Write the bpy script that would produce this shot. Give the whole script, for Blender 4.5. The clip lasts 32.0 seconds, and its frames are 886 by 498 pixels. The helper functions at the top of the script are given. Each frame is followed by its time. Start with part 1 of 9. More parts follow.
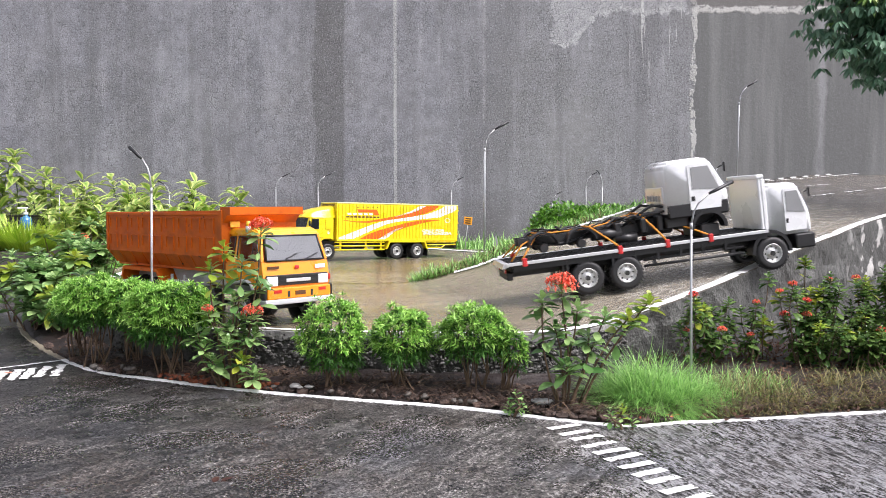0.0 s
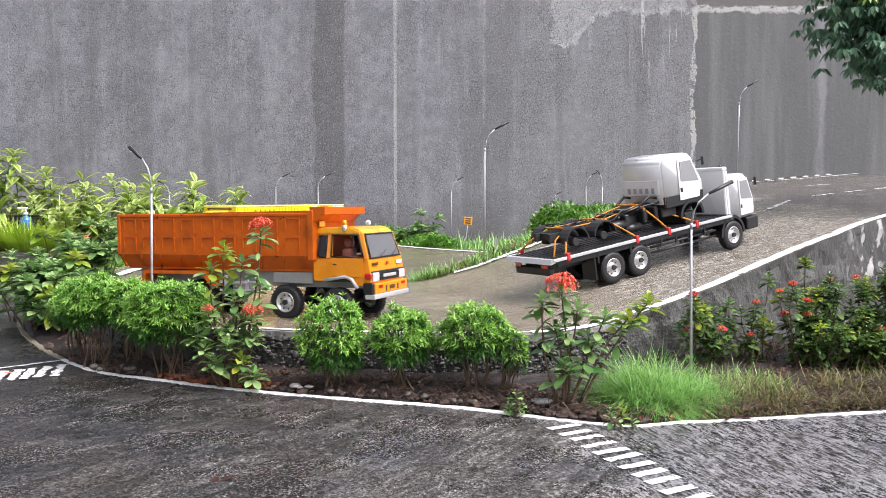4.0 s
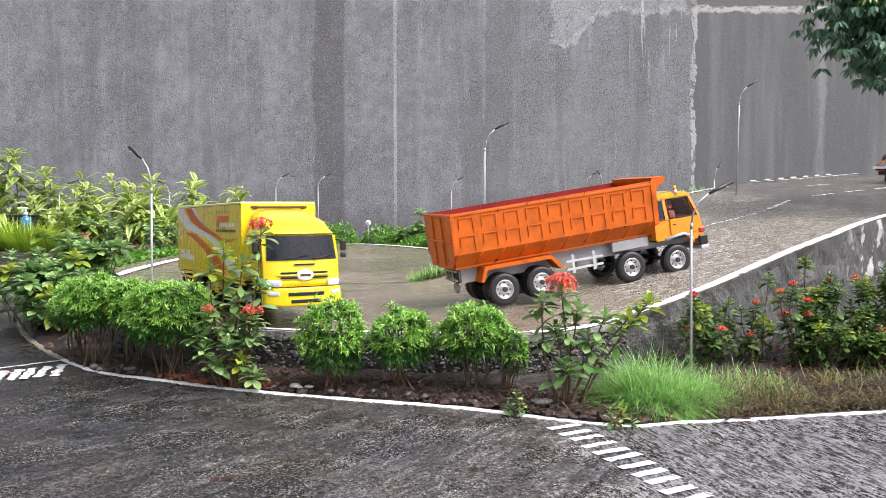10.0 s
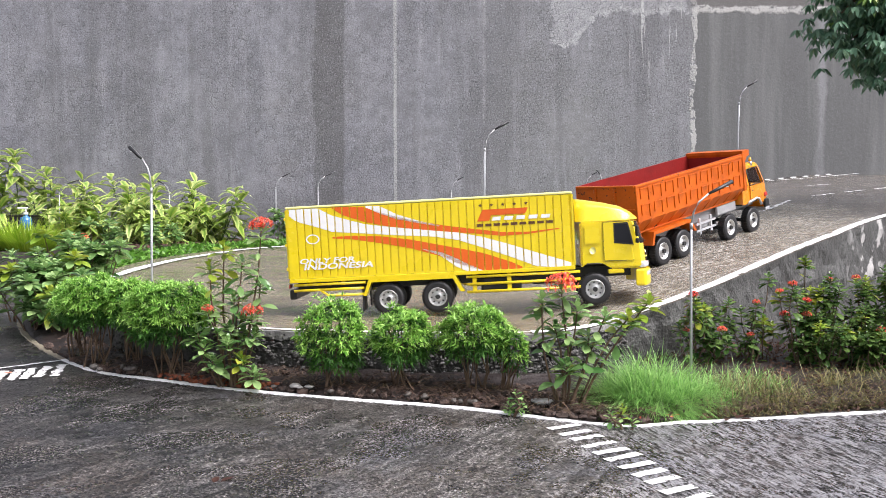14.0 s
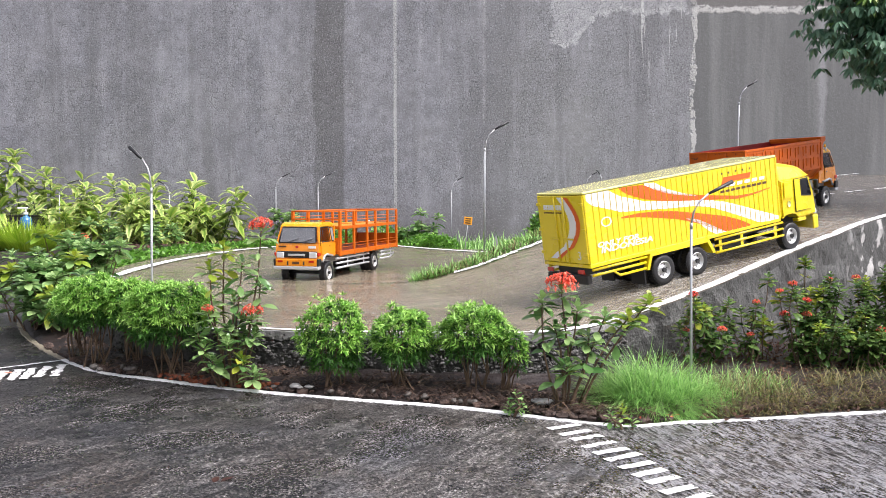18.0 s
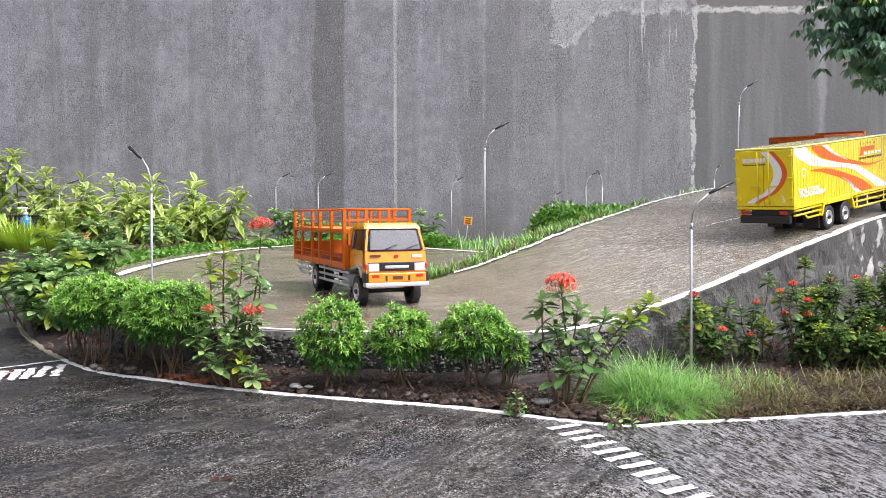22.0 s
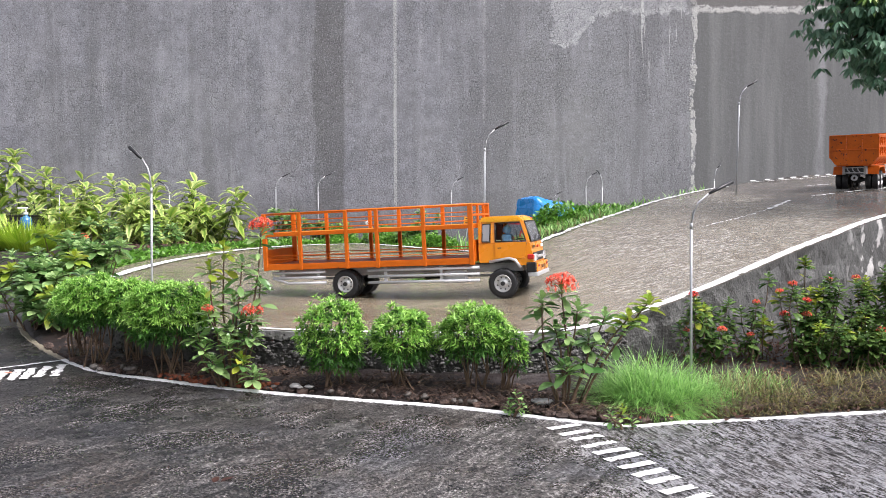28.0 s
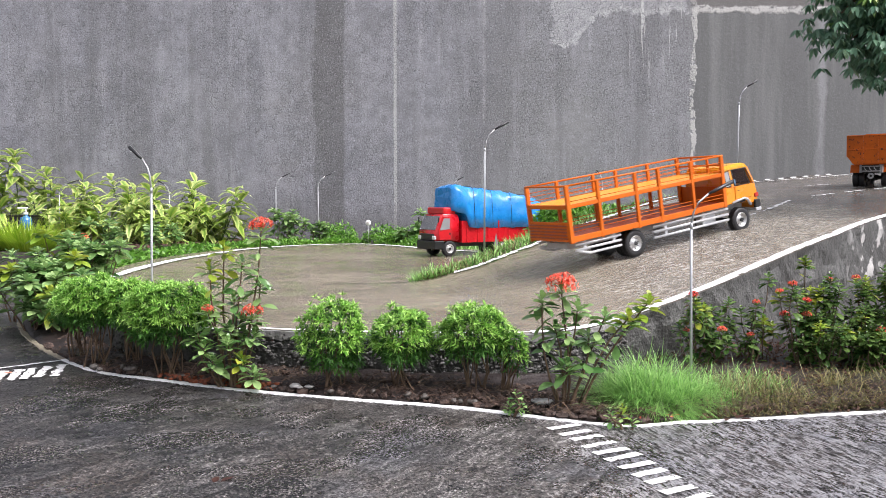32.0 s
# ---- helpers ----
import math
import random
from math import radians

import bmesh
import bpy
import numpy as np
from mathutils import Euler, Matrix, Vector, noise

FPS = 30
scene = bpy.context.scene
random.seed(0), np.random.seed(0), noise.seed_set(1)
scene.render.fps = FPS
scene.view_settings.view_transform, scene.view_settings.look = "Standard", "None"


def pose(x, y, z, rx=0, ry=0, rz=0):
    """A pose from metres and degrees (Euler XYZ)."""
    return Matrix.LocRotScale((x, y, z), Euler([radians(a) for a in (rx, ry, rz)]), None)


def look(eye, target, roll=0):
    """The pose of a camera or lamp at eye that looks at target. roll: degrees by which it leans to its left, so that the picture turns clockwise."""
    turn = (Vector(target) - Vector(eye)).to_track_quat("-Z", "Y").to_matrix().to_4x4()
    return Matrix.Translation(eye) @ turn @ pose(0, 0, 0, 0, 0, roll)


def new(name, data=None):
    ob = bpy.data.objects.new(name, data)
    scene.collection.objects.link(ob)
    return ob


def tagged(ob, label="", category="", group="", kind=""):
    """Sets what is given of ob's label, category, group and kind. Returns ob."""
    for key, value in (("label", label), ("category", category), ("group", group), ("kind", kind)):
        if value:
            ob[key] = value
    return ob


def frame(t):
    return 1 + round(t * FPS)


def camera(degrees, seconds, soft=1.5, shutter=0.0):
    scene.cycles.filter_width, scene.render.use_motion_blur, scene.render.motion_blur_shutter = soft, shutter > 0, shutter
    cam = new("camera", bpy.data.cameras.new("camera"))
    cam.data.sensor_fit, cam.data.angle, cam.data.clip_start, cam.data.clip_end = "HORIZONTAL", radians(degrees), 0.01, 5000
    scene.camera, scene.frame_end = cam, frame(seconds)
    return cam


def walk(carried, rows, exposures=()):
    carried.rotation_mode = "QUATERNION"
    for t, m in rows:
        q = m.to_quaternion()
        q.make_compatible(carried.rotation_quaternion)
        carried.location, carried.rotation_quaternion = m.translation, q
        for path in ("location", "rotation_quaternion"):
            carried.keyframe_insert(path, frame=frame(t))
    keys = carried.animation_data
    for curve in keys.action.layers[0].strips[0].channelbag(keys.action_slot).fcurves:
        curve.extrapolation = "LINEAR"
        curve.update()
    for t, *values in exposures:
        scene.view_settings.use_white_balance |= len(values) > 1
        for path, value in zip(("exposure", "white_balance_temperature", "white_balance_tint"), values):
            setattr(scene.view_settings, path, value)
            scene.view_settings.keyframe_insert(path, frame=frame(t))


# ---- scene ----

# ---------- camera: a phone on a fixed stand ----------
EYE = 0.384
DECK = 0.10
cam = camera(54.86, 32.0, soft=0.5, shutter=0.4)
VIEW = pose(0, 0, EYE, 90 - 3.068, 0, 0)
walk(cam, [(0.0, VIEW), (32.0, VIEW)], exposures=[(0.0, 0.94, 6300, 17), (32.0, 0.94, 6300, 17)])

# ---------- daylight: bright rain cloud, a very wide weak sun ----------
world = bpy.data.worlds.new("overcast_sky")
scene.world = world
world.use_nodes = True
_wn = world.node_tree.nodes
_sky = _wn.new("ShaderNodeTexSky")
_sky.sky_type = "NISHITA"
_sky.sun_disc = False
_sky.sun_elevation = radians(54)
_sky.sun_rotation = radians(119)
_sky.dust_density = 4.0
_sky.air_density = 1.0
_hsv = _wn.new("ShaderNodeHueSaturation")
_hsv.inputs["Saturation"].default_value = 0.25
world.node_tree.links.new(_sky.outputs[0], _hsv.inputs["Color"])
world.node_tree.links.new(_hsv.outputs[0], _wn["Background"].inputs["Color"])
_wn["Background"].inputs["Strength"].default_value = 0.122
_sun = bpy.data.lights.new("cloudy_sun", "SUN")
_sun.energy = 2.35
_sun.angle = radians(40)
_sun.color = (1.0, 0.97, 0.93)
sun = new("cloudy_sun", _sun)
sun.matrix_world = look((3.6, -2.0, 5.6), (0, 0, 0))


# ---------- materials ----------
def mat(name, base, rough=0.6, metal=0.0, var=0.25, scale=20.0, fine=150.0, bump=0.15, bump_scale=None,
        coat=0.0, dark=None, stain=0.0, stain_scale=3.0, per_object=0.0, per_island=0.0, rough_var=0.1):
    """Principled surface with two scales of colour variation, roughness variation and fine relief."""
    m = bpy.data.materials.new(name)
    m.use_nodes = True
    nt = m.node_tree
    N, L = nt.nodes, nt.links
    b = N["Principled BSDF"]
    tc = N.new("ShaderNodeTexCoord")
    n1 = N.new("ShaderNodeTexNoise")
    n1.inputs["Scale"].default_value = scale
    n1.inputs["Detail"].default_value = 6
    n2 = N.new("ShaderNodeTexNoise")
    n2.inputs["Scale"].default_value = fine
    n2.inputs["Detail"].default_value = 4
    L.new(tc.outputs["Object"], n1.inputs["Vector"])
    L.new(tc.outputs["Object"], n2.inputs["Vector"])
    mix = N.new("ShaderNodeMix")
    mix.data_type = "RGBA"
    d = dark or tuple(c * (1 - var) for c in base)
    li = tuple(min(1, c * (1 + var * 0.6)) for c in base)
    mix.inputs["A"].default_value = (*d, 1)
    mix.inputs["B"].default_value = (*li, 1)
    add = N.new("ShaderNodeMath")
    add.operation = "MULTIPLY_ADD"
    add.inputs[1].default_value = 0.4
    L.new(n2.outputs["Fac"], add.inputs[0])
    sc = N.new("ShaderNodeMath")
    sc.operation = "MULTIPLY"
    sc.inputs[1].default_value = 0.6
    L.new(n1.outputs["Fac"], sc.inputs[0])
    L.new(sc.outputs[0], add.inputs[2])
    rmp = N.new("ShaderNodeMapRange")
    rmp.inputs["From Min"].default_value = 0.3
    rmp.inputs["From Max"].default_value = 0.7
    L.new(add.outputs[0], rmp.inputs["Value"])
    L.new(rmp.outputs[0], mix.inputs["Factor"])
    col = mix.outputs["Result"]
    if stain > 0:
        n3 = N.new("ShaderNodeTexNoise")
        n3.inputs["Scale"].default_value = stain_scale
        n3.inputs["Detail"].default_value = 5
        L.new(tc.outputs["Object"], n3.inputs["Vector"])
        r3 = N.new("ShaderNodeMapRange")
        r3.inputs["From Min"].default_value = 0.5
        r3.inputs["From Max"].default_value = 0.72
        r3.inputs["To Max"].default_value = stain
        L.new(n3.outputs["Fac"], r3.inputs["Value"])
        mx = N.new("ShaderNodeMix")
        mx.data_type = "RGBA"
        mx.inputs["B"].default_value = (*tuple(c * 0.35 for c in base), 1)
        L.new(col, mx.inputs["A"])
        L.new(r3.outputs[0], mx.inputs["Factor"])
        col = mx.outputs["Result"]
    if per_object > 0 or per_island > 0:
        hs = N.new("ShaderNodeHueSaturation")
        if per_object > 0:
            src = N.new("ShaderNodeObjectInfo").outputs["Random"]
            amt = per_object
        else:
            src = N.new("ShaderNodeNewGeometry").outputs["Random Per Island"]
            amt = per_island
        mr = N.new("ShaderNodeMapRange")
        mr.inputs["To Min"].default_value = 1 - amt
        mr.inputs["To Max"].default_value = 1 + amt
        L.new(src, mr.inputs["Value"])
        L.new(mr.outputs[0], hs.inputs["Value"])
        L.new(col, hs.inputs["Color"])
        col = hs.outputs["Color"]
    L.new(col, b.inputs["Base Color"])
    rr = N.new("ShaderNodeMapRange")
    rr.inputs["To Min"].default_value = max(0.02, rough - rough_var)
    rr.inputs["To Max"].default_value = min(1, rough + rough_var)
    L.new(n1.outputs["Fac"], rr.inputs["Value"])
    L.new(rr.outputs[0], b.inputs["Roughness"])
    b.inputs["Metallic"].default_value = metal
    b.inputs["Coat Weight"].default_value = coat
    b.inputs["Coat Roughness"].default_value = 0.08
    if bump > 0:
        bp = N.new("ShaderNodeBump")
        bp.inputs["Strength"].default_value = bump
        bp.inputs["Distance"].default_value = 0.004
        if bump_scale:
            n4 = N.new("ShaderNodeTexNoise")
            n4.inputs["Scale"].default_value = bump_scale
            n4.inputs["Detail"].default_value = 6
            L.new(tc.outputs["Object"], n4.inputs["Vector"])
            L.new(n4.outputs["Fac"], bp.inputs["Height"])
        else:
            L.new(n2.outputs["Fac"], bp.inputs["Height"])
        L.new(bp.outputs[0], b.inputs["Normal"])
    return m


SIDE = mat("mossy_concrete_side", (0.10, 0.097, 0.088), 0.7, dark=(0.035, 0.035, 0.028), scale=26, fine=160, bump=1.0, bump_scale=110, stain=0.9, stain_scale=7)
WHITE_LINE = mat("worn_white_paint", (0.75, 0.75, 0.74), 0.5, var=0.15, scale=30, fine=200, bump=0.3)
SOIL = mat("wet_brown_soil", (0.020, 0.012, 0.010), 0.6, var=0.6, scale=45, fine=260, bump=1.0, bump_scale=160, stain=0.6, stain_scale=9)


# ---------- building helpers ----------
def part(name, bm, material, parent=None, label=""):
    """Link a bmesh as one mesh object under a thing or part."""
    me = bpy.data.meshes.new(name)
    bm.to_mesh(me)
    bm.free()
    for mm in (material if isinstance(material, (list, tuple)) else [material]):
        me.materials.append(mm)
    ob = new(name, me)
    if parent is not None:
        ob.parent = parent
    if label:
        ob["label"] = label
    return ob


def thing(name, m, label, category, group=""):
    ob = new(name)
    ob.empty_display_size = 0.02
    ob.matrix_world = m
    return tagged(ob, label, category, group)


def box(bm, x0, x1, y0, y1, z0, z1, bevel=0.0, seg=1):
    g = bmesh.ops.create_cube(bm, size=1.0)
    vs = g["verts"]
    for v in vs:
        v.co = Vector(((x0 + x1) / 2 + v.co.x * (x1 - x0), (y0 + y1) / 2 + v.co.y * (y1 - y0), (z0 + z1) / 2 + v.co.z * (z1 - z0)))
    if bevel > 0:
        es = list({e for v in vs for e in v.link_edges})
        bmesh.ops.bevel(bm, geom=es, offset=bevel, segments=seg, affect="EDGES", profile=0.5)
    return bm


def boxed(*a, **k):
    return box(bmesh.new(), *a, **k)


def tube(bm, pts, r, seg=8, r_end=None, caps=True):
    """A round bar along points; r tapers to r_end."""
    pts = [Vector(p) for p in pts]
    rings = []
    n = len(pts)
    for i, p in enumerate(pts):
        d = (pts[min(i + 1, n - 1)] - pts[max(i - 1, 0)]).normalized()
        up = Vector((0, 0, 1)) if abs(d.z) < 0.9 else Vector((1, 0, 0))
        a = d.cross(up).normalized()
        b = d.cross(a)
        rr = r if r_end is None else r + (r_end - r) * i / (n - 1)
        rings.append([bm.verts.new(p + a * rr * math.cos(t) + b * rr * math.sin(t)) for t in (2 * math.pi * k / seg for k in range(seg))])
    for q, w in zip(rings, rings[1:]):
        for k in range(seg):
            f = bm.faces.new((q[k], q[(k + 1) % seg], w[(k + 1) % seg], w[k]))
            f.smooth = True
    if caps:
        bm.faces.new(rings[0][::-1])
        bm.faces.new(rings[-1])
    return bm


def prism(bm, pts, y0, y1):
    """Side outline (x, z) pushed through from y0 to y1."""
    a = [bm.verts.new((x, y0, z)) for x, z in pts]
    b = [bm.verts.new((x, y1, z)) for x, z in pts]
    n = len(pts)
    fs = [bm.faces.new(a), bm.faces.new(b[::-1])]
    for i in range(n):
        fs.append(bm.faces.new((a[i], b[i], b[(i + 1) % n], a[(i + 1) % n])))
    bmesh.ops.recalc_face_normals(bm, faces=fs)
    return fs


def spline(pts, n=8, closed=False):
    """Catmull-Rom curve through points."""
    P = [Vector(p) for p in pts]
    m = len(P)
    out = []
    for i in range(m if closed else m - 1):
        p0 = P[(i - 1) % m] if closed or i > 0 else P[0] * 2 - P[1]
        p1, p2 = P[i], P[(i + 1) % m]
        p3 = P[(i + 2) % m] if closed or i + 2 < m else P[-1] * 2 - P[-2]
        for k in range(n):
            t = k / n
            out.append(0.5 * ((2 * p1) + (p2 - p0) * t + (2 * p0 - 5 * p1 + 4 * p2 - p3) * t * t + (3 * p1 - p0 - 3 * p2 + p3) * t ** 3))
    if not closed:
        out.append(P[-1])
    return out


# ---------- the track's height: flat loop, then a curving ramp ----------
RC = (-0.4, 3.9)
RA = radians(52)
RK = (-9, 0, 0.15, 0.3, 0.45, 0.6, 0.75, 0.9, 1.1, 1.3, 1.6, 2.0, 2.5, 3.3, 4.0, 6.0)
RZ = (0, 0, 0.0020, 0.0050, 0.0150, 0.0510, 0.0925, 0.1261, 0.1765, 0.2098, 0.2439, 0.2875, 0.3285, 0.377, 0.417, 0.535)
RS = np.gradient(RZ, RK)
RS[0] = RS[1] = 0


def climb(x, y):
    """Height of the ramp above the deck at (x, y)."""
    dx, dy = x - RC[0], y - RC[1]
    u = dx * math.cos(RA) + dy * math.sin(RA)
    s = u + RA * 1.25 if u > 0 else (max(-1.0, min(RA, math.atan2(dx, -dy))) * 1.25 if dy < 0 else -1.0)
    s = max(-9, min(6, s))
    i = min(len(RK) - 2, max(0, int(np.searchsorted(RK, s)) - 1))
    h = RK[i + 1] - RK[i]
    t = (s - RK[i]) / h
    return ((2 * t ** 3 - 3 * t ** 2 + 1) * RZ[i] + (t ** 3 - 2 * t ** 2 + t) * h * RS[i]
            + (-2 * t ** 3 + 3 * t ** 2) * RZ[i + 1] + (t ** 3 - t ** 2) * h * RS[i + 1])


class Shade:
    """Small builder for a Principled surface: noises in world metres, ramps, mixes and relief."""

    def __init__(self, name):
        self.m = bpy.data.materials.new(name)
        self.m.use_nodes = True
        self.N, self.L = self.m.node_tree.nodes, self.m.node_tree.links
        self.b = self.N["Principled BSDF"]
        self.tc = self.N.new("ShaderNodeTexCoord").outputs["Object"]
        sep = self.N.new("ShaderNodeSeparateXYZ")
        self.L.new(self.tc, sep.inputs[0])
        self.x, self.y, self.z = sep.outputs["X"], sep.outputs["Y"], sep.outputs["Z"]

    def put(self, val, sock):
        if isinstance(val, (int, float)):
            sock.default_value = val
        elif isinstance(val, tuple):
            sock.default_value = (*val, 1) if len(sock.default_value) == 4 else val
        else:
            self.L.new(val, sock)

    def space(self, turn=0.0, scale=(1, 1, 1), off=0.0):
        """Coordinates turned about z by -turn degrees, then scaled."""
        a = self.N.new("ShaderNodeMapping")
        a.inputs["Rotation"].default_value = (0, 0, radians(-turn))
        self.L.new(self.tc, a.inputs["Vector"])
        c = self.N.new("ShaderNodeMapping")
        c.inputs["Scale"].default_value = scale
        c.inputs["Location"].default_value = (off, off, off)
        self.L.new(a.outputs[0], c.inputs["Vector"])
        return c.outputs[0]

    def noise(self, scale, detail=5, vec=None, rough=0.6, dist=0.0):
        n = self.N.new("ShaderNodeTexNoise")
        for k, v in (("Scale", scale), ("Detail", detail), ("Roughness", rough), ("Distortion", dist)):
            n.inputs[k].default_value = v
        self.L.new(vec if vec is not None else self.tc, n.inputs["Vector"])
        return n.outputs["Fac"]

    def cells(self, scale, out="Color", vec=None, feature="F1"):
        n = self.N.new("ShaderNodeTexVoronoi")
        n.feature = feature
        n.inputs["Scale"].default_value = scale
        self.L.new(vec if vec is not None else self.tc, n.inputs["Vector"])
        if out == "Color":
            s = self.N.new("ShaderNodeSeparateColor")
            self.L.new(n.outputs["Color"], s.inputs[0])
            return s.outputs[0]
        return n.outputs[out]

    def bent(self, amount, scale):
        """Coordinates pushed about by noise, so that cells lose their straight sides."""
        n = self.N.new("ShaderNodeTexNoise")
        n.inputs["Scale"].default_value = scale
        n.inputs["Detail"].default_value = 3
        self.L.new(self.tc, n.inputs["Vector"])
        v = self.N.new("ShaderNodeVectorMath")
        v.operation = "MULTIPLY_ADD"
        v.inputs[1].default_value = (amount,) * 3
        self.L.new(n.outputs["Color"], v.inputs[0])
        self.L.new(self.tc, v.inputs[2])
        return v.outputs[0]

    def ramp(self, src, a, c, lo=0.0, hi=1.0, smooth=False):
        r = self.N.new("ShaderNodeMapRange")
        if smooth:
            r.interpolation_type = "SMOOTHSTEP"
        for k, v in (("From Min", a), ("From Max", c), ("To Min", lo), ("To Max", hi)):
            r.inputs[k].default_value = v
        self.L.new(src, r.inputs["Value"])
        return r.outputs[0]

    def math(self, op, a, c, d=None):
        n = self.N.new("ShaderNodeMath")
        n.operation = op
        for i, v in enumerate((a, c, d)):
            if v is not None:
                self.put(v, n.inputs[i])
        return n.outputs[0]

    def mul(self, *vals):
        out = vals[0]
        for v in vals[1:]:
            out = self.math("MULTIPLY", out, v)
        return out

    def mix(self, f, a, c):
        n = self.N.new("ShaderNodeMix")
        n.data_type = "RGBA"
        self.put(a, n.inputs["A"])
        self.put(c, n.inputs["B"])
        self.put(f, n.inputs["Factor"])
        return n.outputs["Result"]

    def done(self, col, rough, spec=0.5, height=None, depth=0.004, strength=1.0):
        self.put(col, self.b.inputs["Base Color"])
        self.put(rough, self.b.inputs["Roughness"])
        self.put(spec, self.b.inputs["Specular IOR Level"])
        if height is not None:
            bp = self.N.new("ShaderNodeBump")
            bp.inputs["Strength"].default_value = strength
            bp.inputs["Distance"].default_value = depth
            self.L.new(height, bp.inputs["Height"])
            self.L.new(bp.outputs[0], self.b.inputs["Normal"])
        return self.m


def asphalt_material():
    """Coarse wet asphalt: grains from black to pale, trowelled streaks, brown silt, a raked stretch beside the crossing."""
    s = Shade("wet_asphalt")
    grain = s.cells(430)
    g2 = s.noise(210, 2)
    streak = s.noise(1.0, 5, s.space(59, (9, 60, 60)))
    big = s.noise(3.2, 5)
    blot = s.noise(11, 5)
    lvl = s.math("MULTIPLY_ADD", s.ramp(g2, 0.30, 0.70), 0.42, s.math("MULTIPLY", grain, 0.62))
    lvl = s.math("MULTIPLY_ADD", s.ramp(streak, 0.40, 0.66, -0.11, 0.12), 1.0, lvl)
    lvl = s.math("MULTIPLY_ADD", s.ramp(blot, 0.35, 0.68, -0.12, 0.12), 1.0, lvl)
    # darker towards the left: fall-off of light put into the colour
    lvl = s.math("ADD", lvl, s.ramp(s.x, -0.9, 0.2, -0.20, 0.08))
    raked = s.mul(s.ramp(s.math("MULTIPLY_ADD", blot, 0.16, s.x), 0.24, 0.42, 0.0, 1.0, True), s.ramp(s.y, 2.2, 2.4, 1.0, 0.0), s.ramp(s.math("MULTIPLY_ADD", blot, 0.3, s.y), 0.85, 1.1, 0.0, 1.0, True), s.ramp(s.x, 1.25, 1.7, 1.0, 0.0, True))
    rake = s.noise(1.0, 4, s.space(-74, (40, 235, 235)), 0.6)
    # pale ridges and dark gaps of the furrows: sky glints put into the colour
    lvl = s.math("MULTIPLY_ADD", raked, s.ramp(rake, 0.42, 0.58, -0.26, 0.46), lvl)
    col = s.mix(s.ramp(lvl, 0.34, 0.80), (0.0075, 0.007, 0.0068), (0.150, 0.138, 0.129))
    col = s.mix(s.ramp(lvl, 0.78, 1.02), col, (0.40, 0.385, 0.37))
    col = s.mix(s.mul(s.ramp(big, 0.50, 0.66), s.ramp(g2, 0.42, 0.6), 0.42), col, (0.115, 0.083, 0.058))
    col = s.mix(s.mul(s.ramp(s.noise(5.5, 5, s.space(40, (1, 1, 1), 4.0)), 0.50, 0.64), s.ramp(lvl, 0.30, 0.75), 0.45), col, (0.088, 0.095, 0.118))
    # bluish sky sheen painted on the raked stretch
    col = s.mix(s.mul(raked, s.ramp(lvl, 0.45, 0.95), 0.50), col, (0.245, 0.255, 0.290))
    col = s.mix(s.ramp(s.cells(70, "Distance"), 0.07, 0.10, 0.65, 0.0), col, (0.42, 0.41, 0.40))
    h = s.math("MULTIPLY_ADD", grain, 0.55, g2)
    h = s.math("MULTIPLY_ADD", raked, s.math("MULTIPLY", rake, 1.4), h)
    return s.done(col, s.ramp(s.noise(6.0, 4), 0.36, 0.64, 0.16, 0.42), 0.5, h, 0.0030)


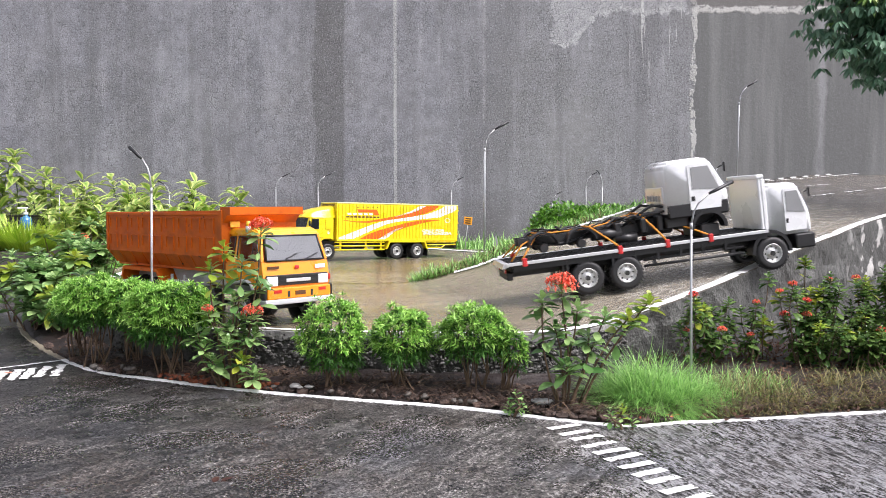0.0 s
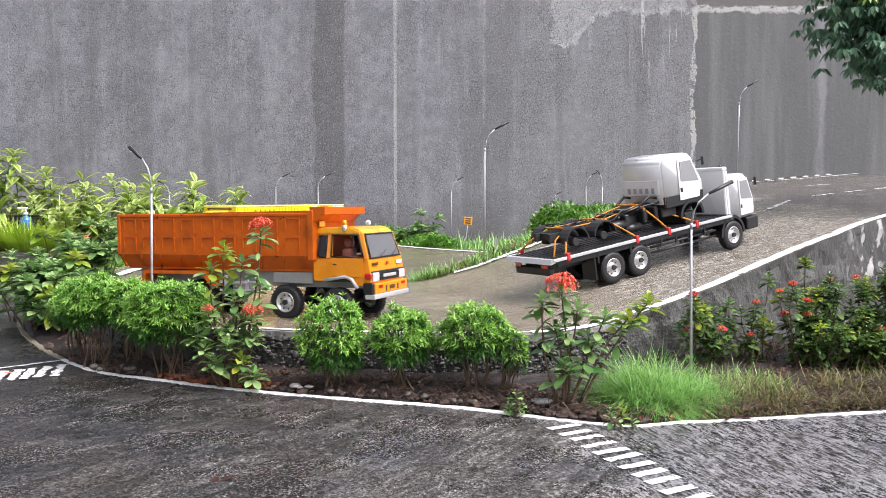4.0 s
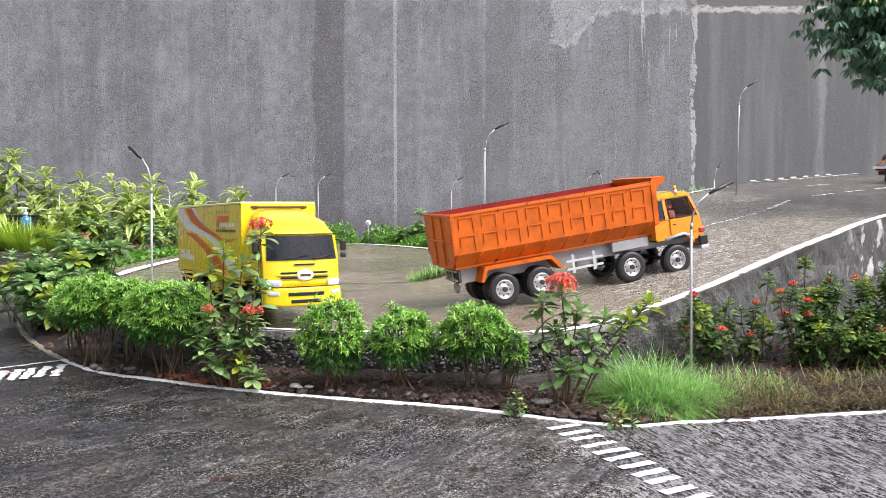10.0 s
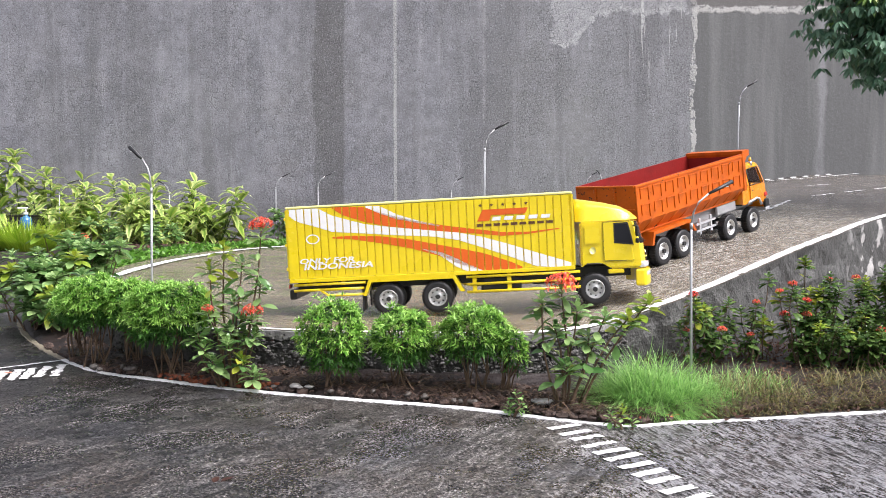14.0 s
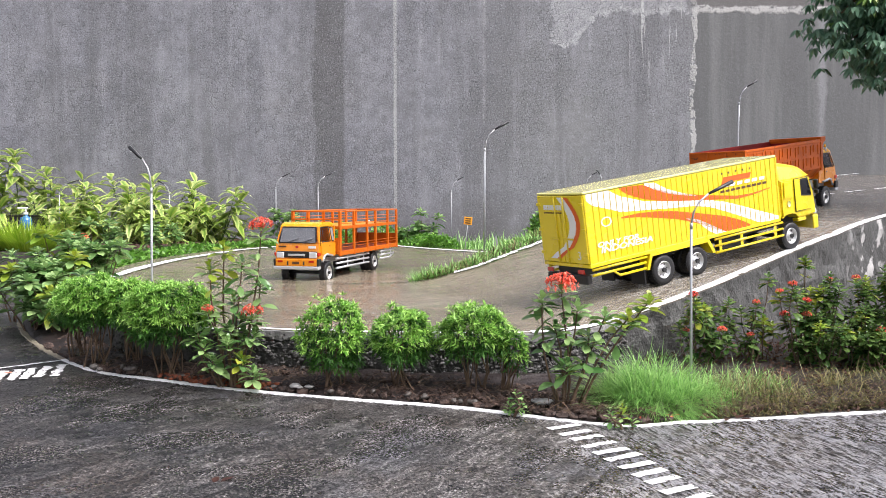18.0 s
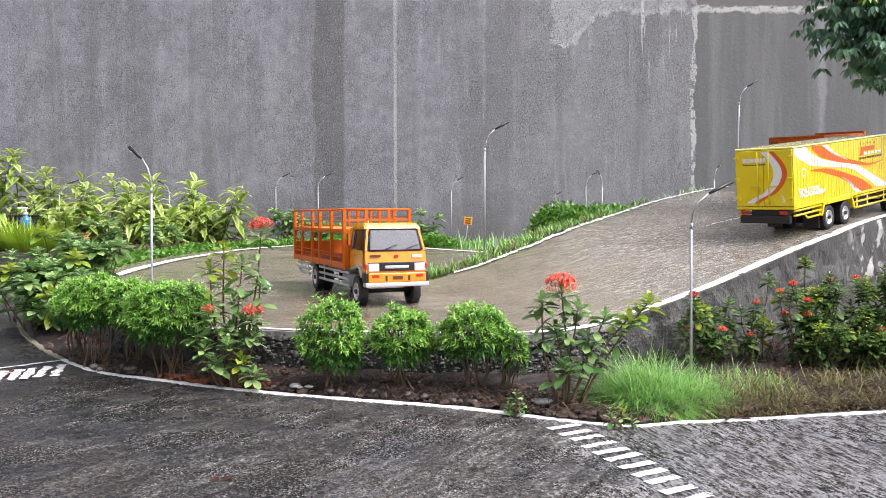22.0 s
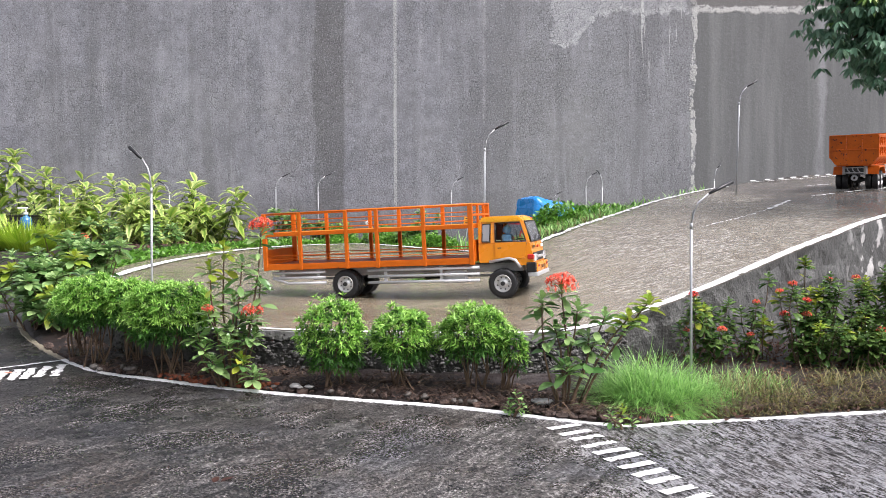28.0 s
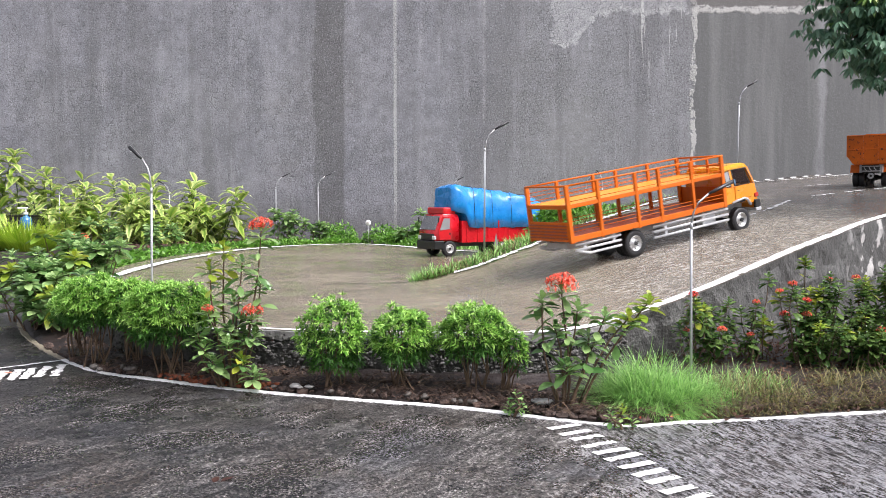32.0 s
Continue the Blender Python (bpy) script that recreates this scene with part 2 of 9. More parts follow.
def concrete_material():
    """Wet screeded concrete of the model road: silt-brown film on the level loop, rippled trowel marks and painted sky
    sheen up the ramp.
    """
    s = Shade("wet_concrete")
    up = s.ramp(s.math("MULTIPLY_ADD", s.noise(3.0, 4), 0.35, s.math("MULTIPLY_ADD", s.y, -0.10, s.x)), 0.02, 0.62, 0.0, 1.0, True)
    fine = s.noise(260, 3)
    sweep = s.noise(1.0, 6, s.space(8, (5, 46, 46)))
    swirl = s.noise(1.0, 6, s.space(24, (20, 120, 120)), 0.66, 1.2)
    big = s.noise(2.1, 6)
    blot = s.noise(9.0, 6)
    col = s.mix(s.ramp(big, 0.34, 0.66), (0.175, 0.140, 0.092), (0.265, 0.225, 0.158))
    col = s.mix(s.mul(s.ramp(blot, 0.48, 0.66), 0.55), col, (0.125, 0.097, 0.062))
    col = s.mix(s.mul(s.ramp(sweep, 0.50, 0.68), 0.50), col, (0.360, 0.320, 0.242))
    col = s.mix(s.mul(s.ramp(sweep, 0.46, 0.32), 0.45), col, (0.100, 0.079, 0.051))
    # paler ramp, whitish ripples, dark troughs: wet sky sheen put into the colour
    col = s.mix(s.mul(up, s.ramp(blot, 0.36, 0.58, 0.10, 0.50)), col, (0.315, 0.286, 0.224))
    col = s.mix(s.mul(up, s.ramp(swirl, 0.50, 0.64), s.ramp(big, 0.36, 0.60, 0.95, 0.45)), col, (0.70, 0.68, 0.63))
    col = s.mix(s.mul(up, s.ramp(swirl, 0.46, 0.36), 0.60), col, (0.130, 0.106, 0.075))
    col = s.mix(s.mul(s.ramp(fine, 0.56, 0.68), 0.5), col, (0.420, 0.384, 0.299))
    col = s.mix(s.mul(s.ramp(fine, 0.44, 0.32), 0.4), col, (0.090, 0.071, 0.048))
    col = s.mix(s.ramp(s.cells(62, "Distance"), 0.05, 0.08, 0.55, 0.0), col, (0.550, 0.522, 0.440))
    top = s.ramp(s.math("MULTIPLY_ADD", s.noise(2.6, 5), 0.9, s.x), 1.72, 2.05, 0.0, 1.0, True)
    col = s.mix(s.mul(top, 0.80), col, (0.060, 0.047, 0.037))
    h = s.math("MULTIPLY_ADD", fine, 0.10, s.math("MULTIPLY", sweep, 0.30))
    h = s.math("MULTIPLY_ADD", up, s.math("MULTIPLY", swirl, 0.95), h)
    return s.done(col, s.ramp(s.noise(4.0, 5), 0.38, 0.62, 0.06, 0.26), 1.0, h, 0.014)


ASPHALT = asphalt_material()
CONCRETE = concrete_material()


def side_material():
    """Old cast concrete: pale and dark mottling, moss runs down from the top edge, torn hollows as painted shade, one
    lime patch.
    """
    m = mat("ramp_side_concrete", (0.150, 0.149, 0.140), 0.5, dark=(0.020, 0.023, 0.020), scale=70, fine=260, bump=1.0, bump_scale=170, stain=0.8, stain_scale=4)
    N, L = m.node_tree.nodes, m.node_tree.links
    b = N["Principled BSDF"]
    src = b.inputs["Base Color"].links[0].from_socket
    tc = N.new("ShaderNodeTexCoord")
    sep = N.new("ShaderNodeSeparateXYZ")
    L.new(tc.outputs["Object"], sep.inputs[0])
    n = N.new("ShaderNodeTexNoise")
    n.inputs["Scale"].default_value = 18
    n.inputs["Detail"].default_value = 6
    L.new(tc.outputs["Object"], n.inputs["Vector"])

    def rm(s_, a, c, lo=0.0, hi=1.0):
        r = N.new("ShaderNodeMapRange")
        for k, v in (("From Min", a), ("From Max", c), ("To Min", lo), ("To Max", hi)):
            r.inputs[k].default_value = v
        L.new(s_, r.inputs["Value"])
        return r.outputs[0]

    def mul(a, c):
        x = N.new("ShaderNodeMath")
        x.operation = "MULTIPLY"
        L.new(a, x.inputs[0])
        L.new(c, x.inputs[1])
        return x.outputs[0]

    def mix(f, a, c):
        x = N.new("ShaderNodeMix")
        x.data_type = "RGBA"
        L.new(a, x.inputs["A"])
        x.inputs["B"].default_value = (*c, 1)
        L.new(f, x.inputs["Factor"])
        return x.outputs["Result"]

    # near-black patches for hollows: their shade is put into the colour
    hollow_shade = mul(rm(sep.outputs["X"], 0.25, 0.75, 0.7, 0.35), rm(n.outputs["Fac"], 0.44, 0.56))
    col = mix(hollow_shade, src, (0.022, 0.022, 0.018))
    lime = mul(mul(rm(sep.outputs["X"], 1.26, 1.34), rm(sep.outputs["X"], 1.46, 1.52, 1.0, 0.0)), mul(rm(n.outputs["Fac"], 0.54, 0.60, 0.0, 0.8), rm(sep.outputs["Z"], 0.10, 0.16)))
    col = mix(lime, col, (0.62, 0.61, 0.58))
    L.new(col, b.inputs["Base Color"])
    return m


RAMP_SIDE = side_material()


def plaster_material():
    """Cement plaster: crazing in patches, tall rain stains, trickles of lime, pale repairs along the top and beside a joint."""
    s = Shade("grey_wall_plaster")
    S = True

    def tall(scale, sx, sz, off, detail=6):
        return s.noise(scale, detail, s.space(0, (sx, 1, sz), off))

    def edge(x0, wave, soft, off):
        """Rises from 0 to 1 across a ragged upright line at x0."""
        w = s.math("MULTIPLY_ADD", tall(2.4, 0.8, 1.0, off), wave, s.x)
        w = s.math("MULTIPLY_ADD", s.noise(26, 5), wave * 0.35, w)
        m = x0 + wave * 0.675
        return s.ramp(w, m - soft, m + soft, 0.0, 1.0, S)

    def band(x0, x1, wave, soft, off):
        return s.math("SUBTRACT", edge(x0, wave, soft, off + 0.1), edge(x1, wave, soft, off))

    mid, spot, wide = s.noise(3.4, 6), s.noise(13, 6), s.noise(1.1, 5)
    col = s.mix(s.ramp(mid, 0.32, 0.68), (0.190, 0.193, 0.210), (0.300, 0.302, 0.322))
    col = s.mix(s.mul(s.ramp(wide, 0.50, 0.66), 0.40), col, (0.200, 0.196, 0.188))
    col = s.mix(s.mul(s.ramp(spot, 0.50, 0.66), 0.45), col, (0.150, 0.150, 0.158))
    col = s.mix(s.mul(s.ramp(spot, 0.46, 0.34), 0.35), col, (0.36, 0.37, 0.40))
    col = s.mix(s.ramp(s.x, -0.5, 1.2, 0.0, 0.45, S), col, (0.232, 0.236, 0.226))
    # rain stains and paler washed runs
    col = s.mix(s.mul(s.ramp(tall(3.0, 1.5, 0.11, 3.0), 0.50, 0.68), 0.55), col, (0.135, 0.134, 0.138))
    col = s.mix(s.mul(s.ramp(tall(5.5, 2.4, 0.18, 8.0), 0.56, 0.72), 0.40), col, (0.42, 0.425, 0.445))
    # broad dark stripes
    dark = s.mul(band(-1.17, -0.90, 0.10, 0.012, 1.0), s.ramp(spot, 0.25, 0.5, 0.72, 1.0))
    col = s.mix(s.mul(dark, 0.62), col, (0.100, 0.097, 0.094))
    col = s.mix(s.mul(band(-2.86, -2.62, 0.20, 0.05, 5.0), 0.40), col, (0.120, 0.118, 0.120))
    col = s.mix(s.mul(band(0.37, 0.62, 0.14, 0.05, 7.0), 0.38), col, (0.115, 0.115, 0.116))
    col = s.mix(s.mul(band(0.36, 0.385, 0.04, 0.012, 9.0), s.ramp(tall(7, 1, 0.3, 2.0), 0.42, 0.55), 0.5), col, (0.40, 0.40, 0.40))
    # the darker panel past the joint, with faint upright washes
    panel = edge(2.28, 0.16, 0.016, 11.0)
    col = s.mix(s.mul(panel, 0.80), col, (0.108, 0.110, 0.104))
    col = s.mix(s.mul(panel, s.ramp(tall(4.5, 1.6, 0.10, 14.0), 0.46, 0.66), 0.38), col, (0.28, 0.286, 0.276))
    col = s.mix(s.mul(band(3.40, 3.47, 0.10, 0.02, 23.0), s.ramp(tall(5, 1, 0.3, 9.0), 0.35, 0.55), 0.5), col, (0.36, 0.365, 0.37))
    # thin pale upright joint
    col = s.mix(s.mul(band(-0.447, -0.420, 0.016, 0.004, 13.0), s.ramp(tall(6, 1, 0.25, 6.0), 0.30, 0.46, 0.35, 1.0), 0.75), col, (0.47, 0.47, 0.455))
    # lime crust down the joint of the darker panel
    crust = s.mul(band(2.237, 2.285, 0.16, 0.005, 11.0), s.ramp(s.noise(19, 6), 0.42, 0.50))
    col = s.mix(s.mul(crust, 0.72), col, (0.55, 0.545, 0.51))
    # pale repair along the top, its lower edge ragged and lower on one side
    low = s.math("MULTIPLY_ADD", s.noise(4.0, 6), 0.36, s.z)
    low = s.math("MULTIPLY_ADD", s.ramp(s.x, 1.22, 1.40), -0.22, low)
    patch = s.mul(band(0.98, 2.22, 0.30, 0.02, 17.0), s.ramp(low, 2.00, 2.04, 0.0, 1.0, S))
    col = s.mix(s.mul(patch, s.ramp(s.noise(9, 6), 0.34, 0.56, 0.35, 0.95), 0.75), col, (0.44, 0.445, 0.45))
    rim = s.mul(patch, s.ramp(low, 2.05, 2.10, 1.0, 0.0), s.ramp(s.noise(21, 5), 0.42, 0.52))
    col = s.mix(s.mul(rim, 0.55), col, (0.56, 0.56, 0.55))
    # crusted lip above the darker panel; older brownish render over it
    lip = s.math("MULTIPLY_ADD", s.noise(9.0, 6), 0.10, s.z)
    lip = s.math("MULTIPLY_ADD", s.noise(2.2, 3), 0.06, lip)
    over = s.ramp(s.x, 2.20, 2.30)
    col = s.mix(s.mul(over, s.ramp(lip, 2.215, 2.235), 0.75), col, (0.150, 0.140, 0.132))
    line_ = s.mul(over, s.ramp(lip, 2.172, 2.192), s.ramp(lip, 2.222, 2.240, 1.0, 0.0))
    col = s.mix(s.mul(line_, s.ramp(s.noise(24, 5), 0.34, 0.48), 0.80), col, (0.56, 0.55, 0.52))
    # trickles of lime below the repair and short scratches all over
    run = s.mul(s.ramp(tall(1.0, 34, 1.1, 21.0, 3), 0.60, 0.625), s.ramp(s.z, 1.35, 2.05), s.ramp(s.x, 1.55, 1.75), s.ramp(s.x, 2.20, 2.30, 1.0, 0.0))
    col = s.mix(s.mul(run, 0.85), col, (0.60, 0.60, 0.585))
    nick = s.ramp(s.cells(2.6, "Distance", s.space(0, (9.0, 1, 1.0), 2.0)), 0.018, 0.040, 0.75, 0.0)
    nick = s.mul(nick, s.ramp(panel, 0.0, 1.0, 1.0, 0.2))
    col = s.mix(nick, col, (0.58, 0.585, 0.59))
    # damp brown foot
    foot = s.mul(s.ramp(s.z, 0.05, 0.62, 1.0, 0.0, S), s.ramp(tall(3.0, 1, 0.5, 2.0), 0.32, 0.58))
    col = s.mix(s.mul(foot, 0.62), col, (0.098, 0.090, 0.084))
    # crazing: two sizes of mesh, in patches
    bent = s.bent(0.055, 11)
    c1 = s.mul(s.ramp(s.cells(29, "Distance", bent, "DISTANCE_TO_EDGE"), 0.010, 0.055, 1.0, 0.0), s.ramp(s.noise(1.3, 5, s.space(0, (1.3, 1, 0.6), 1.0)), 0.44, 0.54), s.ramp(s.noise(15, 3), 0.34, 0.46))
    c2 = s.mul(s.ramp(s.cells(44, "Distance", bent, "DISTANCE_TO_EDGE"), 0.012, 0.075, 1.0, 0.0), s.ramp(s.noise(1.1, 5, s.space(0, (1.2, 1, 0.8), 5.0)), 0.38, 0.48), s.ramp(s.noise(12, 3), 0.32, 0.44))
    craze = s.mul(s.math("MAXIMUM", c1, s.math("MULTIPLY", c2, 0.8)), s.ramp(panel, 0.0, 1.0, 1.0, 0.15))
    col = s.mix(s.mul(craze, 0.72), col, (0.075, 0.075, 0.080))
    grain = s.noise(75, 4)
    col = s.mix(s.mul(s.ramp(grain, 0.54, 0.66), s.ramp(panel, 0.0, 1.0, 0.45, 0.14)), col, (0.40, 0.41, 0.43))
    col = s.mix(s.mul(s.ramp(grain, 0.46, 0.34), 0.40), col, (0.115, 0.115, 0.12))
    h = s.math("MULTIPLY_ADD", craze, -0.35, s.math("MULTIPLY", s.noise(34, 5), 0.35))
    h = s.math("MULTIPLY_ADD", s.math("MAXIMUM", crust, line_), 0.5, h)
    return s.done(col, s.ramp(mid, 0.3, 0.7, 0.45, 0.8), 0.4, h, 0.010, 0.6)


PLASTER = plaster_material()

PAINT = dict(rough=0.28, var=0.06, scale=14, fine=200, bump=0.03, coat=0.5, rough_var=0.06)
YELLOW = mat("yellow_truck_paint", (0.80, 0.62, 0.008), **PAINT)
# box roof yellow paled by sky sheen put into the colour; badge colour too
PALE_YELLOW = mat("pale_yellow_sheen_and_badge", (0.90, 0.86, 0.30), rough=0.2, var=0.03, scale=6, fine=200, bump=0.02, coat=0.8, rough_var=0.05)
WHITE_DECAL = mat("white_vinyl", (0.82, 0.82, 0.80), 0.35, var=0.05, bump=0.02)
ORANGE_DECAL = mat("orange_vinyl", (0.72, 0.12, 0.01), 0.35, var=0.06, bump=0.02)
BROWN_DECAL = mat("brown_vinyl", (0.10, 0.04, 0.015), 0.4, var=0.1, bump=0.02)
DUMP_ORANGE = mat("worn_orange_paint", (0.56, 0.112, 0.002), 0.5, var=0.14, scale=25, bump=0.06, coat=0.05, dark=(0.48, 0.085, 0.003), stain=0.5, stain_scale=22)
BED_RED = mat("dull_red_paint", (0.24, 0.016, 0.014), 0.5, var=0.2, scale=20, bump=0.1, stain=0.3, stain_scale=15)
# cab amber made yellower: the sky's reflection put into the roof colour
CAB_ROOF = mat("skylit_amber_roof", (0.82, 0.40, 0.010), **PAINT)
CAB_ORANGE = mat("amber_cab_paint", (0.80, 0.27, 0.006), **PAINT)
RAIL_ORANGE = mat("orange_rail_paint", (0.58, 0.120, 0.002), 0.5, var=0.15, scale=30, bump=0.05, coat=0.08)
PLANK_YELLOW = mat("amber_plank_paint", (0.78, 0.36, 0.02), 0.4, var=0.15, scale=30, bump=0.08, coat=0.2)
PLANK_RED = mat("red_brown_plank_paint", (0.30, 0.05, 0.02), 0.4, var=0.3, scale=30, bump=0.1)
CHASSIS_GREY = mat("grey_chassis_paint", (0.36, 0.36, 0.36), 0.45, var=0.2, scale=30, bump=0.05, stain=0.3, stain_scale=20)
SILVER = mat("silver_rail_paint", (0.55, 0.56, 0.57), 0.35, 0.3, var=0.1, bump=0.02)
BLACK = mat("black_plastic", (0.012, 0.012, 0.013), 0.4, var=0.3, scale=40, bump=0.06)
DARK = mat("dark_underframe", (0.02, 0.02, 0.02), 0.6, var=0.4, scale=40, bump=0.1)
RUBBER = mat("tyre_rubber", (0.014, 0.014, 0.015), 0.5, var=0.4, scale=60, fine=400, bump=0.12)
CHROME = mat("chrome_rim", (0.64, 0.64, 0.63), 0.34, 0.75, var=0.15, bump=0.03)
TRUCK_WHITE = mat("white_truck_paint", (0.72, 0.73, 0.74), **PAINT)
RED = mat("red_truck_paint", (0.55, 0.008, 0.015), **PAINT)
LAMP_CLEAR = mat("clear_headlamp", (0.72, 0.74, 0.76), 0.1, 0.2, var=0.1, bump=0.05, coat=1.0)
LAMP_RED = mat("red_lamp", (0.5, 0.02, 0.01), 0.2, var=0.1, coat=0.6)
LAMP_AMBER = mat("amber_lamp", (0.85, 0.42, 0.03), 0.2, var=0.1, coat=0.6)
STRAP = mat("orange_strap", (0.62, 0.24, 0.02), 0.7, var=0.2, fine=500, bump=0.2)
HOOK_RED = mat("red_hook", (0.5, 0.02, 0.02), 0.5)
DOLL_BLUE = mat("pale_blue_doll", (0.16, 0.36, 0.56), 0.6)
DOLL_RED = mat("dull_red_doll", (0.38, 0.12, 0.09), 0.6)


def tarp_material():
    m = mat("blue_tarpaulin", (0.010, 0.24, 0.64), 0.28, var=0.18, scale=25, bump=0.5, bump_scale=38, coat=0.3)
    return m


TARP = tarp_material()


def glass_material(name, drops, drop_col=(0.42, 0.44, 0.48), gloss=0.35, film=(0.012, 0.013, 0.017)):
    """Dark tinted model-truck glass, with rain drops as relief where drops > 0; pale film and drop_col hold painted
    light.
    """
    m = bpy.data.materials.new(name)
    m.use_nodes = True
    N, L = m.node_tree.nodes, m.node_tree.links
    b = N["Principled BSDF"]
    b.inputs["Base Color"].default_value = (*film, 1)
    b.inputs["Roughness"].default_value = 0.08
    b.inputs["Specular IOR Level"].default_value = gloss
    b.inputs["Coat Weight"].default_value = 0.0
    if drops:
        tc = N.new("ShaderNodeTexCoord")
        vo = N.new("ShaderNodeTexVoronoi")
        vo.inputs["Scale"].default_value = drops
        vo.inputs["Randomness"].default_value = 1.0
        L.new(tc.outputs["Object"], vo.inputs["Vector"])
        mr = N.new("ShaderNodeMapRange")
        mr.inputs["From Min"].default_value = 0.12
        mr.inputs["From Max"].default_value = 0.34
        mr.inputs["To Min"].default_value = 1.0
        mr.inputs["To Max"].default_value = 0.0
        L.new(vo.outputs["Distance"], mr.inputs["Value"])
        bp = N.new("ShaderNodeBump")
        bp.inputs["Strength"].default_value = 1.0
        bp.inputs["Distance"].default_value = 0.002
        L.new(mr.outputs[0], bp.inputs["Height"])
        L.new(bp.outputs[0], b.inputs["Normal"])
        mx = N.new("ShaderNodeMix")
        mx.data_type = "RGBA"
        mx.inputs["A"].default_value = (*film, 1)
        mx.inputs["B"].default_value = (*drop_col, 1)
        L.new(mr.outputs[0], mx.inputs["Factor"])
        L.new(mx.outputs["Result"], b.inputs["Base Color"])
    return m


GLASS = glass_material("tinted_glass", 0)
# opaque pale glass: daylight seen through the cab put into the colour
PALE_GLASS = glass_material("daylit_pale_glass", 0, (0.42, 0.43, 0.44), 0.8, (0.26, 0.265, 0.27))
# grey base and pale drops: sky reflection put into the colour
WET_GLASS = glass_material("rainy_windscreen", 520, (0.55, 0.57, 0.60), 1.0, (0.15, 0.155, 0.165))
DARK_WET_GLASS = glass_material("dark_rainy_windscreen", 330, (0.05, 0.055, 0.07))


def clear_glass():
    m = bpy.data.materials.new("clear_side_glass")
    m.use_nodes = True
    b = m.node_tree.nodes["Principled BSDF"]
    b.inputs["Base Color"].default_value = (0.75, 0.8, 0.82, 1)
    b.inputs["Roughness"].default_value = 0.04
    b.inputs["Transmission Weight"].default_value = 1.0
    b.inputs["IOR"].default_value = 1.1
    return m


CLEAR = clear_glass()


def chipped(m, amount=0.66, scale=34.0, rust=(0.045, 0.018, 0.012)):
    """Adds scattered chips down to dark rust, with crisp edges."""
    N, L = m.node_tree.nodes, m.node_tree.links
    b = N["Principled BSDF"]
    src = b.inputs["Base Color"].links[0].from_socket
    tc = N.new("ShaderNodeTexCoord")
    n = N.new("ShaderNodeTexNoise")
    n.inputs["Scale"].default_value = scale
    n.inputs["Detail"].default_value = 7
    n.inputs["Roughness"].default_value = 0.65
    L.new(tc.outputs["Object"], n.inputs["Vector"])
    r = N.new("ShaderNodeMapRange")
    r.inputs["From Min"].default_value = amount
    r.inputs["From Max"].default_value = amount + 0.02
    L.new(n.outputs["Fac"], r.inputs["Value"])
    x = N.new("ShaderNodeMix")
    x.data_type = "RGBA"
    x.inputs["B"].default_value = (*rust, 1)
    L.new(src, x.inputs["A"])
    L.new(r.outputs[0], x.inputs["Factor"])
    L.new(x.outputs["Result"], b.inputs["Base Color"])


GATE_ORANGE = mat("rusty_orange_paint", (0.56, 0.110, 0.002), 0.4, var=0.15, scale=25, bump=0.1, coat=0.15, stain=0.5, stain_scale=18)
for m_ in (DUMP_ORANGE, GATE_ORANGE, RAIL_ORANGE, BED_RED):
    m_.node_tree.nodes["Principled BSDF"].inputs["Specular IOR Level"].default_value = 0.28
chipped(DUMP_ORANGE)
chipped(GATE_ORANGE, 0.60, 62)
chipped(BED_RED, 0.68, 40, (0.50, 0.40, 0.38))
chipped(RAIL_ORANGE, 0.70, 40)

# ---------- ground, wall, track ----------
WALL_Y = 7.8


def flat_poly(pts, z0, z1):
    """Slab with the outline pts (x, y) from z0 up to z1."""
    bm = bmesh.new()
    lo = [bm.verts.new((p[0], p[1], z0)) for p in pts]
    hi = [bm.verts.new((p[0], p[1], z1)) for p in pts]
    n = len(pts)
    bm.faces.new(hi)
    bm.faces.new(lo[::-1])
    for i in range(n):
        f = bm.faces.new((lo[i], lo[(i + 1) % n], hi[(i + 1) % n], hi[i]))
        f.material_index = 1
    bmesh.ops.recalc_face_normals(bm, faces=bm.faces)
    bmesh.ops.triangulate(bm, faces=[f for f in bm.faces if len(f.verts) > 4])
    return bm


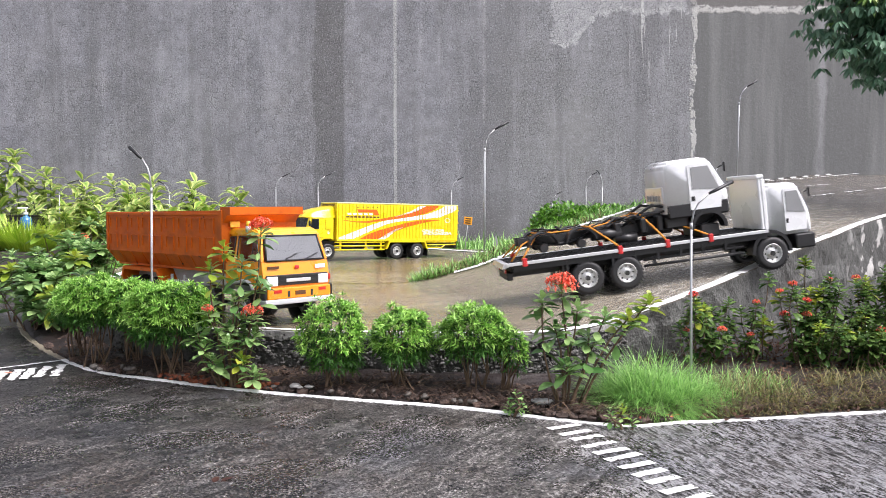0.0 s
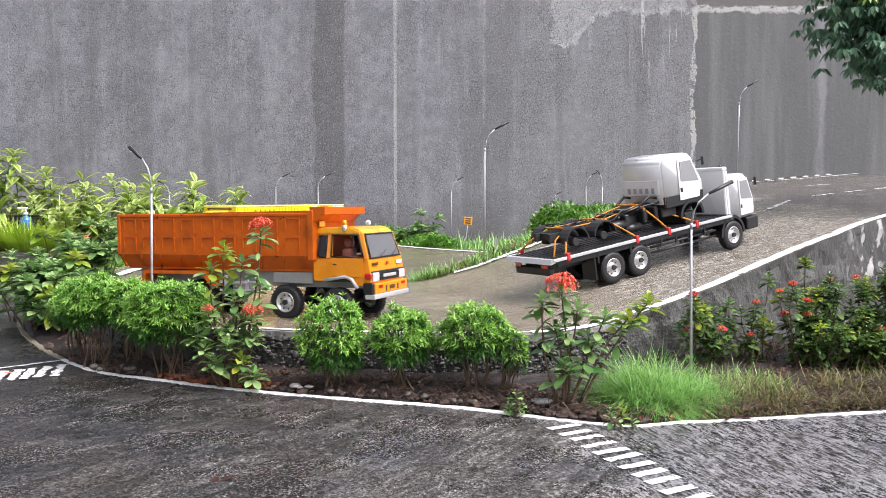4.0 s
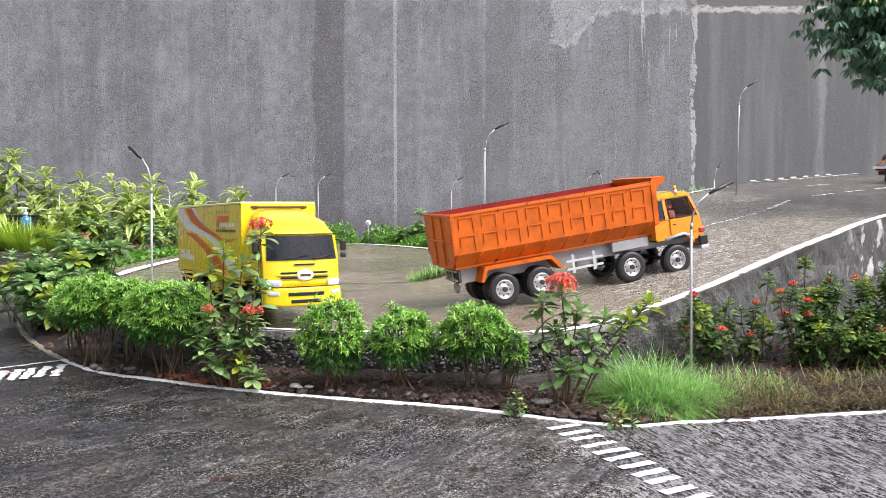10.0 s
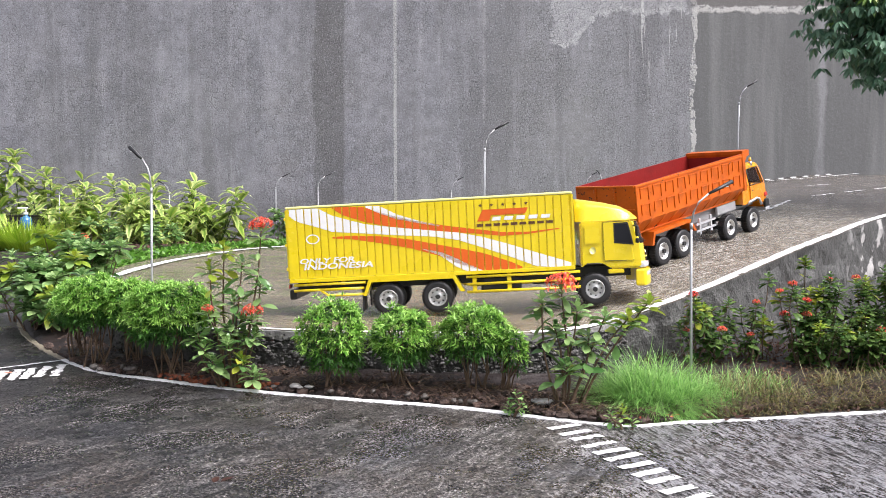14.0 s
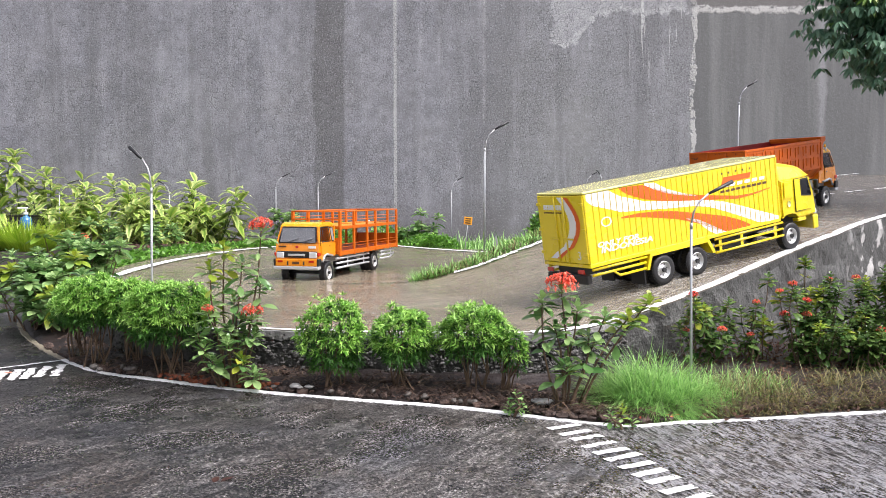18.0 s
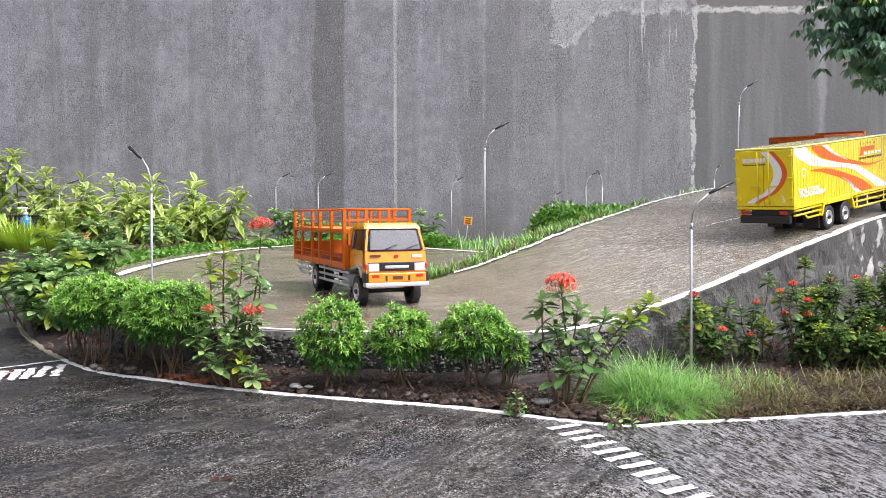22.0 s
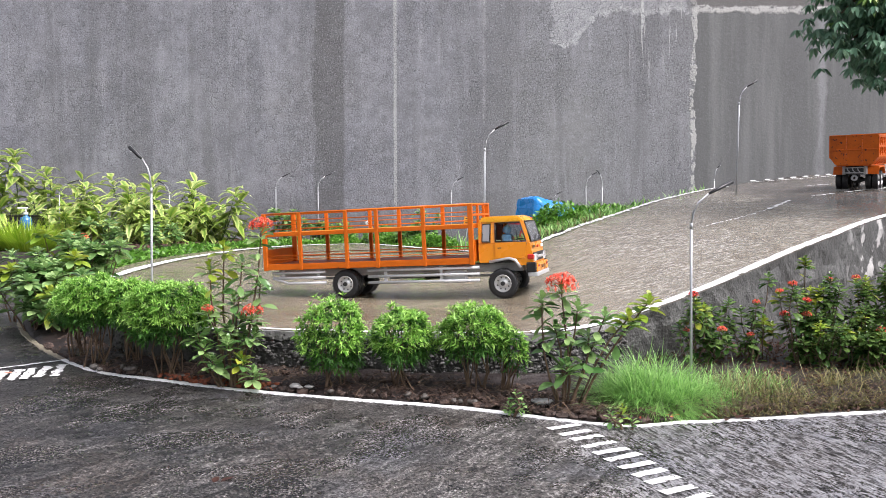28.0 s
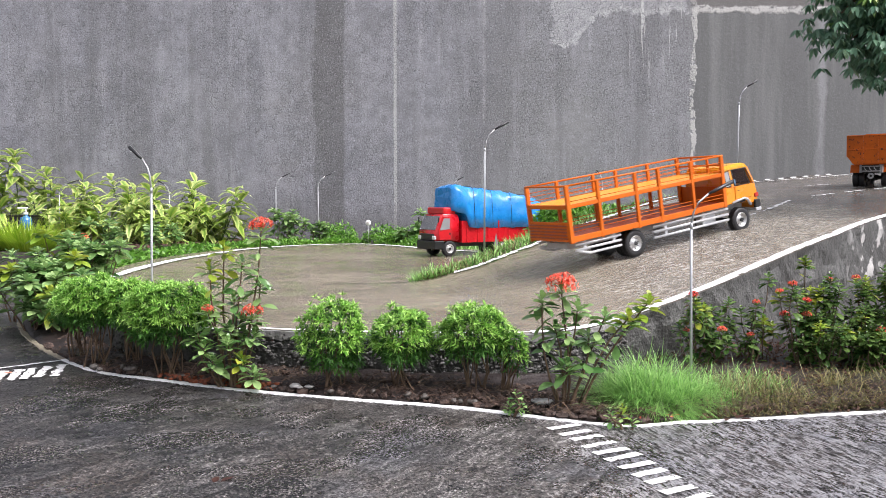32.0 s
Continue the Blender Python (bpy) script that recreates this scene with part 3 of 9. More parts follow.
def ribbon(pts, w, z=0.0, lift=0.004, wob=0.0, gnd=None, gaps=0.0, cells=5):
    """Painted stripe of width w along points (x, y), on height gnd(x, y) or z; ragged edges, gaps leaves worn holes."""
    bm = bmesh.new()
    P = [Vector((p[0], p[1])) for p in pts]
    prev = None
    for i, p in enumerate(P):
        d = (P[min(i + 1, len(P) - 1)] - P[max(i - 1, 0)]).normalized()
        s = Vector((-d.y, d.x))
        wa = w * 0.5 * (1 + wob * (noise.noise((p.x * 40, p.y * 40, 0.3)) + 0.5 * noise.noise((p.x * 130, p.y * 130, 0.3))))
        wb = w * 0.5 * (1 + wob * (noise.noise((p.x * 40, p.y * 40, 9.3)) + 0.5 * noise.noise((p.x * 130, p.y * 130, 9.3))))
        row = []
        for k in range(cells + 1):
            q = p + s * (wa + (-wb - wa) * k / cells)
            row.append(bm.verts.new((q.x, q.y, (gnd(q.x, q.y) if gnd else z) + lift)))
        if prev:
            for k in range(cells):
                c = (prev[k].co + row[k + 1].co) * 0.5
                edge = 0.22 if k in (0, cells - 1) or i < 2 or i > len(P) - 3 else 0.0
                if noise.noise((c.x * 140, c.y * 140, 4.0)) + 0.5 * noise.noise((c.x * 30, c.y * 30, 6.0)) < 0.75 - gaps - edge:
                    bm.faces.new((prev[k], row[k], row[k + 1], prev[k + 1]))
        prev = row
    bmesh.ops.delete(bm, geom=[v for v in bm.verts if not v.link_faces], context="VERTS")
    for f in bm.faces:
        f.normal_update()
        if f.normal.z < 0:
            f.normal_flip()
    return bm


def deck_z(x, y):
    return DECK + 0.001


def ramp_z(x, y):
    return DECK + 0.001 + climb(x, y)


def curve2(pts, n=6):
    return [p.to_2d() for p in spline([(p[0], p[1], 0) for p in pts], n)]


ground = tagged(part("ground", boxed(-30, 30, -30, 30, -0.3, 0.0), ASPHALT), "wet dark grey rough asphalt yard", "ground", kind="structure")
wall = tagged(part("wall_north", boxed(-9, 9, WALL_Y, WALL_Y + 0.2, -0.2, 2.75), PLASTER), "tall grey cement-plastered wall with cracks and water stains", "wall", kind="structure")

NEAR = [(-1.26, 3.06), (-1.18, 2.75), (-1.02, 2.42), (-0.8, 2.1), (-0.543, 1.923), (-0.381, 1.905), (-0.151, 1.852), (0.05, 1.83), (0.19, 1.82)]
OUTER = [(-1.375, 3.43), (-1.475, 4.16), (-1.435, 4.77), (-1.295, 5.37), (-1.138, 5.65), (-0.885, 5.95), (-0.577, 6.03), (-0.323, 5.8), (-0.139, 5.5), (0.163, 5.25), (0.45, 5.3)]
INNER = [(0.62, 4.55), (0.30, 4.25), (0.08, 3.9), (0.0, 3.4), (0.2, 2.6)]
deck_pts = curve2(NEAR[::-1] + OUTER, 5) + curve2(INNER, 5) + [Vector((0.35, 2.1))]
deck = tagged(part("road", flat_poly(deck_pts, -0.05, DECK), [CONCRETE, SIDE]), "wet grey-brown concrete loop road of a model truck track", "road", kind="structure")
# the way in from behind: a slope from the yard up to the loop
bm = bmesh.new()
A = [(0.45, 5.3), (0.62, 4.55), (1.05, 4.75), (0.95, 5.55)]
B = [(2.9, 7.0), (3.3, 6.2)]
top = [bm.verts.new((x, y, z)) for (x, y), z in zip(A, (DECK, DECK, 0.004, 0.004))]
far = [bm.verts.new((B[1][0], B[1][1], 0.004)), bm.verts.new((B[0][0], B[0][1], 0.004))]
bm.faces.new(top)
bm.faces.new((top[3], top[2], far[0], far[1]))
low = [bm.verts.new((v.co.x, v.co.y, -0.05)) for v in (top[0], top[1], top[2], far[0], far[1], top[3])]
rim = [top[0], top[1], top[2], far[0], far[1], top[3]]
for i in range(6):
    bm.faces.new((rim[i], low[i], low[(i + 1) % 6], rim[(i + 1) % 6]))
bmesh.ops.recalc_face_normals(bm, faces=bm.faces)
tagged(part("approach_road", bm, CONCRETE), "wet concrete road rising to the loop from behind", "road", kind="structure")

RAMP_NEAR = [(-0.42, 1.893), (-0.151, 1.828), (0.05, 1.802), (0.16, 1.79), (0.25, 1.80), (0.339, 1.855), (0.433, 1.936), (0.512, 1.994), (0.607, 2.069), (0.728, 2.166), (0.868, 2.31), (0.995, 2.436), (1.123, 2.545), (1.272, 2.683), (1.5, 2.892), (1.9, 3.25), (2.6, 3.9), (3.6, 4.8)]
RAMP_FAR = [(-0.42, 3.0), (-0.30, 3.0), (-0.2, 3.0), (-0.12, 3.0), (-0.05, 3.0), (0.04, 2.99), (0.131, 2.99), (0.234, 3.043), (0.343, 3.123), (0.459, 3.21), (0.59, 3.36), (0.764, 3.63), (0.936, 3.90), (1.177, 4.28), (1.469, 4.77), (1.894, 5.50), (2.3, 6.1), (3.0, 7.0)]
ramp_near, ramp_far = curve2(RAMP_NEAR, 10), curve2(RAMP_FAR, 10)


def ramp_strip(k0, k1, n, lift, sides):
    bm = bmesh.new()
    rows = []
    for a, b in list(zip(ramp_near, ramp_far))[k0:k1]:
        row = []
        for k in range(n + 1):
            p = a.lerp(b, k / n)
            row.append(bm.verts.new((p.x, p.y, ramp_z(p.x, p.y) + lift + 0.0016 * noise.noise((p.x * 5, p.y * 5, 0)))))
        rows.append(row)
    for r, s in zip(rows, rows[1:]):
        for k in range(n):
            f = bm.faces.new((r[k], s[k], s[k + 1], r[k + 1]))
            f.smooth = True
    if sides:
        for k in (0, n):
            prev = None
            for i, r in enumerate(rows):
                q, s_ = rows[max(0, i - 1)][k].co, rows[min(len(rows) - 1, i + 1)][k].co
                nrm = Vector((s_.y - q.y, q.x - s_.x, 0)).normalized() * (1 if k == 0 else -1)
                col = [r[k]]
                for j in range(1, 13):
                    z = r[k].co.z + (-0.05 - r[k].co.z) * j / 12
                    p = Vector((r[k].co.x, r[k].co.y, z))
                    a_ = 0.014 if p.x < 0.35 else 0.007
                    out = a_ * (noise.noise(p * 16) + 0.7 * noise.noise(p * 38) - 0.25)
                    col.append(bm.verts.new(p + nrm * out))
                if prev:
                    for j in range(12):
                        f = bm.faces.new((prev[j], col[j], col[j + 1], prev[j + 1]))
                        f.material_index = 1
                prev = col
    bmesh.ops.recalc_face_normals(bm, faces=bm.faces)
    if sum(f.normal.z for f in bm.faces) < 0:
        bmesh.ops.reverse_faces(bm, faces=bm.faces)
    return bm


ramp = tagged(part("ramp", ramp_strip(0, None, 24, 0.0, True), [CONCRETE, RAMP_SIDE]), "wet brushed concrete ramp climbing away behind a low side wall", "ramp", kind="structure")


# ----- painted lines -----
def line(pts, w, lb, gnd=None, z=0.0, wob=0.75, lift=0.004, gaps=0.35, m_=None):
    return tagged(part("road_line", ribbon(pts, w, z, lift, wob, gnd, gaps), m_ or WHITE_LINE), lb, "road line", kind="structure")


def dense(pts, step=0.012):
    out = []
    for a, b in zip(pts, pts[1:]):
        n = max(1, int((b - a).length / step))
        out += [a.lerp(b, k / n) for k in range(n)]
    return out + [pts[-1]]


def shift(pts, d):
    out = []
    for i, p in enumerate(pts):
        t = (pts[min(i + 1, len(pts) - 1)] - pts[max(i - 1, 0)]).normalized()
        out.append(p + Vector((-t.y, t.x)) * d)
    return out


KERB = [(-1.36, 2.74), (-1.34, 2.686), (-1.176, 2.404), (-0.932, 2.072), (-0.769, 1.906), (-0.615, 1.826), (-0.474, 1.753), (-0.321, 1.691), (-0.146, 1.632), (-0.004, 1.587), (0.119, 1.531), (0.214, 1.479), (0.269, 1.456), (0.325, 1.441), (0.408, 1.464), (0.511, 1.479), (0.62, 1.503), (0.811, 1.543), (1.2, 1.64), (1.8, 1.8)]
kerb_pts = dense(curve2(KERB, 6), 0.008)
k1 = [i for i, p in enumerate(kerb_pts) if p.x > -0.93][0]
KERB_OLD = mat("dirty_old_line", (0.24, 0.21, 0.15), 0.7, var=0.5, scale=40, bump=0.4)


def kerb_mesh(pts, w, h):
    """Low painted kerb edge with uneven top."""
    bm = bmesh.new()
    prev = None
    for i, p in enumerate(pts):
        t = (pts[min(i + 1, len(pts) - 1)] - pts[max(i - 1, 0)]).normalized()
        s = Vector((-t.y, t.x))
        wb = w * (1 + 0.5 * noise.noise((p.x * 30, p.y * 30, 2)) + 0.35 * noise.noise((p.x * 90, p.y * 90, 2)))
        hh = h * (1 + 0.3 * noise.noise((p.x * 22, p.y * 22, 5)))
        row = [bm.verts.new((q.x, q.y, z)) for q, z in ((p + s * wb * 0.62, -0.004), (p + s * wb * 0.42, hh), (p - s * wb * 0.40, hh * 0.85), (p - s * wb * 0.72, -0.002))]
        if prev:
            for k in range(3):
                bm.faces.new((prev[k], prev[k + 1], row[k + 1], row[k]))
        prev = row
    bmesh.ops.recalc_face_normals(bm, faces=bm.faces)
    return bm


def hashed(a, b, seed):
    """Even random numbers from whole-number grids a, b."""
    v = np.sin(a * 127.1 + b * 311.7 + seed * 74.7) * 43758.5453
    return v - np.floor(v)


def lattice(x, y, cell, seed):
    """Smooth lattice noise, 0 to 1, over arrays of places."""
    u, v = x / cell, y / cell
    i, j = np.floor(u), np.floor(v)
    fu, fv = u - i, v - j
    fu, fv = fu * fu * (3 - 2 * fu), fv * fv * (3 - 2 * fv)
    a = hashed(i, j, seed) * (1 - fu) + hashed(i + 1, j, seed) * fu
    b = hashed(i, j + 1, seed) * (1 - fu) + hashed(i + 1, j + 1, seed) * fu
    return a * (1 - fv) + b * fv


def yard_surface(step=0.0022):
    """The yard's rough skin before the bed: every grain stands up; raked furrows beside the crossing."""
    xs, ys = np.arange(-1.50, 0.98, step), np.arange(0.90, 2.74, step)
    X, Y = np.meshgrid(xs, ys)
    X = X + (hashed(np.round(X / step), np.round(Y / step), 1) - 0.5) * step * 0.6
    Y = Y + (hashed(np.round(X / step), np.round(Y / step), 2) - 0.5) * step * 0.6
    ca, sa = math.cos(radians(-74)), math.sin(radians(-74))
    along, across = X * ca + Y * sa, -X * sa + Y * ca
    raked = np.clip((X - 0.20 + 0.1 * lattice(X, Y, 0.09, 9)) / 0.16, 0, 1)
    grains = hashed(np.round(X / step), np.round(Y / step), 3)
    Z = 0.0004 + 0.0013 * grains ** 1.6 * (1 - 0.45 * raked) + 0.0010 * lattice(X, Y, 0.0065, 4) + 0.0012 * lattice(X, Y, 0.035, 5)
    Z += raked * 0.0026 * lattice(along * 0.16, across, 0.0052, 6)
    kx_, ky_ = [p.x for p in kerb_pts], [p.y for p in kerb_pts]
    inside = (Y < np.interp(X, kx_, ky_) - 0.001) & (np.abs(X) < 0.60 * Y + 0.06)
    inside &= X > -1.33
    n, m = X.shape
    idx = np.arange(n * m).reshape(n, m)
    keep = inside[:-1, :-1] & inside[1:, :-1] & inside[:-1, 1:] & inside[1:, 1:]
    quads = np.stack([idx[:-1, :-1], idx[:-1, 1:], idx[1:, 1:], idx[1:, :-1]], -1)[keep]
    used, flat = np.unique(quads, return_inverse=True)
    co = np.stack([X, Y, Z], -1).reshape(-1, 3)[used]
    me = bpy.data.meshes.new("yard_surface")
    me.vertices.add(len(co))
    me.vertices.foreach_set("co", co.astype(np.float32).ravel())
    me.loops.add(quads.size)
    me.loops.foreach_set("vertex_index", flat.astype(np.int32).ravel())
    me.polygons.add(len(quads))
    me.polygons.foreach_set("loop_start", np.arange(0, quads.size, 4, dtype=np.int32))
    me.update(calc_edges=True)
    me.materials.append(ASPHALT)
    return tagged(new("yard_surface", me), "rough wet dark asphalt of the yard, raked beside the crossing", "ground", kind="structure")


yard_surface()

tagged(part("kerb", kerb_mesh(kerb_pts[k1:], 0.0120, 0.0050), WHITE_LINE), "thin white-painted kerb edge of the flower bed", "kerb", kind="structure")
tagged(part("kerb", kerb_mesh(kerb_pts[:k1 + 1], 0.015, 0.005), KERB_OLD), "worn dirty kerb edge of the flower bed", "kerb", kind="structure")

line(shift(dense(ramp_near[33:]), 0.015), 0.032, "white painted edge of the ramp", ramp_z, wob=0.22, gaps=0.05)
line(shift(dense(ramp_near[:34]), 0.010), 0.018, "white painted edge of the loop road", ramp_z)
line(shift(dense(ramp_far[50:143]), -0.014), 0.026, "white painted far edge of the ramp", ramp_z)
line(shift(dense(curve2([(-0.8, 2.1), (-0.543, 1.923), (-0.42, 1.893)])), -0.012), 0.018, "white painted edge of the loop road", deck_z)
line(dense(curve2([(-1.265, 3.22), (-1.282, 3.335), (-1.315, 3.78), (-1.325, 4.231), (-1.273, 4.75), (-1.204, 5.20), (-0.95, 5.68), (-0.58, 5.86), (-0.32, 5.66)])), 0.055, "white line round the loop road", deck_z, wob=0.3, gaps=0.0)
line(dense(curve2([(-0.32, 5.66), (-0.139, 5.365), (0.163, 4.98), (0.34, 4.9)])), 0.055, "white line round the loop road", deck_z, wob=0.3, gaps=0.0)
mid = [Vector(p) for p in ((0.83, 2.90), (0.898, 2.976), (1.058, 3.098), (1.26, 3.32), (1.474, 3.62), (1.56, 3.70))]
line(dense(mid[1:4]), 0.012, "worn white centre line of the ramp", ramp_z, gaps=0.75)
line(dense(mid[3:5]), 0.020, "white centre line of the ramp", ramp_z, gaps=0.5)
for a, b in (((1.62, 3.76), (1.76, 3.86)), ((1.847, 3.92), (1.98, 4.02)), ((2.08, 4.10), (2.2, 4.20)), ((2.02, 4.75), (2.2, 4.86)), ((2.3, 4.30), (2.42, 4.40))):
    line(dense([Vector(a), Vector(b)]), 0.02, "white dash on the upper road", ramp_z, lift=0.004)
line(dense(curve2([(2.02, 5.66), (2.3, 5.9), (2.7, 6.2), (3.3, 6.8)])), 0.03, "white border of the upper road", ramp_z, lift=0.004)
for k in range(7):
    p = Vector((2.12 + k * 0.15, 5.86 + k * 0.14))
    line(dense([p, p + Vector((0.10, 0.24))]), 0.035, "white slanted dash beside the upper road", ramp_z, lift=0.004)

# crossing stripes
for i in range(11):
    u = i / 9
    c = Vector((0.2064, 1.437)).lerp(Vector((0.3132, 1.119)), u) + Vector((0.005 * math.sin(math.pi * min(u, 1.0)), 0.003 * math.sin(i * 4.1)))
    arm = Vector((0.029 - 0.003 * u, 0.0155 + 0.002 * math.sin(i * 2.7))) * (1.0 + 0.06 * math.sin(i * 5.3))
    tagged(part("crossing_stripe", ribbon(dense([c - arm, c + arm], 0.003), 0.0165, 0.0, 0.0042, 0.26, None, 0.08, 7), WHITE_LINE), "worn white crossing stripe on wet asphalt", "road marking", "crossing stripes", "structure")
for x0, y0, x1, y1 in ((-0.861, 1.862, -0.896, 2), (-0.888, 1.85, -0.921, 1.979), (-0.909, 1.832, -0.947, 1.958), (-0.932, 1.815, -0.969, 1.938), (-0.954, 1.798, -0.996, 1.925), (-0.973, 1.775, -1.019, 1.906), (-0.994, 1.753, -1.036, 1.881)):
    a, b = Vector((x0, y0)), Vector((x1, y1))
    tagged(part("crossing_stripe", ribbon(dense([a, b], 0.004), 0.020, 0.0, 0.004, 0.6, None, 0.25), WHITE_LINE), "worn white crossing stripe on wet asphalt", "road marking", "crossing stripes", "structure")
line(dense([Vector((-0.92, 2.06)), Vector((-1.022, 1.955)), Vector((-1.5, 1.55))]), 0.012, "white line on the lower road", None)
line(dense([Vector((-0.755, 1.409)), Vector((-0.696, 1.358))]), 0.012, "worn white mark on the lower road", None, gaps=0.8)

# ----- beds -----
def bed_mesh(front, back, z_front, z_back, n=10, bump=0.012, f=14):
    bm = bmesh.new()
    rows = []
    m = len(front)
    for i in range(m):
        rows.append([])
        for k in range(n + 1):
            p = front[i].lerp(back[i], k / n)
            e = min(k, n - k) / n * 2
            z = z_front + (z_back - z_front) * k / n + bump * min(1, e * 3) * (noise.noise((p.x * f, p.y * f, 1)) + 0.6 * noise.noise((p.x * f * 3, p.y * f * 3, 2)) + 0.5)
            rows[-1].append(bm.verts.new((p.x, p.y, max(z, -0.02) if e > 0 else z - 0.01)))
    for r, s in zip(rows, rows[1:]):
        for k in range(n):
            fc = bm.faces.new((r[k], r[k + 1], s[k + 1], s[k]))
            fc.smooth = True
    for fc in bm.faces:
        fc.normal_update()
        if fc.normal.z < 0:
            fc.normal_flip()
    return bm


def resample(pts, n):
    L = [0.0]
    for a, b in zip(pts, pts[1:]):
        L.append(L[-1] + (b - a).length)
    return [Vector((float(np.interp(L[-1] * k / n, L, [p.x for p in pts])), float(np.interp(L[-1] * k / n, L, [p.y for p in pts])))) for k in range(n + 1)]


back_edge = curve2(NEAR[1:] + [(0.25, 1.80), (0.339, 1.855), (0.433, 1.936), (0.512, 1.994), (0.607, 2.069), (0.728, 2.166), (0.868, 2.31), (0.995, 2.436), (1.123, 2.545), (1.5, 2.892), (1.9, 3.25)], 6)
bed = tagged(part("flower_bed", bed_mesh(resample(shift(kerb_pts, 0.004), 160), resample(shift(back_edge, -0.02), 160), 0.004, 0.022, 12), SOIL), "narrow bed of wet brown soil below the loop road", "flower bed", kind="structure")
outer = curve2(OUTER[:9], 6)
wall_side = resample([Vector((-4.6, 5.3)), Vector((-4.6, 7.75)), Vector((-0.2, 7.75)), Vector((0.3, 7.75))], 60)
rear_bed = tagged(part("rear_bed", bed_mesh(resample(shift(outer, -0.03), 60), wall_side, 0.07, 0.03, 14, 0.03, 5), SOIL), "bed of dark soil between the loop road and the wall", "flower bed", kind="structure")
tongue_far = resample([Vector(p) for p in ((-0.12, 3.02), (-0.02, 3.5), (0.1, 3.95), (0.32, 4.28), (0.65, 4.58), (1.1, 4.8), (1.7, 5.4), (2.4, 6.2))], 60)
tongue_near = resample(ramp_far[40:150], 60)


def bank_mesh():
    bm = bmesh.new()
    rows = []
    for a, b in zip(tongue_near, tongue_far):
        rows.append([])
        for k in range(11):
            p = a.lerp(b, k / 10)
            za, zb = ramp_z(a.x, a.y) - 0.004, (DECK - 0.01 if b.x < 0.66 else 0.0)
            u = k / 10
            z = za + (zb - za) * (u * u * (3 - 2 * u)) + 0.012 * noise.noise((p.x * 12, p.y * 12, 3)) * math.sin(math.pi * u)
            rows[-1].append(bm.verts.new((p.x, p.y, z)))
    for r, s in zip(rows, rows[1:]):
        for k in range(10):
            f = bm.faces.new((r[k], r[k + 1], s[k + 1], s[k]))
            f.smooth = True
    for f in bm.faces:
        f.normal_update()
        if f.normal.z < 0:
            f.normal_flip()
    return bm


bank = tagged(part("grass_bank", bank_mesh(), SOIL), "soil bank behind the ramp, grown over with grass", "bank", kind="structure")

EDGE = mat("pale_edge_concrete", (0.33, 0.325, 0.31), 0.55, dark=(0.11, 0.108, 0.10), scale=60, fine=260, bump=0.9, bump_scale=150)


def edge_mesh(pts, gnd, drop=0.014, out=0.005):
    """Rough pale lip of the road slab, its lower rim broken."""
    bm = bmesh.new()
    prev = None
    for i, p in enumerate(pts):
        t = (pts[min(i + 1, len(pts) - 1)] - pts[max(i - 1, 0)]).normalized()
        n = Vector((t.y, -t.x))
        z = gnd(p.x, p.y)
        e = out * (1 + 0.6 * noise.noise((p.x * 70, p.y * 70, 1)))
        d = drop * (1 + 0.8 * noise.noise((p.x * 24, p.y * 24, 6)) + 0.4 * noise.noise((p.x * 90, p.y * 90, 6)))
        a, b = p - n * 0.004, p + n * e
        row = [bm.verts.new((q.x, q.y, h)) for q, h in ((a, z + 0.0015), (b, z + 0.0005), (p + n * e * 0.9, z - d), (a, z - d - 0.002))]
        if prev:
            for k in range(3):
                bm.faces.new((prev[k], prev[k + 1], row[k + 1], row[k]))
        prev = row
    bmesh.ops.recalc_face_normals(bm, faces=bm.faces)
    return bm


tagged(part("road_edge", edge_mesh(dense(ramp_near[:60], 0.006), ramp_z), EDGE), "rough pale concrete lip of the loop road", "road edge", kind="structure")
tagged(part("road_edge", edge_mesh(dense(curve2([(-0.8, 2.1), (-0.543, 1.923), (-0.42, 1.893)]), 0.006), deck_z), EDGE), "rough pale concrete lip of the loop road", "road edge", kind="structure")

# low white border of the rear bed
tagged(part("kerb", kerb_mesh(dense([Vector((-2.62, 5.75)), Vector((-2.34, 5.94)), Vector((-2.16, 6.15)), Vector((-1.95, 6.3))], 0.03), 0.012, 0.052), WHITE_LINE), "low white border round the rear bed", "kerb", kind="structure")

# ---------- model trucks: x forward, origin under the rearmost axle ----------
WHEELS = {}


def lathe(bm, prof, seg=28, smooth=True):
    """Turn the outline (radius, y) round the y axis."""
    rings = []
    for r, y in prof:
        rings.append([bm.verts.new((r * math.cos(a), y, r * math.sin(a))) for a in (2 * math.pi * k / seg for k in range(seg))])
    for q, w in zip(rings, rings[1:]):
        for k in range(seg):
            f = bm.faces.new((q[k], q[(k + 1) % seg], w[(k + 1) % seg], w[k]))
            f.smooth = smooth
    return bm


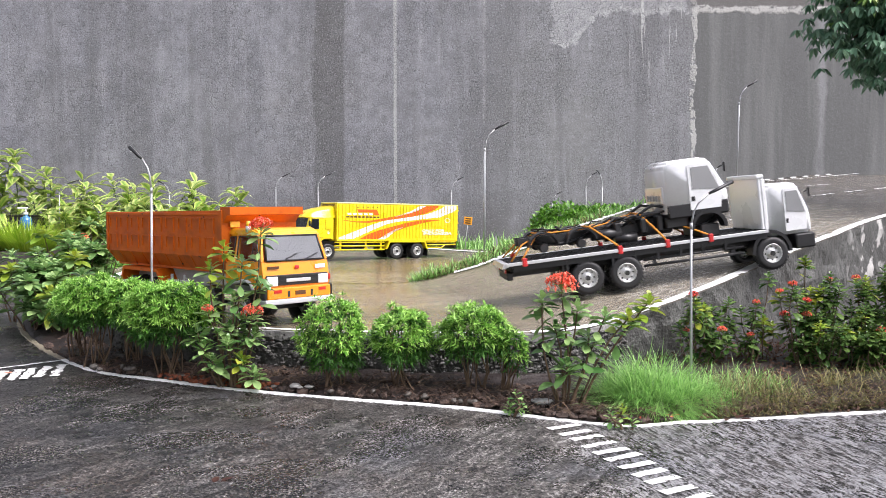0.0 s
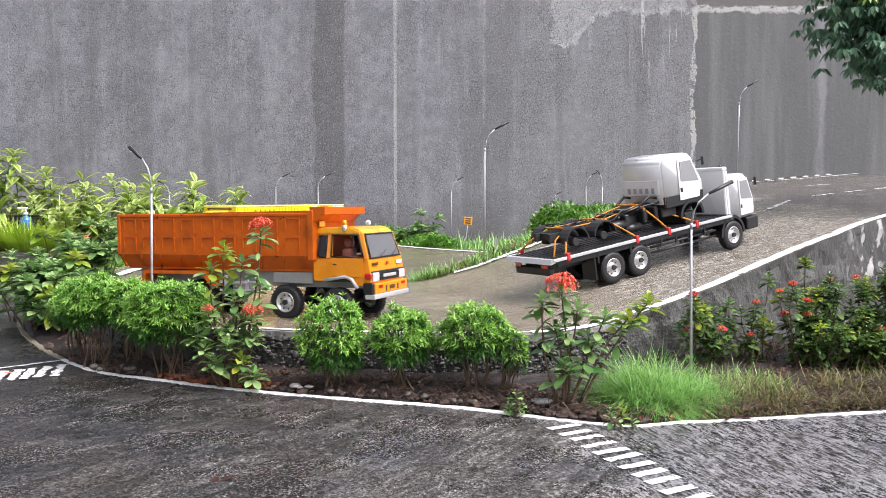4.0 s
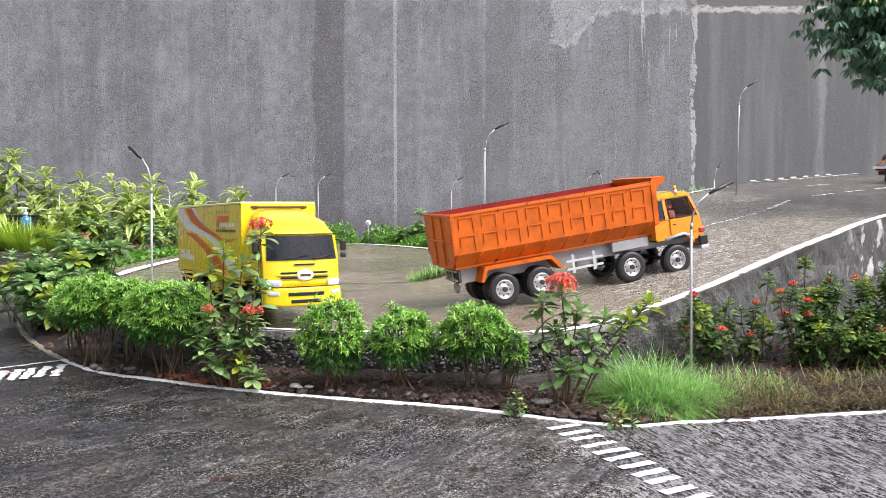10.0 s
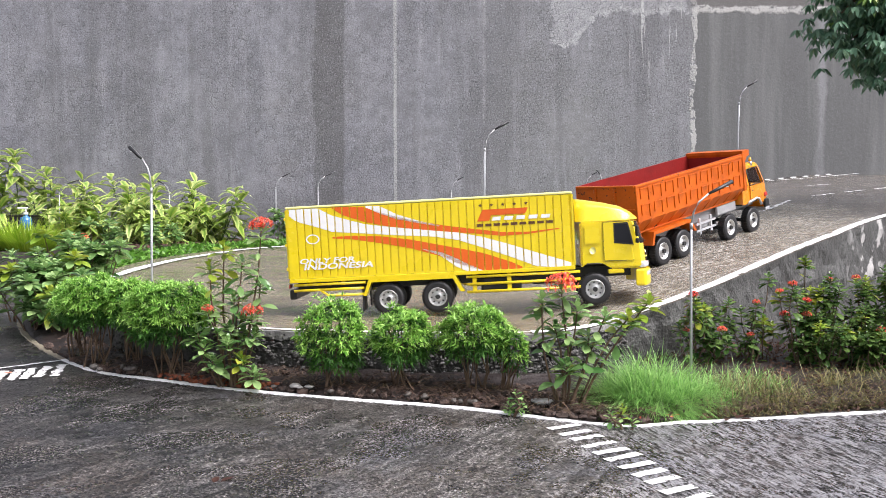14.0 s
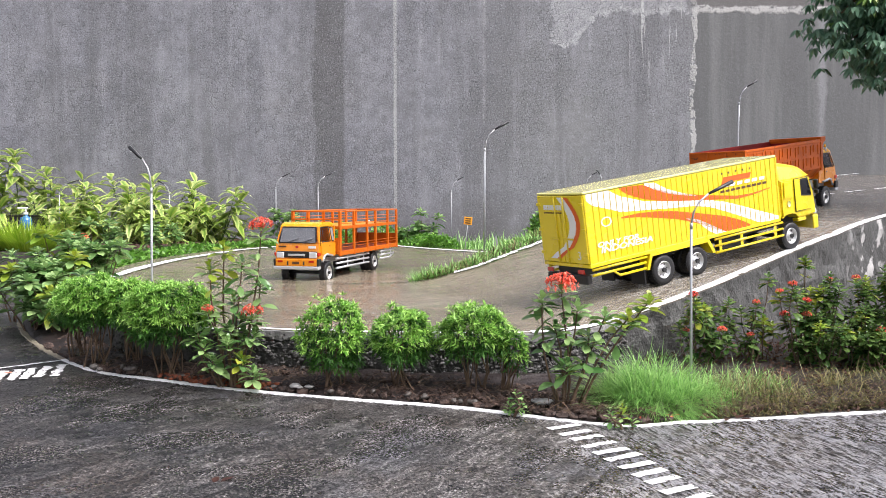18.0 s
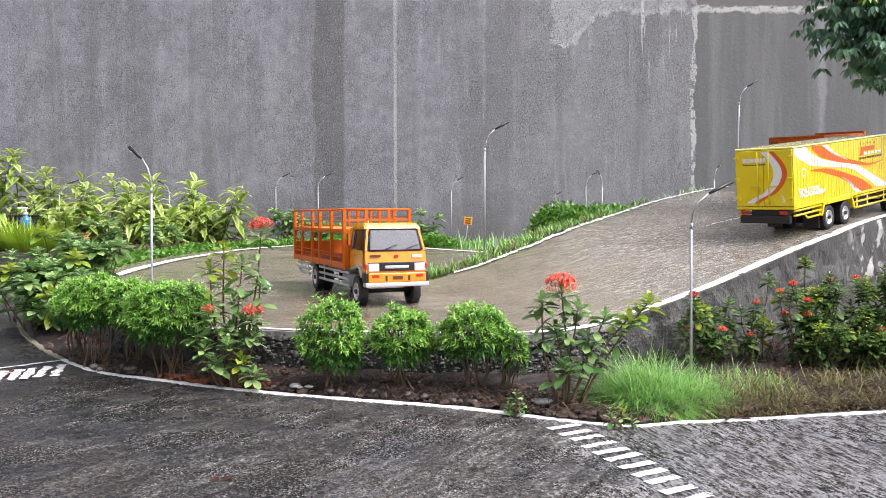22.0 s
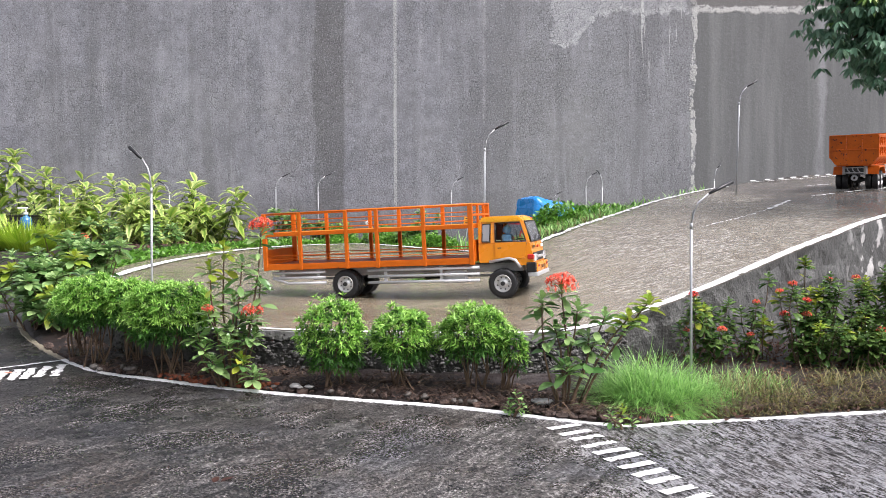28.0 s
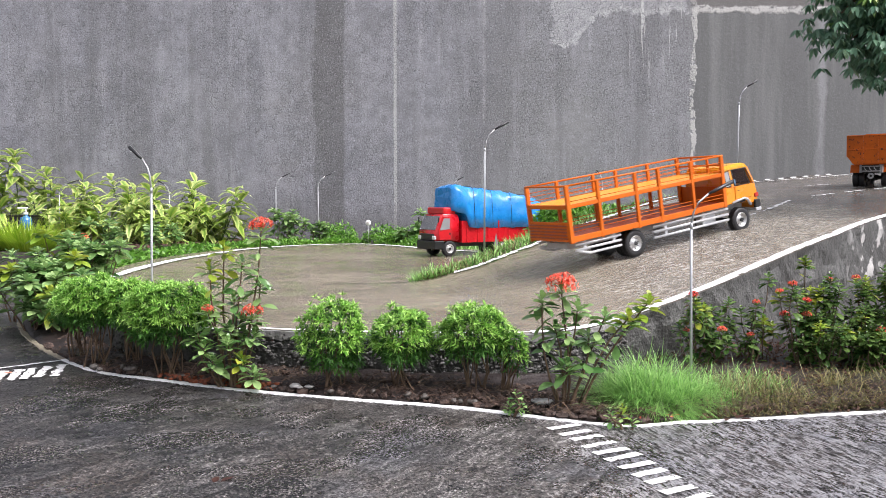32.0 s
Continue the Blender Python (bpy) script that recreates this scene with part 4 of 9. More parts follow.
def wheel_meshes(r, w):
    key = (round(r, 4), w)
    if key in WHEELS:
        return WHEELS[key]
    bm = bmesh.new()
    h = w / 2
    lathe(bm, [(r * 0.58, -h * 0.9), (r * 0.80, -h), (r * 0.95, -h * 0.92), (r, -h * 0.6), (r, h * 0.6), (r * 0.95, h * 0.92), (r * 0.80, h), (r * 0.58, h * 0.9), (r * 0.58, -h * 0.9)], 32)
    n = 30
    for k in range(n):
        a = 2 * math.pi * (k + 0.5) / n
        for s in (-1, 1):
            m = Matrix.Rotation(-a - s * 0.03, 4, "Y") @ Matrix.Translation((r, s * h * 0.45, 0))
            g = bmesh.ops.create_cube(bm, size=1.0)
            for v in g["verts"]:
                v.co = m @ Vector((v.co.x * r * 0.05, v.co.y * h * 0.75, v.co.z * r * 0.11))
    tyre = bpy.data.meshes.new("tyre")
    bm.to_mesh(tyre)
    bm.free()
    tyre.materials.append(RUBBER)
    bm = bmesh.new()
    # dished steel rim, outer face towards -y
    lathe(bm, [(r * 0.60, h * 0.9), (r * 0.60, -h * 0.9), (r * 0.565, -h * 1.0), (r * 0.53, -h * 0.9), (r * 0.50, -h * 0.45), (r * 0.30, -h * 0.30), (r * 0.27, -h * 0.62), (r * 0.12, -h * 0.72), (0.0001, -h * 0.74)], 28)
    for k in range(10):
        a = 2 * math.pi * k / 10
        m = Matrix.Rotation(-a, 4, "Y") @ Matrix.Translation((r * 0.20, -h * 0.74, 0))
        g = bmesh.ops.create_cone(bm, cap_ends=True, segments=6, radius1=r * 0.028, radius2=r * 0.028, depth=h * 0.3)
        for v in g["verts"]:
            v.co = m @ (Matrix.Rotation(math.pi / 2, 4, "X") @ v.co)
    rim = bpy.data.meshes.new("rim")
    bm.to_mesh(rim)
    bm.free()
    rim.materials.append(CHROME)
    bm = bmesh.new()
    for k in range(8):
        a = 2 * math.pi * k / 8
        m = Matrix.Rotation(-a, 4, "Y") @ Matrix.Translation((r * 0.41, -h * 0.40, 0))
        g = bmesh.ops.create_cone(bm, cap_ends=True, segments=8, radius1=r * 0.055, radius2=r * 0.055, depth=h * 0.06)
        for v in g["verts"]:
            v.co = m @ (Matrix.Rotation(math.pi / 2, 4, "X") @ v.co)
    holes = bpy.data.meshes.new("rim_hole")
    bm.to_mesh(holes)
    bm.free()
    holes.materials.append(DARK)
    bm = bmesh.new()
    g = bmesh.ops.create_cone(bm, cap_ends=True, segments=12, radius1=r * 0.15, radius2=r * 0.15, depth=w * 1.2)
    for v in g["verts"]:
        v.co = Matrix.Rotation(math.pi / 2, 4, "X") @ v.co
    hub = bpy.data.meshes.new("wheel")
    bm.to_mesh(hub)
    bm.free()
    hub.materials.append(DARK)
    WHEELS[key] = (tyre, rim, holes, hub)
    return WHEELS[key]


def wheel(parent, x, y, r=0.0415, w=0.026, dual=False, drop=0.0):
    """A wheel at the truck's side y; its outer face looks away from the truck."""
    tyre, rim, holes, hub = wheel_meshes(r, w)
    s = 1 if y < 0 else -1
    ob = new("wheel", hub)
    ob.parent = parent
    ob.location = (x, y + s * w / 2, r - drop)
    ob["spin_radius"] = r
    for nm, me in (("tyre", tyre), ("rim", rim), ("rim_holes", holes)):
        c = new(nm, me)
        c.parent = ob
        if s < 0:
            c.rotation_euler = (0, 0, math.pi)
        if dual and nm == "tyre":
            d = new("tyre", me)
            d.parent = ob
            d.location = (0, s * (w + 0.003), 0)
    return ob


def axles(parent, xs, w=0.09, r=0.0415, dual=(), drop=0.0):
    for x in xs:
        for y in (-w, w):
            wheel(parent, x, y, r, dual=x in dual, drop=drop)
        bm = bmesh.new()
        tube(bm, [(x, -w + 0.02, r - drop), (x, w - 0.02, r - drop)], 0.006, 8)
        if x in dual:
            bmesh.ops.create_uvsphere(bm, u_segments=10, v_segments=8, radius=0.014, matrix=Matrix.Translation((x, 0, r)))
        part("axle", bm, DARK, parent)


def quad(bm, pts):
    f = bm.faces.new([bm.verts.new(p) for p in pts])
    return f


def arch(bm, outer, inner, y0, y1):
    """One bent strip between an outer and an inner outline (x, z), from y0 to y1."""
    rows = [[bm.verts.new((p[0], y, p[1])) for p, y in ((o, y0), (o, y1), (q, y1), (q, y0))] for o, q in zip(outer, inner)]
    for a, b in zip(rows, rows[1:]):
        for k in range(4):
            bm.faces.new((a[k], a[(k + 1) % 4], b[(k + 1) % 4], b[k]))
    bm.faces.new(rows[0])
    bm.faces.new(rows[-1][::-1])
    bmesh.ops.recalc_face_normals(bm, faces=bm.faces)
    return bm


def plate(pts, thick):
    """A thin plate with outline pts, thickened along its normal."""
    bm = bmesh.new()
    f = quad(bm, pts)
    f.normal_update()
    n = f.normal.copy()
    r = bmesh.ops.extrude_face_region(bm, geom=[f])
    for v in [g for g in r["geom"] if isinstance(g, bmesh.types.BMVert)]:
        v.co -= n * thick
    bmesh.ops.recalc_face_normals(bm, faces=bm.faces)
    return bm


def rail_guard(parent, x0, x1, y, zs, posts, mat_, r=0.0035):
    for z in zs:
        part("guard_rail", tube(bmesh.new(), [(x0, y, z), (x1, y, z)], r, 8), mat_, parent)
    for px in posts:
        part("guard_post", boxed(px - 0.005, px + 0.005, y - 0.001 if y > 0 else y, y if y > 0 else y + 0.001, min(zs) - 0.004, max(zs) + 0.008), mat_, parent)


def text_part(name, body, size, m, material, parent, extrude=0.0004, label="", bold=0.0):
    cu = bpy.data.curves.new(name, "FONT")
    cu.body = body
    cu.size = size
    cu.extrude = extrude
    cu.offset = bold
    cu.align_x = "CENTER"
    cu.align_y = "CENTER"
    ob = new(name, cu)
    me = bpy.data.meshes.new_from_object(ob)
    bpy.data.objects.remove(ob)
    me.materials.append(material)
    me.transform(m)
    ob = new(name, me)
    ob.parent = parent
    if label:
        ob["label"] = label
    return ob


def letters(word):
    """Splits a word's mesh so that each raised letter is a part of its own."""
    bm = bmesh.new()
    bm.from_mesh(word.data)
    todo = set(bm.verts)
    while todo:
        island, edge = set(), [next(v for v in bm.verts if v in todo)]
        while edge:
            v = edge.pop()
            if v not in island:
                island.add(v)
                edge += [e.other_vert(v) for e in v.link_edges]
        todo -= island
        order = [v for v in bm.verts if v in island]
        number = {v: i for i, v in enumerate(order)}
        me = bpy.data.meshes.new("letter")
        me.from_pydata([tuple(v.co) for v in order], [], [[number[v] for v in f.verts] for f in bm.faces if f.verts[0] in island])
        me.materials.append(word.data.materials[0])
        ob = new("letter", me)
        ob.parent = word.parent
    bm.free()
    bpy.data.objects.remove(word)


def doll(label, x, y, z, material):
    """Toy figure at a wheel, one plain mesh, riding in its truck."""
    bm = bmesh.new()
    bmesh.ops.create_uvsphere(bm, u_segments=12, v_segments=8, radius=0.013, matrix=Matrix.Translation((x, y, z + 0.048)))
    box(bm, x - 0.014, x + 0.014, y - 0.017, y + 0.017, z, z + 0.036, 0.007, 2)
    for f in bm.faces:
        f.smooth = True
    return tagged(part("doll", bm, material), label, "doll", "dolls in the trucks")


def amber_cab(t, x0, w=0.096, beacon=False, lip=SILVER, bumper=CAB_ORANGE):
    """Square cab-over of an older medium truck: rear wall at x0, 0.165 long."""
    X = lambda a: x0 + a * 0.93
    zs, zb, zt = 0.092, 0.147, 0.202   # sill, window line, roof gutter
    # lower shell with a wheel arch cut in its side outline
    side = [(X(0), zs), (X(0), zb), (X(0.158), zb), (X(0.166), 0.105), (X(0.166), 0.082)]
    arch = [(X(0.118), 0.082), (X(0.108), 0.094), (X(0.092), 0.101), (X(0.055), 0.101), (X(0.036), 0.092)]
    bm = bmesh.new()
    prism(bm, side + arch, -w, w)
    bmesh.ops.bevel(bm, geom=[e for e in bm.edges if e.calc_length() > 0.1], offset=0.003, segments=2, affect="EDGES")
    shell = part("cab_shell", bm, CAB_ORANGE, t)
    # pillars and roof
    ins = 0.010
    roof = bmesh.new()
    prof = [(X(0.002), zt), (X(0.004), zt + 0.014), (X(0.02), zt + 0.019), (X(0.11), zt + 0.019), (X(0.132), zt + 0.012), (X(0.139), zt)]
    prism(roof, prof, -w + ins * 0.7, w - ins * 0.7)
    bmesh.ops.bevel(roof, geom=[e for e in roof.edges], offset=0.004, segments=2, affect="EDGES")
    part("roof", roof, CAB_ROOF, t, "rain-wet roof, yellowed in colour for the sky's reflection")
    for s in (-1, 1):
        def pil(xa, xb, xc, xd):
            bm = bmesh.new()
            y0, y1 = s * w, s * (w - ins)
            vs = [(X(xa), y0, zb), (X(xb), y0, zb), (X(xd), y1, zt + 0.004), (X(xc), y1, zt + 0.004)]
            inn = [(p[0], p[1] - s * 0.006, p[2]) for p in vs]
            a = [bm.verts.new(p) for p in vs]
            b = [bm.verts.new(p) for p in inn]
            bm.faces.new(a), bm.faces.new(b[::-1])
            for i in range(4):
                bm.faces.new((a[i], b[i], b[(i + 1) % 4], a[(i + 1) % 4]))
            bmesh.ops.recalc_face_normals(bm, faces=bm.faces)
            part("pillar", bm, CAB_ORANGE, t)
        pil(0.0, 0.012, 0.003, 0.013)
        pil(0.038, 0.052, 0.040, 0.052)
        pil(0.145, 0.158, 0.127, 0.139)
    part("rear_wall", boxed(X(0.0), X(0.008), -w + 0.002, w - 0.002, zb, zt + 0.004), CAB_ORANGE, t)
    # glass
    wy, ty = w - 0.012, w - 0.020
    ws = [(X(0.160), -wy, zb + 0.001), (X(0.160), wy, zb + 0.001), (X(0.141), ty, zt + 0.002), (X(0.141), -ty, zt + 0.002)]
    scr = part("windscreen", plate(ws, 0.002), WET_GLASS, t, "dark windscreen speckled with rain")
    fr = bmesh.new()
    c = [Vector(p) for p in ws]
    for i in range(4):
        tube(fr, [c[i], c[(i + 1) % 4]], 0.0022, 6)
    part("seal", fr, BLACK, scr, "black rubber window seal")
    for y in (-0.03, 0.03):
        part("wiper", tube(bmesh.new(), [(X(0.163), y, zb + 0.004), (X(0.158), y + 0.035, zb + 0.016)], 0.0012, 5), BLACK, t)
    for s in (-1, 1):
        d = part("door", plate([(X(0.052), s * (w + 0.0012), zs + 0.012), (X(0.142), s * (w + 0.0012), zs + 0.012), (X(0.148), s * (w + 0.0012), zb), (X(0.052), s * (w + 0.0012), zb)][::s], 0.002), CAB_ORANGE, t)
        part("door_handle", boxed(X(0.060), X(0.071), s * (w + 0.003) - 0.0012, s * (w + 0.003) + 0.0012, 0.131, 0.1335), BLACK, d, "black door handle")
        part("door_crease", tube(bmesh.new(), [(X(0.075), s * (w + 0.002), 0.144), (X(0.110), s * (w + 0.002), 0.104), (X(0.142), s * (w + 0.002), 0.104)], 0.0014, 5), CAB_ORANGE, d)
        def side_glass(xa, xb, xc, xd):
            y0, y1 = s * (w - 0.001), s * (w - ins + 0.001)
            return plate([(X(xa), y0, zb + 0.004), (X(xb), y0, zb + 0.004), (X(xd), y1, zt - 0.002), (X(xc), y1, zt - 0.002)][::s], 0.0015)
        g = part("side_window", side_glass(0.054, 0.144, 0.053, 0.126), CLEAR, t, "clear side window")
        g.visible_shadow = False
        fr = bmesh.new()
        y0, y1 = s * (w + 0.001), s * (w - ins + 0.002)
        c = [(X(0.053), y0, zb + 0.003), (X(0.130), y0, zb + 0.003), (X(0.146), y0, zb - 0.010), (X(0.147), y0, zb + 0.002), (X(0.128), y1, zt), (X(0.052), y1, zt)]
        for i in range(6):
            tube(fr, [c[i], c[(i + 1) % 6]], 0.0018, 5)
        tube(fr, [(X(0.122), y0, zb + 0.003), (X(0.113), y1, zt)], 0.0012, 5)
        part("window_frame", fr, BLACK, g, "black window frame")
        part("rear_quarter_window", side_glass(0.012, 0.036, 0.013, 0.037), GLASS if beacon else PALE_GLASS, t)
        q0, q1 = s * (w + 0.0005), s * (w - ins + 0.002)
        qf = bmesh.new()
        qc = [(X(0.012), q0, zb + 0.004), (X(0.036), q0, zb + 0.004), (X(0.037), q1, zt - 0.002), (X(0.013), q1, zt - 0.002)]
        for i in range(4):
            tube(qf, [qc[i], qc[(i + 1) % 4]], 0.0016, 5)
        part("quarter_window_seal", qf, BLACK, t, "black rubber window seal")
        # arch trim and mirror
        tr = bmesh.new()
        tube(tr, [(X(0.032), s * (w + 0.001), 0.094), (X(0.094), s * (w + 0.001), 0.103), (X(0.112), s * (w + 0.001), 0.097), (X(0.128), s * (w + 0.001), 0.076)], 0.0045, 6)
        part("arch_trim", tr, SILVER, t, "grey wheel arch trim")
        part("corner_lamp", boxed(X(0.150), X(0.170), s * w - 0.004, s * w + 0.003, 0.098, 0.112, 0.002), LAMP_RED, t, "dark red corner lamp")
        part("bumper_corner", boxed(X(0.146), X(0.176), s * w - 0.006, s * w + 0.004, 0.062, 0.090, 0.003), BLACK, t)
        part("headlight", boxed(X(0.160), X(0.1725), s * (w - 0.021) - 0.015, s * (w - 0.021) + 0.015, 0.091, 0.113, 0.002), LAMP_CLEAR, t, "clear square headlight")
    # grille, bumper
    gr = part("grille", boxed(X(0.160), X(0.170), -w + 0.006, w - 0.006, 0.092, 0.116, 0.002), BLACK, t, "black grille")
    part("chrome_bar", boxed(X(0.169), X(0.1725), -0.034, 0.034, 0.099, 0.107, 0.001), SILVER, gr, "silver grille bar")
    for i in range(3):
        part("grille_slat", boxed(X(0.168), X(0.1715), -w + 0.042, w - 0.042, 0.0935 + i * 0.0085, 0.0950 + i * 0.0085), DARK, gr)
    part("nose_badge", boxed(X(0.1635), X(0.166), -0.006, 0.006, 0.128, 0.136, 0.001), HOOK_RED, t, "small red badge")
    part("nose_lettering", boxed(X(0.1635), X(0.1655), -w + 0.012, -w + 0.042, 0.130, 0.136), BROWN_DECAL, t, "dark unreadable lettering")
    part("nose_sticker", boxed(X(0.1635), X(0.1655), w - 0.040, w - 0.012, 0.127, 0.136), WHITE_DECAL, t, "white unreadable sticker")
    bp = part("bumper", boxed(X(0.155), X(0.178), -w + 0.004, w - 0.004, 0.062, 0.088, 0.003, 2), bumper, t)
    for y in (-0.062, 0.062):
        part("bumper_lamp", boxed(X(0.1775), X(0.1795), y - 0.010, y + 0.010, 0.076, 0.083), LAMP_RED, bp, "small red bumper lamp")
    for y in (-0.032, 0.032):
        part("tow_slot", boxed(X(0.1775), X(0.179), y - 0.003, y + 0.003, 0.066, 0.080), DARK, bp)
    part("plate_holder", boxed(X(0.1775), X(0.1795), -0.014, 0.014, 0.070, 0.079), BROWN_DECAL, bp, "dark plate with unreadable bars")
    part("bumper_lip", boxed(X(0.150), X(0.180), -w - 0.004, w + 0.004, 0.050, 0.062, 0.003, 2), lip, t, "silver lower bumper")
    part("cab_floor", boxed(X(0.002), X(0.16), -w + 0.006, w - 0.006, 0.090, 0.096), DARK, t)
    part("seat", boxed(X(0.02), X(0.06), -w + 0.02, w - 0.02, 0.096, 0.135, 0.006, 2), BLACK, t)
    if beacon:
        b = bmesh.new()
        tube(b, [(X(0.088), -0.082, zt + 0.010), (X(0.088), -0.082, zt + 0.024)], 0.006, 10)
        bc = part("beacon", b, CHROME, t, "chrome beacon foot")
        part("beacon_lens", tube(bmesh.new(), [(X(0.088), -0.082, zt + 0.024), (X(0.088), -0.082, zt + 0.036)], 0.0055, 10, 0.004), LAMP_AMBER, bc, "amber beacon lens")
    return shell


def chassis(t, x0, x1, mat_, z0=0.066, z1=0.09):
    for s in (-1, 1):
        part("frame_beam", boxed(x0, x1, s * 0.042 - 0.006, s * 0.042 + 0.006, z0, z1), mat_, t)
    n = int((x1 - x0) / 0.14)
    for i in range(n + 1):
        x = x0 + (x1 - x0) * i / n
        part("cross_beam", boxed(x - 0.005 if i else x, x + 0.005, -0.036, 0.036, z0 + 0.003, z1 - 0.003), mat_, t)


# ----- yellow box truck -----
def side_px(px, y_px):
    """Side artwork coordinates: a spot seen square on becomes (x, z) on the box wall."""
    p = (px - 412) / 482
    s = p * 2.0 / (p * 2.0 + (1 - p) * 2.33)
    top = 358 - 1 * p
    bot = 485 + 6 * p
    return -0.243 + 0.702 * s, 0.273 - 0.175 * (y_px - top) / (bot - top)


SWOOSH = (
    (WHITE_DECAL, ((413, 358, 366), (432, 358, 380), (475, 358, 393), (500, 372, 402), (560, 391, 408), (620, 401, 415), (680, 410, 421), (720, 416, 430), (760, 427, 447), (800, 443, 466), (840, 461, 487), (865, 472, 490), (893, 485, 490))),
    (ORANGE_DECAL, ((502, 358, 360), (520, 358, 372), (560, 360, 387), (600, 375, 397), (640, 388, 404), (700, 402, 413), (750, 412, 420), (790, 420, 427), (830, 422, 426), (875, 418, 420))),
    (WHITE_DECAL, ((562, 358, 360), (590, 360, 374), (620, 377, 386), (660, 392, 396), (690, 401, 403))),
    (ORANGE_DECAL, ((500, 411, 414), (540, 411, 418), (590, 415, 428), (640, 424, 440), (690, 437, 458), (730, 448, 479), (760, 457, 489), (800, 475, 490), (818, 486, 490))),
    (WHITE_DECAL, ((660, 442, 443), (690, 450, 457), (715, 463, 479), (735, 476, 490), (758, 489, 490))),
)
N_FLUTE = 36


def flutes():
    L = 0.702 - 0.012
    return [(-0.237 + L * i / N_FLUTE, -0.237 + L * (i + 1) / N_FLUTE) for i in range(N_FLUTE)]


def fluted_wall(s, w):
    """Box side wall with narrow upright grooves between wide flats."""
    bm = bmesh.new()
    g, d = 0.0026, 0.0035
    prof = [(-0.243, 0)]
    for a, b in flutes():
        prof += [(a + g / 2, 0), (b - g / 2, 0), (b - g / 2 + 0.0006, d), (b + g / 2 - 0.0006, d)]
    prof += [(0.459, 0)]
    zs = (0.100, 0.108, 0.262, 0.273)
    cols = []
    for x, dd in prof:
        cols.append([bm.verts.new((x, s * (w - (dd if k in (1, 2) else 0)), z)) for k, z in enumerate(zs)])
    for p, q in zip(cols, cols[1:]):
        for k in range(3):
            bm.faces.new((p[k], q[k], q[k + 1], p[k + 1]))
    bmesh.ops.recalc_face_normals(bm, faces=bm.faces)
    if sum(f.normal.y for f in bm.faces) * s < 0:
        bmesh.ops.reverse_faces(bm, faces=bm.faces)
    return bm


def swoosh(rows, s, w):
    pts = [(side_px(px, a), side_px(px, b)) for px, a, b in rows]
    xs = [p[0][0] for p in pts]
    top = [p[0][1] for p in pts]
    bot = [p[1][1] for p in pts]
    bm = bmesh.new()
    y = s * (w + 0.0006)
    for a, b in flutes():
        lo, hi = max(a + 0.0014, xs[0]), min(b - 0.0014, xs[-1])
        if hi - lo < 0.001:
            continue
        prev = None
        for k in range(4):
            x = lo + (hi - lo) * k / 3
            zt, zb = float(np.interp(x, xs, top)), float(np.interp(x, xs, bot))
            row = (bm.verts.new((x, y, zt)), bm.verts.new((x, y, zb)))
            if prev:
                bm.faces.new((prev[0], prev[1], row[1], row[0]))
            prev = row
    bmesh.ops.recalc_face_normals(bm, faces=bm.faces)
    if sum(f.normal.y for f in bm.faces) * s < 0:
        bmesh.ops.reverse_faces(bm, faces=bm.faces)
    return bm


def star(bm, cx, cz, r, y, s):
    vs = []
    for k in range(10):
        a = math.pi / 2 + k * math.pi / 5
        rr = r if k % 2 == 0 else r * 0.45
        vs.append(bm.verts.new((cx + rr * math.cos(a), y, cz + rr * math.sin(a))))
    f = bm.faces.new(vs if s < 0 else vs[::-1])


